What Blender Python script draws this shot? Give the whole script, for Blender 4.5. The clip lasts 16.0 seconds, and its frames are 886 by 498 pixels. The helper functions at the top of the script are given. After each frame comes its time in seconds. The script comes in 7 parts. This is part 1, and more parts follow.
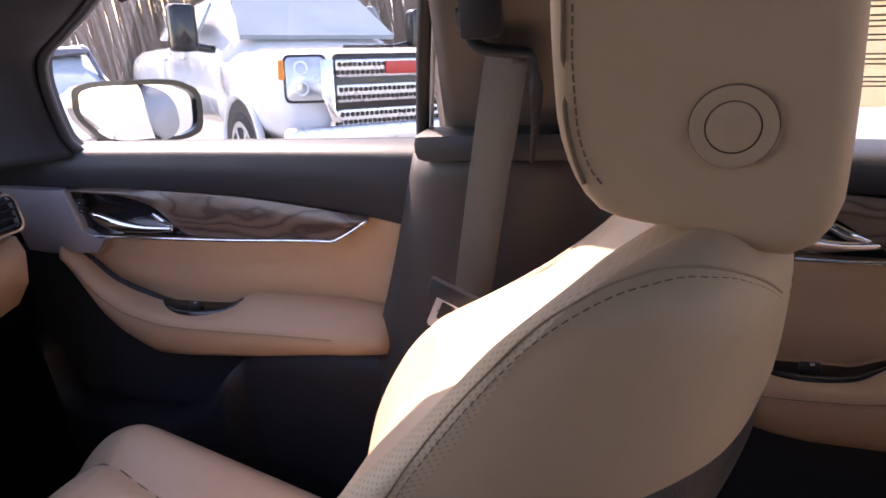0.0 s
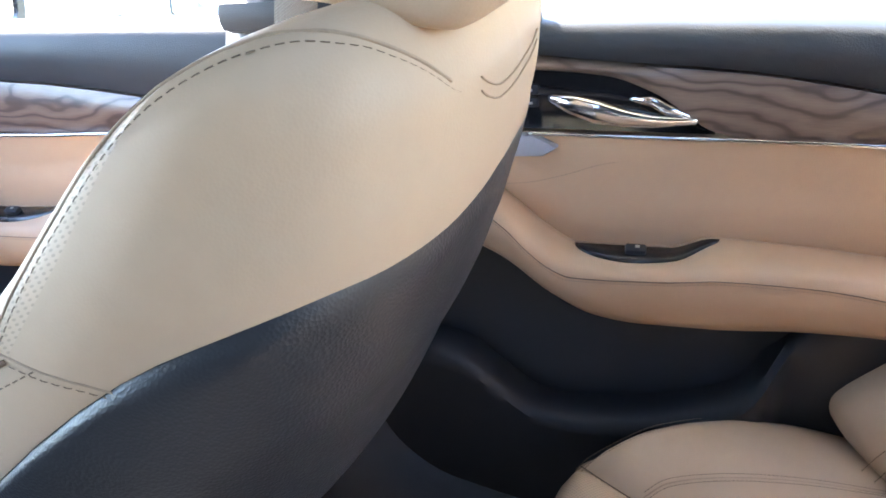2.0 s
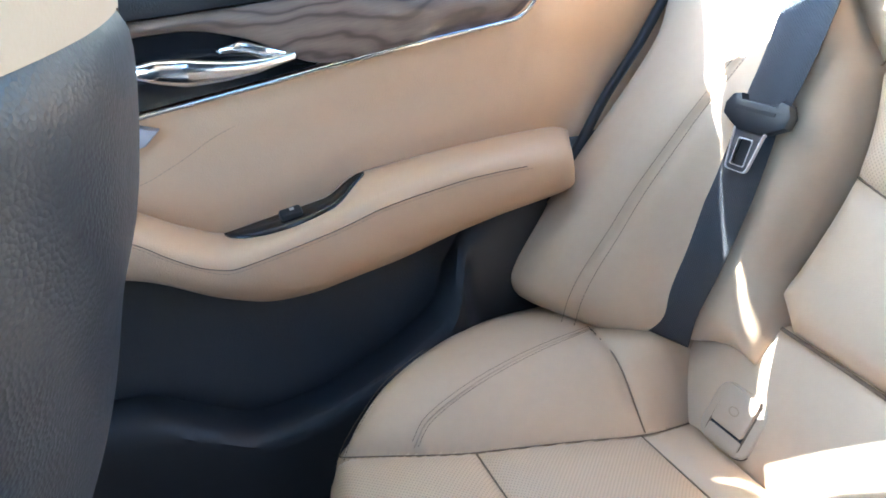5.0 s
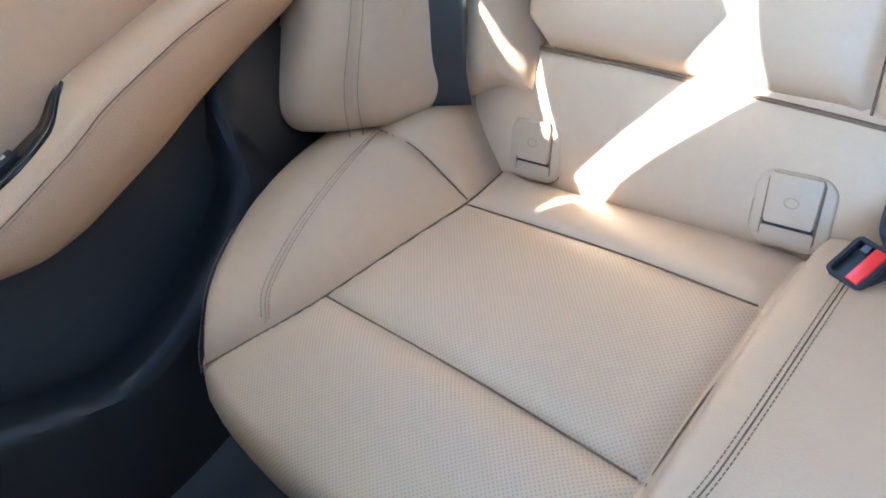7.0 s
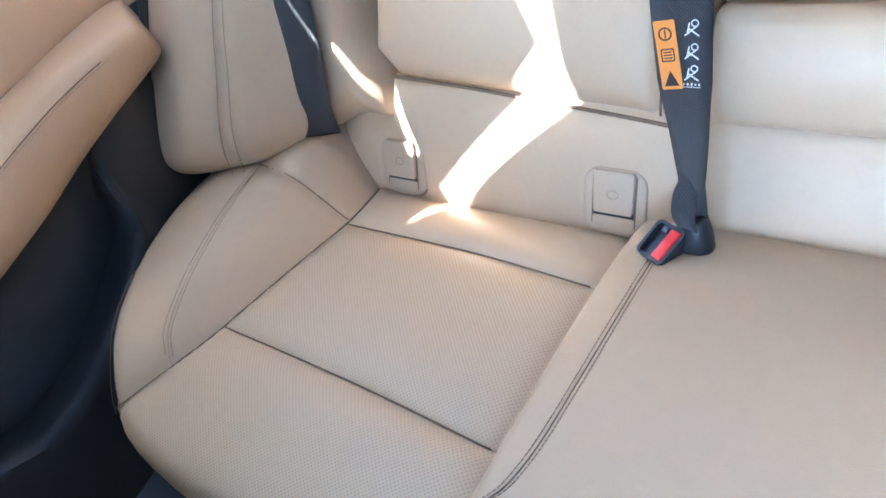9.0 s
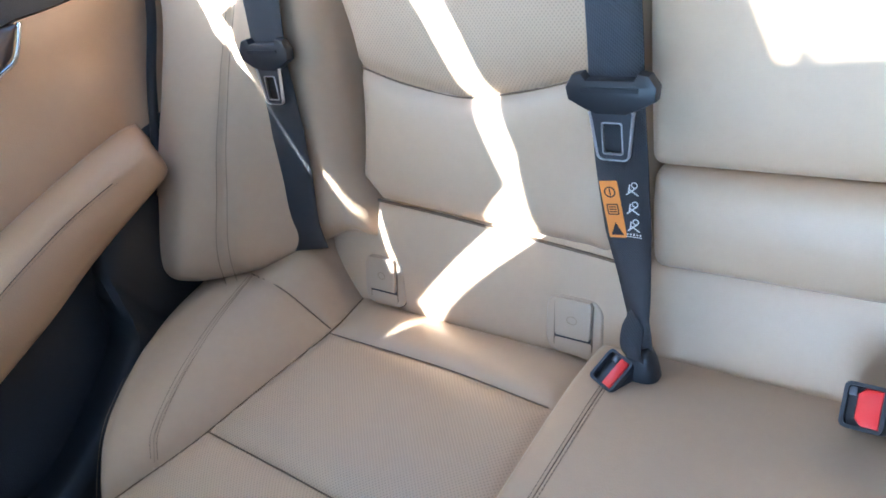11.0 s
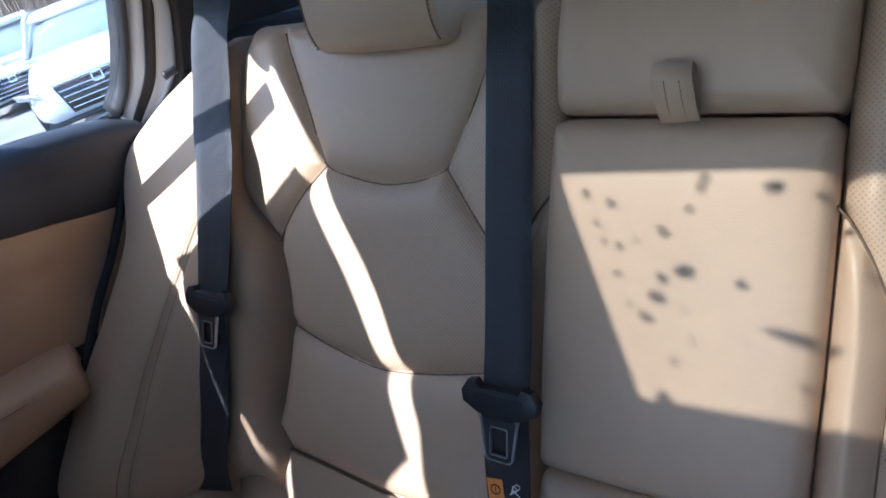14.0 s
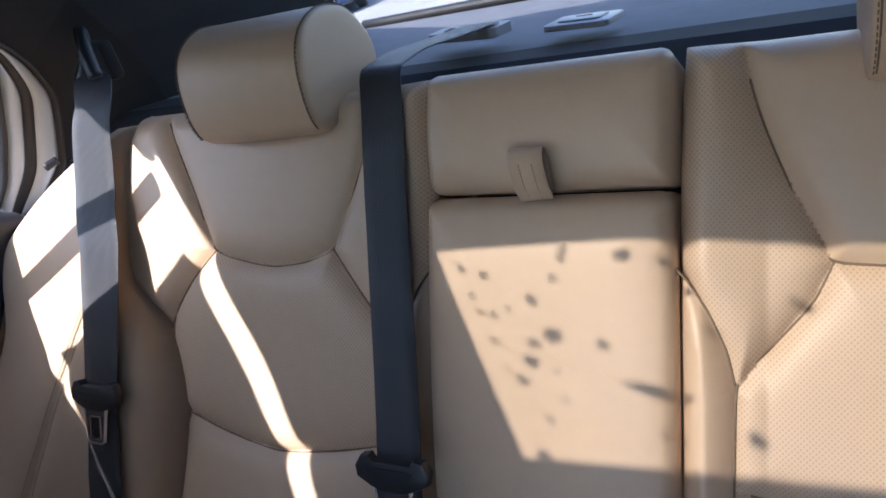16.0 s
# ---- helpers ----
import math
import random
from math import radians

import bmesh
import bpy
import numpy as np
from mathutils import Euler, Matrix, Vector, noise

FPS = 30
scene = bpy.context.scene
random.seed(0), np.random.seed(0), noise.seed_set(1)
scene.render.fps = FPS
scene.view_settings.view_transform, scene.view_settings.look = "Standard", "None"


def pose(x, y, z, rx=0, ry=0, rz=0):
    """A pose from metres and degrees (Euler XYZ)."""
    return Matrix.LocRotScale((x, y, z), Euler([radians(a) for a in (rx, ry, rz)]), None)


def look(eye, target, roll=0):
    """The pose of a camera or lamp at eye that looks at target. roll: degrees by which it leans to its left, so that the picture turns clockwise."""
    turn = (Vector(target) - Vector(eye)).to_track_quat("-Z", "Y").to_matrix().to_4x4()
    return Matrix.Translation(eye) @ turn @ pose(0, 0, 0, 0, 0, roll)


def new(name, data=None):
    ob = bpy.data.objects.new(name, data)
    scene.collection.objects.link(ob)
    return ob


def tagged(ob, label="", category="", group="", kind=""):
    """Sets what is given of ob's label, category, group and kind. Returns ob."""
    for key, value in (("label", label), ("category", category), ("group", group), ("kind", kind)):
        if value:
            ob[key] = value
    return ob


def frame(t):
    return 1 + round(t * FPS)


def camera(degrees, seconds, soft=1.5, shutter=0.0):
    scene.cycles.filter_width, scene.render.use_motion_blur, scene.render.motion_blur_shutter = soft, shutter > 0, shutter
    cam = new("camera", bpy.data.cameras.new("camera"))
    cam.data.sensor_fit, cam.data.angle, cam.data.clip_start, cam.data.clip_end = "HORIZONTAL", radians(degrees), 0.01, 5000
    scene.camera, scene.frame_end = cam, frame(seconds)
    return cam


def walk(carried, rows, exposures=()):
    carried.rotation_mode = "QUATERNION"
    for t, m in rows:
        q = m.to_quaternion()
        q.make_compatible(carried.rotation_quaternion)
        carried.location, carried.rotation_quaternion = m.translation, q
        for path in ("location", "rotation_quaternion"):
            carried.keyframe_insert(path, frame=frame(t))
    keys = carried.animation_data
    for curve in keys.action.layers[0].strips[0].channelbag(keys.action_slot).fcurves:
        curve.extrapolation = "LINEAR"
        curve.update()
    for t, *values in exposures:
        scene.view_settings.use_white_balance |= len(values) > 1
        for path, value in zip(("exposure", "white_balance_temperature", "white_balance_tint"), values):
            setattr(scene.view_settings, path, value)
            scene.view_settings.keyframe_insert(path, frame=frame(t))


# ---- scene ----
cam = camera(66.3, 16.0, soft=1.7, shutter=0.0)
PATH = [
    (0, (0.525, -0.014, 1.248), (-0.241, 1.678, 0.504), -6.8),
    (0.5, (0.536, -0.009, 1.225), (-0.178, 1.671, 0.409), -5.9),
    (1, (0.559, 0.004, 1.207), (-0.103, 1.682, 0.343), -5.0),
    (1.5, (0.588, 0.017, 1.194), (-0.023, 1.694, 0.291), -4.9),
    (2, (0.617, 0.036, 1.171), (0.084, 1.716, 0.227), -4.9),
    (2.5, (0.637, 0.052, 1.157), (0.211, 1.74, 0.173), -4.0),
    (3, (0.642, 0.072, 1.147), (0.32, 1.779, 0.156), -2.9),
    (5.5, (0.546, 0.077, 1.048), (1.2465, 1.672, 0.067), -16.6),
    (6, (0.577, 0.058, 1.042), (1.255, 1.560, -0.090), -22.8),
    (6.5, (0.583, 0.057, 1.033), (1.245, 1.425, -0.267), -27.5),
    (7, (0.599, 0.063, 1.030), (1.198, 1.299, -0.424), -34.8),
    (7.5, (0.604, 0.057, 1.027), (1.197, 1.185, -0.514), -39.4),
    (8, (0.604, 0.029, 1.038), (1.241, 1.101, -0.526), -39.0),
    (8.5, (0.615, -0.004, 1.057), (1.261, 1.077, -0.497), -38.7),
    (11, (0.655, -0.077, 1.14), (1.503, 1.047, -0.28), -32.3),
    (11.5, (0.66, -0.082, 1.157), (1.589, 1.046, -0.209), -29.0),
    (12, (0.667, -0.09, 1.169), (1.671, 1.036, -0.143), -25.7),
    (12.5, (0.681, -0.099, 1.177), (1.755, 1.029, -0.077), -23.3),
    (13, (0.69, -0.111, 1.188), (1.853, 1.016, 0.014), -20.4),
    (13.5, (0.698, -0.126, 1.201), (1.941, 0.996, 0.107), -18.2),
    (14, (0.696, -0.139, 1.213), (2.02, 0.957, 0.19), -16.4),
    (14.5, (0.693, -0.155, 1.227), (2.081, 0.91, 0.257), -15.0),
    (15, (0.689, -0.168, 1.237), (2.124, 0.86, 0.297), -14.1),
    (15.5, (0.688, -0.176, 1.241), (2.174, 0.796, 0.321), -13.9),
    (16, (0.694, -0.181, 1.235), (2.226, 0.705, 0.303), -15.2),
]
EXPOSURES = [(0.0, 2.82, 7600, 36), (0.5, 3.42, 7250, 33), (1.0, 4.25, 6850, 24), (1.5, 4.65, 6500, 16), (2.2, 5.14, 6200, 12), (3.0, 5.5, 5800, 5.5), (5.5, 5.31, 5450, 2), (6.1, 5.07, 5480, 2), (7.0, 5.27, 5550, 3), (8.5, 5.35, 5600, 4), (11.0, 4.74, 5450, 4), (12.0, 4.12, 5400, 5), (12.7, 3.53, 4800, 1), (13.5, 2.90, 4980, 7), (14.3, 2.68, 5700, 15), (15.5, 2.82, 5950, 17), (16.0, 2.82, 6000, 17)]
walk(cam, [(t, look(eye, target, roll)) for t, eye, target, roll in PATH], EXPOSURES)
SKY_STRENGTH, SUN_STRENGTH = 0.15, 2.0

# ---- world, sun, exposure ----
SUN_WAY = Vector((0.85, -0.52, -1.0)).normalized()
world = bpy.data.worlds.new("world")
scene.world = world
world.use_nodes = True
wn = world.node_tree.nodes
sky = wn.new("ShaderNodeTexSky")
sky.sky_type, sky.sun_disc = "NISHITA", False
sky.sun_elevation = math.asin(-SUN_WAY.z)
sky.sun_rotation = math.atan2(-SUN_WAY.x, -SUN_WAY.y)
wn["Background"].inputs[1].default_value = SKY_STRENGTH
world.node_tree.links.new(sky.outputs[0], wn["Background"].inputs[0])
sun = new("sun", bpy.data.lights.new("sun", "SUN"))
sun.data.energy, sun.data.angle, sun.data.color = SUN_STRENGTH, radians(0.55), (1.0, 0.95, 0.87)
sun.matrix_world = look((0, 0, 12), Vector((0, 0, 12)) + SUN_WAY)


# ---- materials ----
def material(name, colour, rough=0.5, metal=0.0, noise_scale=0.0, spread=0.12, bump=0.0, bump_scale=300.0,
             coat=0.0, spec=0.5, perf=0.0, hole_dark=0.6):
    """A Principled material with colour drift at two scales, fine grain relief and, for perf > 0, a grid of punched holes."""
    m = bpy.data.materials.new(name)
    m.use_nodes = True
    nt = m.node_tree
    n, link = nt.nodes, nt.links.new
    b = n["Principled BSDF"]
    b.inputs["Base Color"].default_value = (*colour, 1)
    b.inputs["Roughness"].default_value, b.inputs["Metallic"].default_value = rough, metal
    b.inputs["Coat Weight"].default_value, b.inputs["Specular IOR Level"].default_value = coat, spec
    co = n.new("ShaderNodeTexCoord")
    if noise_scale:
        big, fine = n.new("ShaderNodeTexNoise"), n.new("ShaderNodeTexNoise")
        big.inputs["Scale"].default_value, big.inputs["Detail"].default_value = noise_scale, 3
        fine.inputs["Scale"].default_value, fine.inputs["Detail"].default_value = noise_scale * 14, 4
        for t in (big, fine):
            link(co.outputs["Object"], t.inputs["Vector"])
        add = n.new("ShaderNodeMath")
        add.operation = "MULTIPLY_ADD"
        link(fine.outputs[0], add.inputs[0])
        add.inputs[1].default_value = 0.5
        link(big.outputs[0], add.inputs[2])
        ramp = n.new("ShaderNodeMapRange")
        ramp.inputs["From Min"].default_value, ramp.inputs["From Max"].default_value = 0.4, 1.1
        ramp.inputs["To Min"].default_value, ramp.inputs["To Max"].default_value = 1 - spread, 1 + spread
        link(add.outputs[0], ramp.inputs["Value"])
        mix = n.new("ShaderNodeVectorMath")
        mix.operation = "SCALE"
        mix.inputs[0].default_value = colour
        link(ramp.outputs[0], mix.inputs["Scale"])
        link(mix.outputs[0], b.inputs["Base Color"])
        rr = n.new("ShaderNodeMapRange")
        rr.inputs["From Min"].default_value, rr.inputs["From Max"].default_value = 0.4, 1.1
        rr.inputs["To Min"].default_value, rr.inputs["To Max"].default_value = max(0.02, rough - 0.08), min(1, rough + 0.08)
        link(add.outputs[0], rr.inputs["Value"])
        link(rr.outputs[0], b.inputs["Roughness"])
    if bump:
        v = n.new("ShaderNodeTexVoronoi")
        v.inputs["Scale"].default_value = bump_scale
        link(co.outputs["Object"], v.inputs["Vector"])
        bp = n.new("ShaderNodeBump")
        bp.inputs["Strength"].default_value, bp.inputs["Distance"].default_value = bump, 0.0008
        link(v.outputs[0], bp.inputs["Height"])
        link(bp.outputs[0], b.inputs["Normal"])
    if perf:
        # punched holes on a staggered grid in the panel's own plane (UV in metres)
        uv = n.new("ShaderNodeUVMap")
        rot = n.new("ShaderNodeMapping")
        rot.inputs["Rotation"].default_value = (0, 0, radians(45))
        rot.inputs["Scale"].default_value = (1 / perf, 1 / perf, 1)
        link(uv.outputs[0], rot.inputs["Vector"])
        fr = n.new("ShaderNodeVectorMath")
        fr.operation = "FRACTION"
        link(rot.outputs[0], fr.inputs[0])
        sub = n.new("ShaderNodeVectorMath")
        sub.operation = "DISTANCE"
        sub.inputs[1].default_value = (0.5, 0.5, 0)
        link(fr.outputs[0], sub.inputs[0])
        hole = n.new("ShaderNodeMapRange")
        hole.inputs["From Min"].default_value, hole.inputs["From Max"].default_value = 0.20, 0.30
        hole.inputs["To Min"].default_value, hole.inputs["To Max"].default_value = hole_dark, 1.0
        link(sub.outputs["Value"], hole.inputs["Value"])
        dim = n.new("ShaderNodeVectorMath")
        dim.operation = "SCALE"
        src = b.inputs["Base Color"].links[0].from_socket if b.inputs["Base Color"].links else None
        if src:
            link(src, dim.inputs[0])
        else:
            dim.inputs[0].default_value = colour
        link(hole.outputs[0], dim.inputs["Scale"])
        link(dim.outputs[0], b.inputs["Base Color"])
    return m


def wood_material(name):
    m = material(name, (0.2, 0.12, 0.07), 0.32, coat=0.25)
    nt = m.node_tree
    n, link = nt.nodes, nt.links.new
    co, mp = n.new("ShaderNodeTexCoord"), n.new("ShaderNodeMapping")
    mp.inputs["Scale"].default_value = (4.2, 6, 12)
    link(co.outputs["Object"], mp.inputs["Vector"])
    warp = n.new("ShaderNodeTexNoise")
    warp.inputs["Scale"].default_value, warp.inputs["Detail"].default_value = 0.9, 3
    link(mp.outputs[0], warp.inputs["Vector"])
    mad = n.new("ShaderNodeVectorMath")
    mad.operation = "MULTIPLY_ADD"
    mad.inputs[1].default_value = (2.6, 2.6, 2.6)
    link(warp.outputs["Color"], mad.inputs[0])
    link(mp.outputs[0], mad.inputs[2])
    wave = n.new("ShaderNodeTexWave")
    wave.wave_type, wave.bands_direction = "BANDS", "Z"
    wave.inputs["Scale"].default_value, wave.inputs["Distortion"].default_value = 1.1, 2.6
    wave.inputs["Detail"].default_value, wave.inputs["Detail Scale"].default_value = 3, 1.4
    link(mad.outputs[0], wave.inputs["Vector"])
    ramp = n.new("ShaderNodeValToRGB")
    e = ramp.color_ramp.elements
    e[0].position, e[0].color = 0.0, (0.066, 0.041, 0.031, 1)
    e[1].position, e[1].color = 1.0, (0.178, 0.123, 0.093, 1)
    mid = e.new(0.2)
    mid.color = (0.135, 0.088, 0.066, 1)
    link(wave.outputs[0], ramp.inputs[0])
    fine = n.new("ShaderNodeTexNoise")
    fine.inputs["Scale"].default_value = 60
    fmap = n.new("ShaderNodeMapping")
    fmap.inputs["Scale"].default_value = (1, 1, 12)
    link(co.outputs["Object"], fmap.inputs["Vector"])
    link(fmap.outputs[0], fine.inputs["Vector"])
    mr = n.new("ShaderNodeMapRange")
    mr.inputs["To Min"].default_value, mr.inputs["To Max"].default_value = 0.75, 1.2
    link(fine.outputs[0], mr.inputs["Value"])
    sc = n.new("ShaderNodeVectorMath")
    sc.operation = "SCALE"
    link(ramp.outputs[0], sc.inputs[0])
    link(mr.outputs[0], sc.inputs["Scale"])
    link(sc.outputs[0], n["Principled BSDF"].inputs["Base Color"])
    return m


def weave_material(name, colour, step):
    """Seat-belt webbing: fine ribs along the strap, crossed by a slower twill."""
    m = material(name, colour, 0.42, noise_scale=20, spread=0.1)
    nt = m.node_tree
    n, link = nt.nodes, nt.links.new
    uv = n.new("ShaderNodeUVMap")
    w1 = n.new("ShaderNodeTexWave")
    w1.bands_direction = "X"
    w1.inputs["Scale"].default_value = 0.32 / step
    w2 = n.new("ShaderNodeTexWave")
    w2.bands_direction = "DIAGONAL"
    w2.inputs["Scale"].default_value = 0.32 / step
    for w in (w1, w2):
        link(uv.outputs[0], w.inputs["Vector"])
    add = n.new("ShaderNodeMath")
    link(w1.outputs["Fac"], add.inputs[0])
    link(w2.outputs["Fac"], add.inputs[1])
    n["Principled BSDF"].inputs["Sheen Weight"].default_value, n["Principled BSDF"].inputs["Sheen Roughness"].default_value = 0.03, 0.35
    n["Principled BSDF"].inputs["Specular IOR Level"].default_value = 0.7
    bp = n.new("ShaderNodeBump")
    bp.inputs["Strength"].default_value, bp.inputs["Distance"].default_value = 0.6, 0.0008
    link(add.outputs[0], bp.inputs["Height"])
    link(bp.outputs[0], n["Principled BSDF"].inputs["Normal"])
    return m


def glass_material(name, tint):
    m = bpy.data.materials.new(name)
    m.use_nodes = True
    n = m.node_tree.nodes
    b = n["Principled BSDF"]
    clear, gloss, mix = n.new("ShaderNodeBsdfTransparent"), n.new("ShaderNodeBsdfGlossy"), n.new("ShaderNodeMixShader")
    clear.inputs[0].default_value = (*tint, 1)
    gloss.inputs["Roughness"].default_value = 0.02
    mix.inputs[0].default_value = 0.035
    link = m.node_tree.links.new
    link(clear.outputs[0], mix.inputs[1])
    link(gloss.outputs[0], mix.inputs[2])
    link(mix.outputs[0], n["Material Output"].inputs[0])
    n.remove(b)
    return m


def paper_material(name, colour):
    """Thin paper that lets some of the daylight through."""
    m = material(name, colour, 0.8, noise_scale=8, spread=0.08)
    n, link = m.node_tree.nodes, m.node_tree.links.new
    thin, mix = n.new("ShaderNodeBsdfTranslucent"), n.new("ShaderNodeMixShader")
    thin.inputs[0].default_value = (*colour, 1)
    mix.inputs[0].default_value = 0.5
    link(n["Principled BSDF"].outputs[0], mix.inputs[1])
    link(thin.outputs[0], mix.inputs[2])
    link(mix.outputs[0], n["Material Output"].inputs[0])
    return m


TAN = (0.52, 0.378, 0.255)
LEATHER = material("tan_leather", TAN, 0.43, noise_scale=5, spread=0.06, bump=0.12, bump_scale=620)
LEATHER_PERF = material("tan_perforated_leather", TAN, 0.5, noise_scale=5, spread=0.05, perf=0.0031, hole_dark=0.74)
LEATHER_BOLSTER = material("tan_bolster_leather", TAN, 0.5, noise_scale=5, spread=0.05, perf=0.0030, hole_dark=0.74)
LEATHER_SIDE = material("tan_leather_smooth", (0.49, 0.356, 0.24), 0.5, noise_scale=6, spread=0.06, bump=0.08, bump_scale=700, spec=0.35)
DOOR_TAN = material("tan_door_leather", (0.53, 0.352, 0.218), 0.5, noise_scale=5, spread=0.05, bump=0.25, bump_scale=640)
THREAD = material("dark_thread", (0.17, 0.12, 0.08), 0.8, noise_scale=200, spread=0.25)
SEAM = material("brown_seam", (0.16, 0.11, 0.072), 0.8, noise_scale=100, spread=0.2)
THREAD_TAN = material("tan_thread", (0.36, 0.26, 0.175), 0.75, noise_scale=200, spread=0.2)
DARK = material("black_soft_trim", (0.033, 0.036, 0.042), 0.52, noise_scale=12, spread=0.15, bump=0.3, bump_scale=620, spec=0.35)
SHELL = material("black_seat_vinyl", (0.022, 0.024, 0.028), 0.4, noise_scale=10, spread=0.12, bump=0.28, bump_scale=620)
PLASTIC = material("black_plastic", (0.017, 0.019, 0.024), 0.45, noise_scale=20, spread=0.15, bump=0.15, bump_scale=900, spec=0.35)
GLOSS = material("black_gloss_plastic", (0.012, 0.012, 0.014), 0.16, noise_scale=15, spread=0.1)
PILLAR_DARK = material("dark_brown_pillar_trim", (0.042, 0.037, 0.034), 0.55, noise_scale=12, spread=0.12, bump=0.2, bump_scale=700)
PILLAR = material("brown_grey_pillar_trim", (0.085, 0.071, 0.061), 0.55, noise_scale=12, spread=0.12, bump=0.2, bump_scale=700)
GREYTRIM = material("grey_metallic_trim", (0.37, 0.37, 0.40), 0.4, metal=0.25, noise_scale=18, spread=0.08)
CHROME = material("satin_chrome", (0.78, 0.78, 0.8), 0.16, metal=1.0, noise_scale=25, spread=0.05)
STEEL = material("steel", (0.55, 0.55, 0.57), 0.36, metal=1.0, noise_scale=30, spread=0.08)
WOOD = wood_material("walnut_wood")
WEBBING = weave_material("belt_webbing", (0.017, 0.019, 0.025), 0.0016)
WEBBING_BROWN = weave_material("brown_belt_webbing", (0.056, 0.048, 0.040), 0.0016)
BELT_PLASTIC = material("belt_plastic", (0.014, 0.016, 0.021), 0.42, noise_scale=30, spread=0.12)
RED = material("red_plastic", (0.75, 0.03, 0.03), 0.35, noise_scale=40, spread=0.06)
ORANGE = material("orange_label", (0.78, 0.27, 0.05), 0.6, noise_scale=40, spread=0.06)
WHITE_INK = material("white_ink", (0.72, 0.72, 0.7), 0.7, noise_scale=60, spread=0.1)
BLACK_INK = material("black_ink", (0.03, 0.02, 0.02), 0.7, noise_scale=60, spread=0.1)
CARPET = material("black_carpet", (0.016, 0.017, 0.02), 0.95, noise_scale=30, spread=0.3, bump=0.8, bump_scale=700)
HEADLINER = material("dark_headliner", (0.013, 0.013, 0.015), 0.9, noise_scale=14, spread=0.12, bump=0.2, bump_scale=800)
SHELF_PLASTIC = material("grey_shelf_plastic", (0.22, 0.22, 0.24), 0.35, noise_scale=20, spread=0.06)
SHELF_CLOTH = material("grey_shelf_cloth", (0.14, 0.142, 0.152), 0.9, noise_scale=18, spread=0.2, bump=0.5, bump_scale=700)
RUBBER = material("black_rubber", (0.015, 0.015, 0.016), 0.6, noise_scale=30, spread=0.2)
PAINT = material("white_car_paint", (0.62, 0.64, 0.66), 0.25, noise_scale=3, spread=0.03, coat=0.8)
PAINT_FRAME = material("white_frame_paint", (0.40, 0.44, 0.47), 0.35, noise_scale=6, spread=0.05, coat=0.5)
REAR_GLASS = glass_material("tinted_rear_glass", (0.72, 0.73, 0.73))
ROOF_GLASS = glass_material("tinted_roof_glass", (0.584, 0.575, 0.540))
SCREEN_GLASS = glass_material("windscreen_glass", (0.88, 0.90, 0.89))
GLASS = glass_material("window_glass", (0.76, 0.78, 0.78))
CARGLASS = material("dark_car_glass", (0.28, 0.34, 0.36), 0.06, noise_scale=2, spread=0.2, spec=0.8)
MIRROR = material("mirror_glass", (0.9, 0.92, 0.94), 0.03, metal=1.0)
PAPER = paper_material("sticker_paper", (0.8, 0.76, 0.63))
INK_GREY = material("grey_print", (0.2, 0.19, 0.15), 0.8, noise_scale=60, spread=0.2)
ASPHALT = material("pale_asphalt", (0.30, 0.292, 0.28), 0.9, noise_scale=0.6, spread=0.25, bump=0.5, bump_scale=60)
BARK = material("grey_bark", (0.35, 0.31, 0.285), 0.95, noise_scale=2.5, spread=0.35, bump=0.6, bump_scale=25)
SCRUB = material("dry_brush", (0.25, 0.21, 0.175), 0.95, noise_scale=1.5, spread=0.4)
AMBER = material("amber_lens", (0.8, 0.25, 0.03), 0.2, noise_scale=30, spread=0.1)
LENS = material("headlamp_lens", (0.5, 0.53, 0.56), 0.1, metal=0.6, noise_scale=25, spread=0.3)
TYRE = material("tyre_rubber", (0.022, 0.022, 0.023), 0.85, noise_scale=8, spread=0.25)
BADGE_RED = material("red_badge", (0.55, 0.05, 0.04), 0.3, noise_scale=20, spread=0.1)


# ---- mesh helpers ----
def group(name, label, category, where=(0, 0, 0), grp="", kind=""):
    """An empty at a thing's base, to carry its parts."""
    ob = new(name)
    ob.location = where
    ob.empty_display_size = 0.05
    return tagged(ob, label, category, grp, kind)


def link_mesh(name, verts, faces, mat, parent=None, label="", smooth=True, uvs=None, kind="", category=""):
    me = bpy.data.meshes.new(name)
    me.from_pydata([tuple(map(float, v)) for v in verts], [], faces)
    if uvs is not None:
        layer = me.uv_layers.new(name="UVMap")
        idx = np.empty(len(me.loops), dtype=np.int32)
        me.loops.foreach_get("vertex_index", idx)
        layer.data.foreach_set("uv", np.asarray(uvs, dtype=np.float32)[idx].ravel())
    me.materials.append(mat)
    if smooth:
        me.polygons.foreach_set("use_smooth", [True] * len(me.polygons))
    me.update()
    ob = new(name, me)
    if parent:
        ob.parent = parent
        ob.matrix_parent_inverse = Matrix() if parent.parent else Matrix.Translation(-Vector(parent.location))
    return tagged(ob, label, category, "", kind)


def part(name, bm, mat, parent=None, label="", smooth=True, kind="", category=""):
    me = bpy.data.meshes.new(name)
    bmesh.ops.recalc_face_normals(bm, faces=bm.faces)
    bm.to_mesh(me)
    bm.free()
    me.materials.append(mat)
    if smooth:
        me.polygons.foreach_set("use_smooth", [True] * len(me.polygons))
        me.set_sharp_from_angle(angle=radians(40))
    ob = new(name, me)
    if parent:
        ob.parent = parent
        ob.matrix_parent_inverse = Matrix() if parent.parent else Matrix.Translation(-Vector(parent.location))
    return tagged(ob, label, category, "", kind)


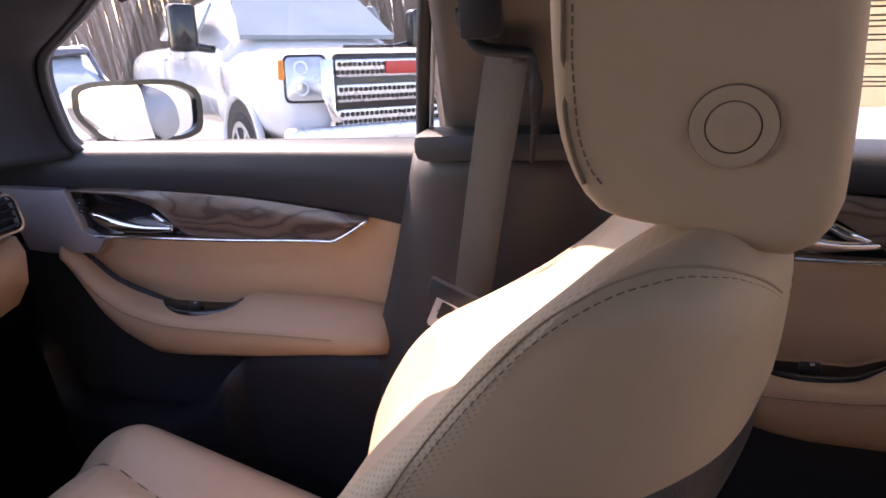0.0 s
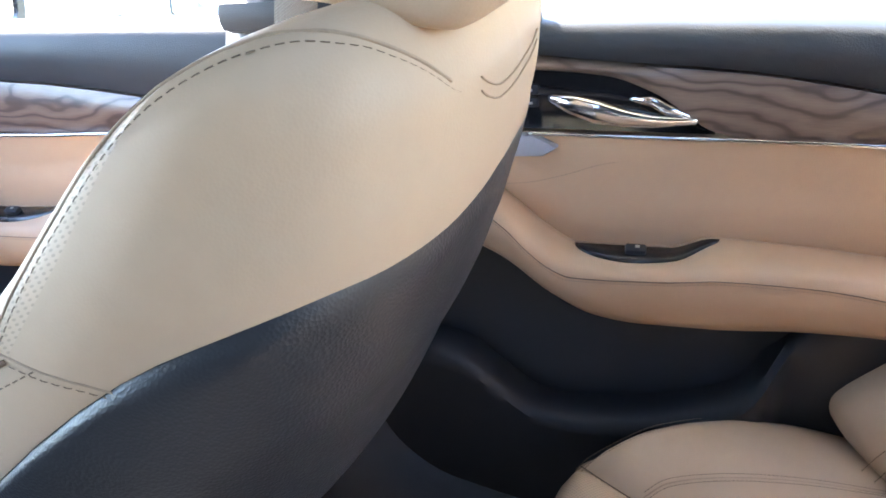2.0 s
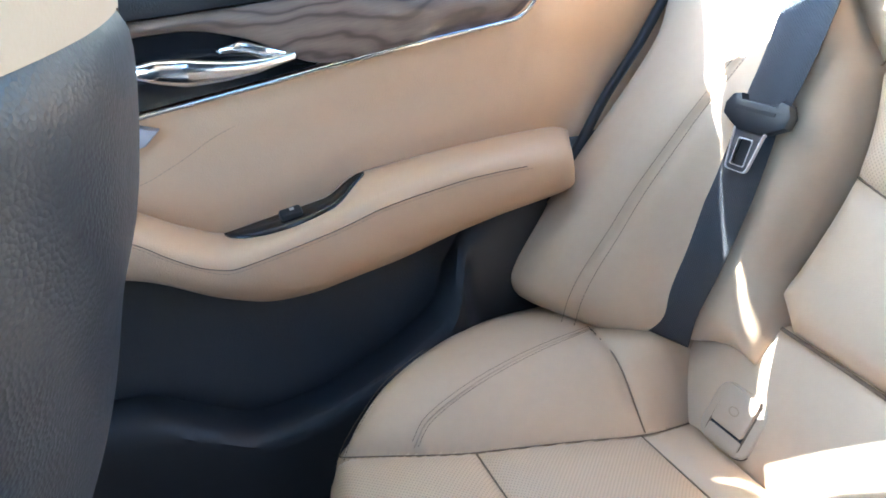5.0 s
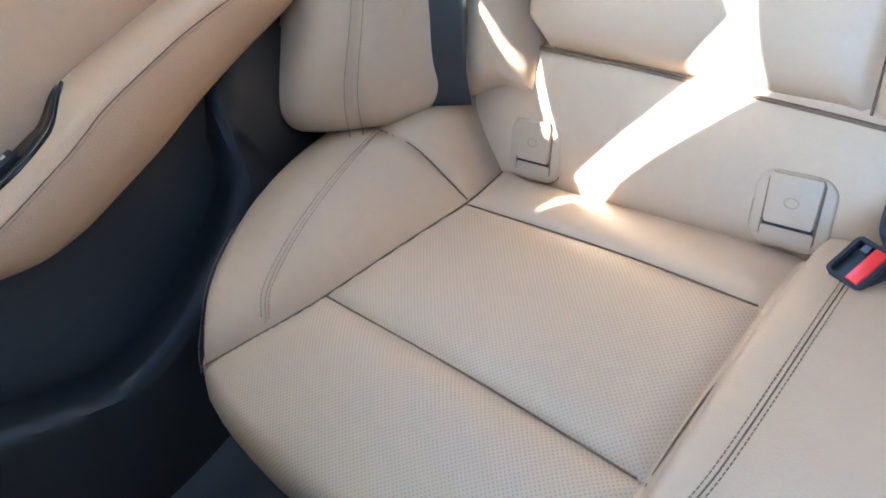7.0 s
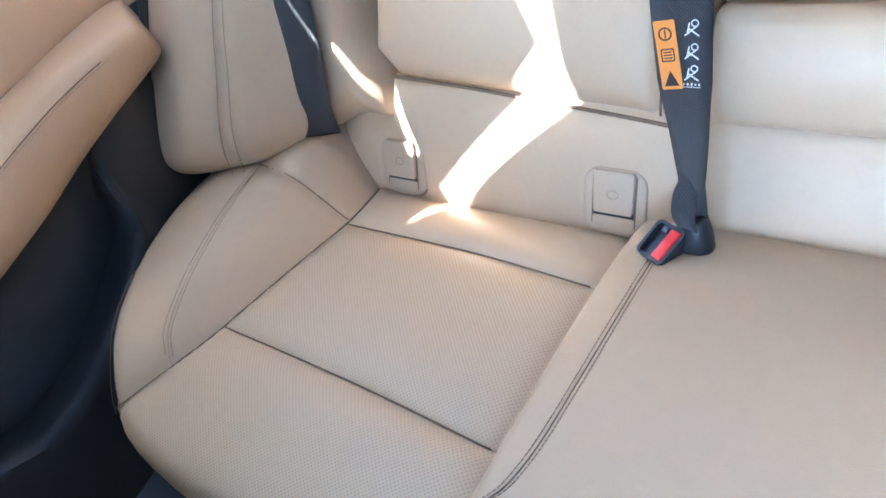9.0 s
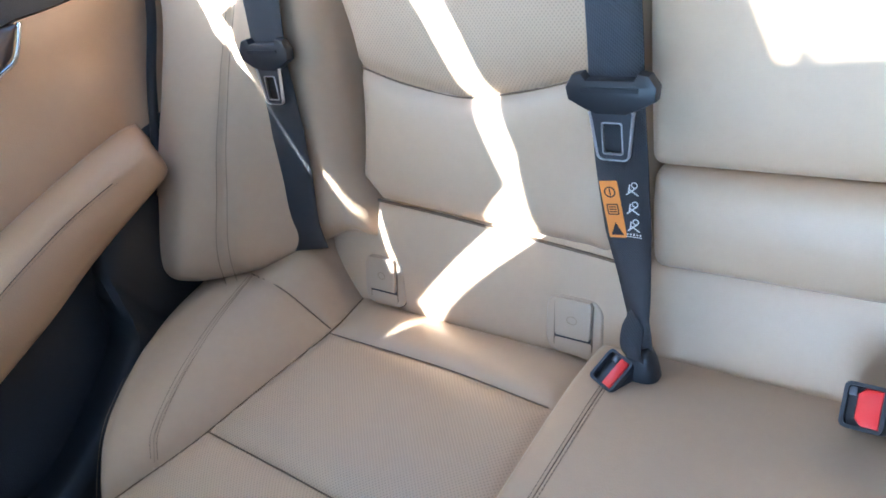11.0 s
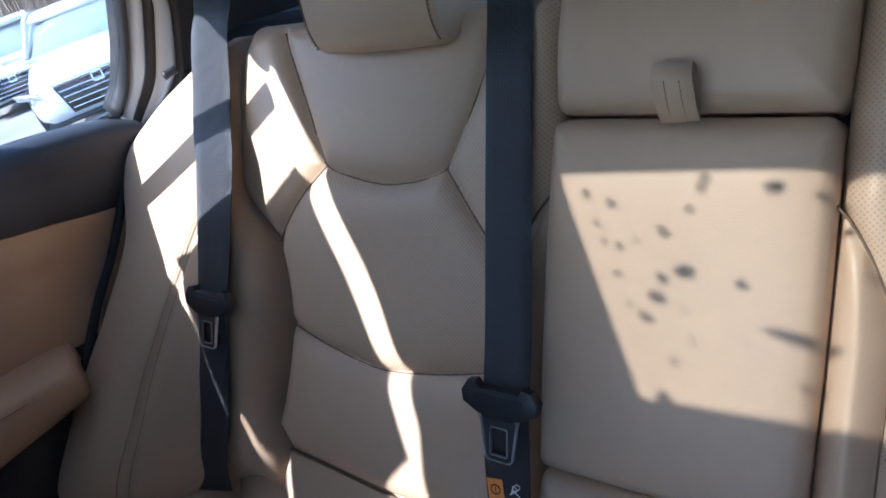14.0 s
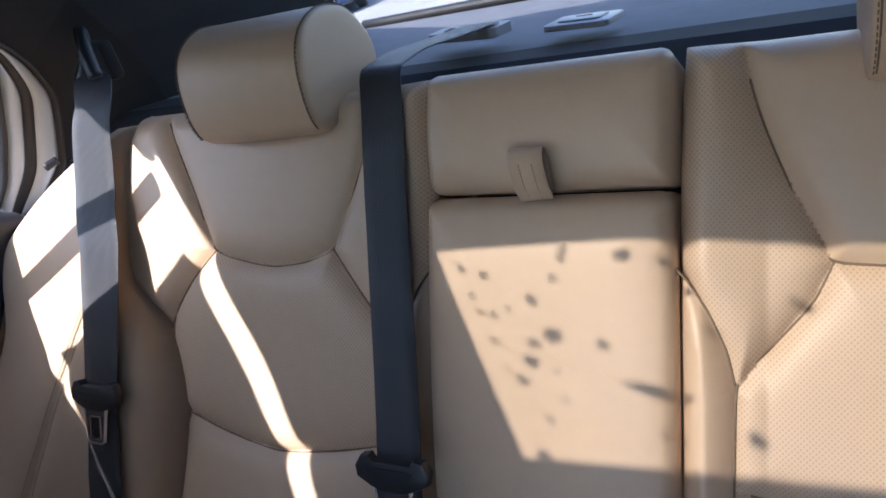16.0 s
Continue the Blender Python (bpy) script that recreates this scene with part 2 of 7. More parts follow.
def hermite(xs, ys):
    """A smooth curve through (xs, ys) that doesn't overshoot."""
    xs, ys = np.asarray(xs, float), np.asarray(ys, float)
    d = np.diff(ys) / np.diff(xs)
    m = np.zeros(len(xs))
    m[0], m[-1] = d[0], d[-1]
    for i in range(1, len(xs) - 1):
        m[i] = 0 if d[i - 1] * d[i] <= 0 else 2 * d[i - 1] * d[i] / (d[i - 1] + d[i])

    def at(x):
        x = np.clip(np.asarray(x, float), xs[0], xs[-1])
        i = np.clip(np.searchsorted(xs, x) - 1, 0, len(xs) - 2)
        h = xs[i + 1] - xs[i]
        t = (x - xs[i]) / h
        return ((1 + 2 * t) * (1 - t) ** 2 * ys[i] + t * (1 - t) ** 2 * h * m[i]
                + t * t * (3 - 2 * t) * ys[i + 1] + t * t * (t - 1) * h * m[i + 1])
    return at


def knots(*pairs):
    return hermite([p[0] for p in pairs], [p[1] for p in pairs])


def smooth_line(points, n=24):
    """A smooth 3D line of n points through the given ones, spaced by length."""
    p = np.asarray(points, float)
    s = np.r_[0, np.cumsum(np.linalg.norm(np.diff(p, axis=0), axis=1))]
    t = np.linspace(0, s[-1], n)
    return np.stack([hermite(s, p[:, k])(t) for k in range(p.shape[1])], -1)


def away(points, lines):
    """The distance of 2D points from the nearest of some polylines."""
    best = np.full(len(points), 9.0)
    for line in lines:
        q = np.asarray(line, float)
        for a, b in zip(q[:-1], q[1:]):
            ab = b - a
            t = np.clip(((points - a) @ ab) / max(ab @ ab, 1e-12), 0, 1)
            best = np.minimum(best, np.linalg.norm(points - a - t[:, None] * ab, axis=1))
    return best


def inside(points, poly):
    q = np.asarray(poly, float)
    hit = np.zeros(len(points), bool)
    for a, b in zip(q, np.roll(q, -1, axis=0)):
        cross = (a[1] > points[:, 1]) != (b[1] > points[:, 1])
        hit ^= cross & (points[:, 0] < (b[0] - a[0]) * (points[:, 1] - a[1]) / (b[1] - a[1] + 1e-15) + a[0])
    return hit


def quads(nu, nv):
    i, j = np.meshgrid(np.arange(nu - 1), np.arange(nv - 1), indexing="ij")
    a = (i * nv + j).ravel()
    return np.stack([a, a + nv, a + nv + 1, a + 1], -1)


def pad(parent, A, B, place, normal, seams=(), puff=0.012, width=0.014, edge=0.03, lift=None, skirt=0.07, down=None,
        panels=(), rest=("panel", None), edge_of=None):
    """An upholstered pad over the grid (A, B): place(A, B) gives its base, normal its way out. It swells by puff between
    the seams and rounds off by edge at its outline, and a skirt closes its sides. panels: (name, polygon, material, label)
    cut out of it as parts of their own; what is left takes rest's name and material."""
    nu, nv = A.shape
    flat = np.stack([A.ravel(), B.ravel()], -1)
    ring = np.r_[np.arange(nv), np.arange(1, nu) * nv + nv - 1, (nu - 1) * nv + np.arange(nv - 2, -1, -1), np.arange(nu - 2, -1, -1) * nv]
    rim = flat[ring]
    d_rim = away(flat, [rim[::2]]) if edge_of is None else edge_of(flat)
    d = np.minimum(away(flat, seams), d_rim) if len(seams) else d_rim
    h = puff * (1 - np.exp(-d / width))
    k = np.clip(1 - d_rim / edge, 0, 1)
    h = h - edge * (1 - np.sqrt(np.maximum(1 - k * k, 0)))
    if lift is not None:
        h = h + lift(flat[:, 0], flat[:, 1])
    P = place(flat[:, 0], flat[:, 1]) + h[:, None] * np.asarray(normal)
    faces = quads(nu, nv)
    mid = flat[faces].mean(1)
    owner = np.full(len(faces), -1)
    for k, (nm, poly, mat, lab) in enumerate(panels):
        owner[(owner < 0) & inside(mid, poly)] = k
    made = []
    out = np.asarray(down if down is not None else -np.asarray(normal)) * skirt
    for k in range(-1, len(panels)):
        mine = faces[owner == k]
        if not len(mine) and k >= 0:
            continue
        verts, fs, uv = P, mine, flat
        if k < 0:
            low = P[ring] + out
            base = len(P)
            r = len(ring)
            side = [[ring[i], ring[(i + 1) % r], base + (i + 1) % r, base + i] for i in range(r)]
            verts, fs, uv = np.r_[P, low], [list(f) for f in mine] + side, np.r_[flat, flat[ring]]
        used, back = np.unique(np.concatenate([np.ravel(f) for f in fs]), return_inverse=True)
        cut = np.split(back, np.cumsum([len(f) for f in fs])[:-1])
        nm, mat, lab = (rest[0], rest[1], "") if k < 0 else (panels[k][0], panels[k][2], panels[k][3])
        made.append(link_mesh(nm, verts[used], [list(map(int, c)) for c in cut], mat, parent, lab, uvs=uv[used]))
    return made


def box(name, size, where, mat, parent=None, bevel=0.004, turn=None, label="", seg=2, kind="", category=""):
    bm = bmesh.new()
    bmesh.ops.create_cube(bm, size=1)
    bmesh.ops.scale(bm, vec=size, verts=bm.verts)
    if bevel:
        bmesh.ops.bevel(bm, geom=bm.edges[:], offset=min(bevel, min(size) * 0.49), segments=seg, affect="EDGES", profile=0.5)
    m = Matrix.Translation(where) @ (turn.to_4x4() if turn else Matrix())
    bmesh.ops.transform(bm, matrix=m, verts=bm.verts)
    return part(name, bm, mat, parent, label, kind=kind, category=category)


def prism(name, outline, depth, frame_m, mat, parent=None, bevel=0.002, label="", seg=2, kind="", category=""):
    """A plate of the 2D outline, depth thick, laid by the matrix frame_m (its z is the way out)."""
    bm = bmesh.new()
    vs = [bm.verts.new((x, y, 0)) for x, y in outline]
    f = bm.faces.new(vs)
    top = bmesh.ops.extrude_face_region(bm, geom=[f])
    moved = [v for v in top["geom"] if isinstance(v, bmesh.types.BMVert)]
    bmesh.ops.translate(bm, vec=(0, 0, depth), verts=moved)
    if bevel:
        rim = [e for e in bm.edges if all(v in moved for v in e.verts)]
        bmesh.ops.bevel(bm, geom=rim, offset=bevel, segments=seg, affect="EDGES", profile=0.5)
    bmesh.ops.transform(bm, matrix=frame_m, verts=bm.verts)
    return part(name, bm, mat, parent, label, kind=kind, category=category)


def rounded(w, h, r, n=5):
    """A rounded rectangle's outline about the origin."""
    pts = []
    for cx, cy, a0 in ((w / 2 - r, h / 2 - r, 0), (-w / 2 + r, h / 2 - r, 90), (-w / 2 + r, -h / 2 + r, 180), (w / 2 - r, -h / 2 + r, 270)):
        for i in range(n + 1):
            a = radians(a0 + 90 * i / n)
            pts.append((cx + r * math.cos(a), cy + r * math.sin(a)))
    return pts


def axes_frame(origin, out, up=(0, 0, 1)):
    """A frame at origin with z along out and y near up."""
    z = Vector(out).normalized()
    x = Vector(up).cross(z).normalized()
    y = z.cross(x)
    m = Matrix((x, y, z)).transposed().to_4x4()
    m.translation = Vector(origin)
    return m


def ring_plate(name, outer, inner, depth, frame_m, mat, parent=None, label=""):
    """A flat ring between two outlines of the same count, depth thick."""
    n = len(outer)
    v = [frame_m @ Vector((*p, z)) for z in (0, depth) for p in (*outer, *inner)]
    f = []
    for i in range(n):
        j = (i + 1) % n
        f += [[2 * n + i, 2 * n + j, 3 * n + j, 3 * n + i], [i, j, 2 * n + j, 2 * n + i], [n + j, n + i, 3 * n + i, 3 * n + j], [j, i, n + i, n + j]]
    ob = link_mesh(name, v, f, mat, parent, label, smooth=False)
    return ob


def tube(name, points, radius, mat, parent=None, label="", sides=8, n=None, flat=1.0, up=(0, 0, 1), closed=False, kind="", category=""):
    """A bar swept along a smooth line; radius may be a list; flat squashes it along up."""
    p = smooth_line(points, n or max(8, 6 * len(points)))
    r = np.interp(np.linspace(0, 1, len(p)), np.linspace(0, 1, len(np.atleast_1d(radius))), np.atleast_1d(radius))
    t = np.gradient(p, axis=0)
    t /= np.linalg.norm(t, axis=1)[:, None]
    s = np.cross(t, np.asarray(up, float))
    s /= np.maximum(np.linalg.norm(s, axis=1), 1e-9)[:, None]
    u = np.cross(s, t)
    a = np.linspace(0, 2 * math.pi, sides, endpoint=False)
    v = (p[:, None] + r[:, None, None] * (np.cos(a)[None, :, None] * s[:, None] + flat * np.sin(a)[None, :, None] * u[:, None])).reshape(-1, 3)
    f = []
    for i in range(len(p) - 1):
        for j in range(sides):
            k = (j + 1) % sides
            f.append([i * sides + j, i * sides + k, (i + 1) * sides + k, (i + 1) * sides + j])
    f += [list(range(sides - 1, -1, -1)), [(len(p) - 1) * sides + j for j in range(sides)]]
    return link_mesh(name, v, f, mat, parent, label, kind=kind, category=category)


def ribbon(name, points, across, width, thick, mat, parent=None, label="", n=60):
    """A strap along a smooth line: across gives the way of its width at each given point; it has a rounded cross-section."""
    p = smooth_line(points, n)
    s = np.linspace(0, 1, n)
    q = np.asarray(points, float)
    at = np.r_[0, np.cumsum(np.linalg.norm(np.diff(q, axis=0), axis=1))]
    at /= at[-1]
    ac = np.stack([np.interp(s, at, np.asarray(across, float)[:, k]) for k in range(3)], -1)
    w = np.interp(s, at, np.broadcast_to(width, len(points)))
    t = np.gradient(p, axis=0)
    t /= np.linalg.norm(t, axis=1)[:, None]
    ac -= (ac * t).sum(1)[:, None] * t
    ac /= np.linalg.norm(ac, axis=1)[:, None]
    up = np.cross(ac, t)
    prof = [(-0.5, 0), (-0.485, 0.5), (-0.25, 0.56), (0, 0.58), (0.25, 0.56), (0.485, 0.5), (0.5, 0), (0.485, -0.5), (0, -0.5), (-0.485, -0.5)]
    k = len(prof)
    v = np.concatenate([[p[i] + a * w[i] * ac[i] + b * thick * up[i] for a, b in prof] for i in range(n)])
    long = np.r_[0, np.cumsum(np.linalg.norm(np.diff(p, axis=0), axis=1))]
    uv = np.concatenate([[(a * w[i], long[i]) for a, _ in prof] for i in range(n)])
    f = [[i * k + j, i * k + (j + 1) % k, (i + 1) * k + (j + 1) % k, (i + 1) * k + j] for i in range(n - 1) for j in range(k)]
    f += [list(range(k - 1, -1, -1)), [(n - 1) * k + j for j in range(k)]]
    return link_mesh(name, v, f, mat, parent, label, uvs=uv)


def loft(name, rings, mat, parent=None, label="", caps=True, kind="", category=""):
    """A skin over rings of points of the same count."""
    R = np.asarray(rings, float)
    n, k = R.shape[:2]
    f = [[i * k + j, i * k + (j + 1) % k, (i + 1) * k + (j + 1) % k, (i + 1) * k + j] for i in range(n - 1) for j in range(k)]
    if caps:
        f += [list(range(k - 1, -1, -1)), [(n - 1) * k + j for j in range(k)]]
    return link_mesh(name, R.reshape(-1, 3), f, mat, parent, label, kind=kind, category=category)


def stitches(name, line, out, mat, parent, step=0.0062, length=0.0042, r=0.0007, label=""):
    """A row of short threads along a 3D line, half sunk into the surface whose way out is given."""
    p = np.asarray(line, float)
    s = np.r_[0, np.cumsum(np.linalg.norm(np.diff(p, axis=0), axis=1))]
    out = np.broadcast_to(np.asarray(out, float), p.shape)
    v, f = [], []
    for a in np.arange(0, s[-1] - length, step):
        e = [np.array([np.interp(x, s, p[:, k]) for k in range(3)]) for x in (a, a + length)]
        o = np.array([np.interp(a, s, out[:, k]) for k in range(3)])
        o /= np.linalg.norm(o)
        t = (e[1] - e[0]) / max(np.linalg.norm(e[1] - e[0]), 1e-9)
        side = np.cross(t, o)
        b = len(v)
        for q in (e[0], (e[0] + e[1]) / 2, e[1]):
            lift = r * (1.0 if q is not e[0] and q is not e[1] else 0.2)
            for c, d in ((-1, 0), (0, 1), (1, 0)):
                v.append(q + side * c * r + o * (d * r + lift))
        for i in (0, 3):
            for j in (0, 1):
                f.append([b + i + j, b + i + j + 1, b + i + j + 4, b + i + j + 3])
    return link_mesh(name, v, f, mat, parent, label)


def strip(name, x0, x1, low, high, depth_y, mat, parent, label="", nx=70, nz=14, back=0.03, side=1):
    """A piece of a door card between the height curves low(x) and high(x), whose inner face stands at y = depth_y(x, z)."""
    X, V = np.meshgrid(np.linspace(x0, x1, nx), np.linspace(0, 1, nz), indexing="ij")
    Z = low(X) + (high(X) - low(X)) * V
    Y = depth_y(X, Z, V)
    P = np.stack([X, side * Y, Z], -1).reshape(-1, 3)
    ring = np.r_[np.arange(nz), np.arange(1, nx) * nz + nz - 1, (nx - 1) * nz + np.arange(nz - 2, -1, -1), np.arange(nx - 2, 0, -1) * nz]
    r = len(ring)
    rear = P[ring] + np.array([0, side * back, 0])
    f = [list(map(int, q)) for q in quads(nx, nz)] + [[int(ring[i]), int(ring[(i + 1) % r]), len(P) + (i + 1) % r, len(P) + i] for i in range(r)]
    ob = link_mesh(name, np.r_[P, rear], f, mat, parent, label)
    ob.data.set_sharp_from_angle(angle=radians(50))
    return ob


# ---- ground outside and body shell ----
def ground_z(x, y):
    return -0.082 * min(max(y, -4.0), 26.0) - 0.145


def build_ground():
    ys = [-300, -40, -4, 0, 3, 6, 10, 15, 20, 26, 60, 140, 300]
    xs = [-300, -60, -20, -8, 0, 8, 20, 60, 300]
    v = [(x, y, ground_z(x, y)) for x in xs for y in ys]
    return link_mesh("ground", v, [list(map(int, q)) for q in quads(len(xs), len(ys))], ASPHALT, None, "pale worn asphalt of a car park", kind="structure", category="ground")


build_ground()

BELT_Y = 0.80            # side glass at the belt line
BELT_Z = 1.045
GLASS_IN = 0.68           # how far the side glass leans in for each metre up
ROOF_Z = 1.43


def glass_y(z):
    return BELT_Y - GLASS_IN * (z - BELT_Z)


def slab(name, pts, faces, mat, label, category, kind="structure", thick=0.0, out=(0, 0, 1)):
    bm = bmesh.new()
    vs = [bm.verts.new(p) for p in pts]
    for f in faces:
        bm.faces.new([vs[i] for i in f])
    if thick:
        got = bmesh.ops.extrude_face_region(bm, geom=bm.faces[:])
        bmesh.ops.translate(bm, vec=Vector(out) * thick, verts=[v for v in got["geom"] if isinstance(v, bmesh.types.BMVert)])
    return part(name, bm, mat, None, label, kind=kind, category=category, smooth=False)


def build_roof():
    """The headliner, with the sunroof's opening through it."""
    hx0, hx1, hy0, hy1 = ROOF_HOLE
    xs = [-0.24, -0.02, 0.12, 0.4, hx0, (hx0 + hx1) / 2, hx1, 0.95, 1.1, 1.3, 1.48]
    ys = [-0.575, -0.5, hy0, -0.15, 0.1, hy1, 0.5, 0.575]
    crown = lambda x, y: ROOF_Z - 0.16 * y * y - 0.05 * max(x - 0.75, 0) ** 2 - 0.12 * max(0.2 - x, 0)
    v = [(x, y, crown(x, y)) for x in xs for y in ys]
    n = len(ys)
    f = [list(map(int, q)) for q in quads(len(xs), n)]
    hole = [q for q in f if hx0 - 1e-6 <= v[q[0]][0] and v[q[2]][0] <= hx1 + 1e-6 and hy0 - 1e-6 <= v[q[0]][1] and v[q[2]][1] <= hy1 + 1e-6]
    f = [q for q in f if q not in hole]
    slab("ceiling", v, f, HEADLINER, "dark cloth headliner with a sunroof opening", "ceiling", thick=0.03)
    trim = group("sunroof", "glass sunroof panel with a dark frame in the headliner", "sunroof", (0, 0, ROOF_Z), kind="structure")
    rim = [(hx0, hy0), (hx1, hy0), (hx1, hy1), (hx0, hy1)]
    for a, b in zip(rim, rim[1:] + rim[:1]):
        tube("frame", [(*a, crown(*a)), ((a[0] + b[0]) / 2, (a[1] + b[1]) / 2, crown((a[0] + b[0]) / 2, (a[1] + b[1]) / 2)), (*b, crown(*b))], 0.008, PLASTIC, trim)
    box("pane", (hx1 - hx0 + 0.24, hy1 - hy0 + 0.12, 0.004), ((hx0 + hx1) / 2, (hy0 + hy1) / 2, ROOF_Z + 0.045), ROOF_GLASS, trim, 0, None, "tinted glass pane")
    # dirt spots on the glass
    rnd = random.Random(5)
    v, f = [], []
    for x, y, a, b, turn in SPOTS:
        k = len(v)
        for i in range(12):
            t = 2 * math.pi * i / 12
            w = 1 + 0.22 * rnd.uniform(-1, 1)
            px, py = a * w * math.cos(t), b * w * math.sin(t)
            v.append((x + px * math.cos(turn) - py * math.sin(turn), y + px * math.sin(turn) + py * math.cos(turn), ROOF_Z + 0.0495))
        f.append(list(range(k, k + 12)))
    link_mesh("dirt_spot", v, f, SCRUB, trim, "dry dirt spots and leaf bits on the glass", smooth=False)


def panel(name, pts, mat, label, category, thick=0.02, out=(0, 1, 0), kind="structure"):
    return slab(name, pts, [list(range(len(pts)))], mat, label, category, kind, thick, out)


def side_point(x, z, s=1, off=0.0):
    return (x, s * (glass_y(z) + off), z)


def build_shell():
    # roof rails above the side windows
    for s, w in ((1, "right"), (-1, "left")):
        at = (-0.16, 0.1, 0.43, 0.526, 0.7, 0.886, 1.06, 1.17, 1.24)
        rail = [side_point(x, float(window_top(x)), s, -0.004) for x in at]
        top = [(x, s * 0.555, ROOF_Z - 0.03 - 0.3 * max(0, 0.1 - x)) for x in at]
        slab("wall_rail_" + w, rail + top, [[i, i + 1, 10 + i, 9 + i] for i in range(8)], HEADLINER, "dark roof rail trim above the side windows", "trim", thick=0.03, out=(0, s * 0.25, 0.97))
    # tunnel, floor, sills, firewall, left side
    panel("floor", [(-1.3, -0.9, 0.27), (1.05, -0.9, 0.27), (1.05, 0.885, 0.27), (-1.3, 0.885, 0.27)], CARPET, "black carpet floor of the car", "floor", 0.03, (0, 0, -1))
    panel("wall_front", [(-1.03, -0.9, 0.22), (-1.03, 0.9, 0.22), (-0.75, 0.9, 1.0), (-0.75, -0.9, 1.0)], PLASTIC, "dark dashboard bulkhead", "bulkhead", 0.05, (-1, 0, 0))
    # out-of-view plug, added so no sun lands on the front cushion
    panel("wall_right_plug", [(-0.48, 0.795, 1.03), (-1.05, 0.81, 1.03), (-0.85, 0.70, 1.19), (-0.49, 0.735, 1.13)], PLASTIC, "black plug ahead of the front side window, added to block sun", "trim", 0.02, (0, 1, 0))
    panel("wall_left", [(-1.0, -0.8, 0.3), (1.3, -0.8, 0.3), (1.3, -0.77, 1.04), (-0.9, -0.77, 1.04)], DARK, "dark inner face of the far-side doors", "door panel", 0.05, (0, -1, 0))
    # unseen panel added over the far-side windows to hold back their light
    panel("wall_left_blocker", [(-0.9, -0.77, 1.035), (1.34, -0.77, 1.035), (2.02, -0.64, 0.99), (1.5, -0.535, 1.385), (1.1, -0.555, 1.41), (-0.02, -0.565, 1.41), (-0.3, -0.62, 1.32), (-0.75, -0.7, 1.12)], HEADLINER, "unseen dark panel over the far-side windows, added to keep light out", "wall", 0.03, (0, -1, 0))
    panel("wall_right", [(-1.1, 0.872, 0.2), (1.36, 0.872, 0.2), (1.36, 0.86, 0.98), (-1.0, 0.85, 0.99)], PLASTIC, "black inner face of the body behind the door cards", "door panel", 0.02, (0, 1, 0))
    panel("wall_wheelhouse", [(0.99, 0.45, 0.27), (0.99, 0.87, 0.27), (1.10, 0.87, 0.54), (1.10, 0.45, 0.54)], CARPET, "black wheel housing trim beside the rear seat", "trim", 0.02, (1, 0, 0))
    # parcel shelf and what carries it
    panel("shelf_front", [(1.34, -0.70, 1.0), (1.34, 0.79, 1.0), (1.44, 0.77, 1.036), (1.502, 0.76, 1.032), (1.502, -0.70, 1.032), (1.44, -0.70, 1.036)], HEADLINER, "black front edge of the parcel shelf", "shelf", 0.03, (0, 0, -1))
    panel("shelf_rear", [(1.504, -0.70, 1.031), (1.504, 0.76, 1.031), (2.02, 0.65, 0.995), (2.02, -0.65, 0.995)], SHELF_CLOTH, "grey cloth parcel shelf under the rear window", "shelf", 0.03, (0, 0, -1))
    panel("wall_seat_rear", [(1.02, -0.75, 0.30), (1.02, 0.60, 0.30), (1.20, 0.60, 0.75), (1.20, -0.75, 0.75)], CARPET, "black carpeted panel behind the seat foam", "bulkhead", 0.02, (1, 0, 0))
    panel("wall_rear", [(1.36, -0.75, 0.1), (1.36, 0.75, 0.1), (1.36, 0.75, 1.0), (1.36, -0.75, 1.0)], CARPET, "black bulkhead behind the rear seat", "bulkhead", 0.03, (1, 0, 0))
    # rear pillar trims beside the rear window
    edge = [(1.16, 0.665, 1.222), (1.252, 0.683, 1.188), (1.294, 0.706, 1.153), (1.326, 0.738, 1.106), (1.341, 0.77, 1.06), (1.335, 0.811, 0.985)]
    back = [(1.16, 0.55, 1.40), (1.34, 0.548, 1.392), (1.50, 0.535, 1.385), (1.66, 0.56, 1.265), (1.84, 0.60, 1.13), (2.03, 0.645, 0.985)]
    mid = [tuple(0.72 * a + 0.28 * b - o for a, b, o in zip(p, q, (0, 0.02, 0))) for p, q in zip(edge, back)]
    slab("wall_pillar_rear", edge + mid + back, [[r * 6 + i, r * 6 + i + 1, r * 6 + i + 7, r * 6 + i + 6] for r in range(2) for i in range(5)], HEADLINER, "dark rear pillar trim beside the rear window", "pillar", thick=0.03, out=(0.2, 1, 0))
    screen = slab("window_front", [(-0.80, -0.72, 1.0), (-0.80, 0.72, 1.0), (-0.235, 0.57, 1.415), (-0.235, -0.57, 1.415)], [[0, 1, 2, 3]], SCREEN_GLASS, "sloping tinted windscreen glass", "window", thick=0.005, out=(-0.6, 0, 0.8))
    screen.visible_shadow = False
    # rear window
    slab("window_rear", [(1.50, -0.54, 1.385), (1.50, 0.54, 1.385), (2.02, 0.65, 1.0), (2.02, -0.65, 1.0)], [[0, 1, 2, 3]], REAR_GLASS, "sloping tinted rear window glass", "window", thick=0.004, out=(0.5, 0, 0.8))
    tube("trim_rear_window", [(2.02, -0.63, 1.0), (2.03, 0, 1.004), (2.02, 0.63, 1.0)], 0.012, RUBBER, kind="structure", label="black seal along the rear window", category="trim")


window_top = knots((-0.16, 1.26), (0.1, 1.308), (0.43, 1.293), (0.526, 1.308), (0.70, 1.298), (0.886, 1.283), (0.96, 1.276), (1.06, 1.266), (1.17, 1.232), (1.24, 1.187))
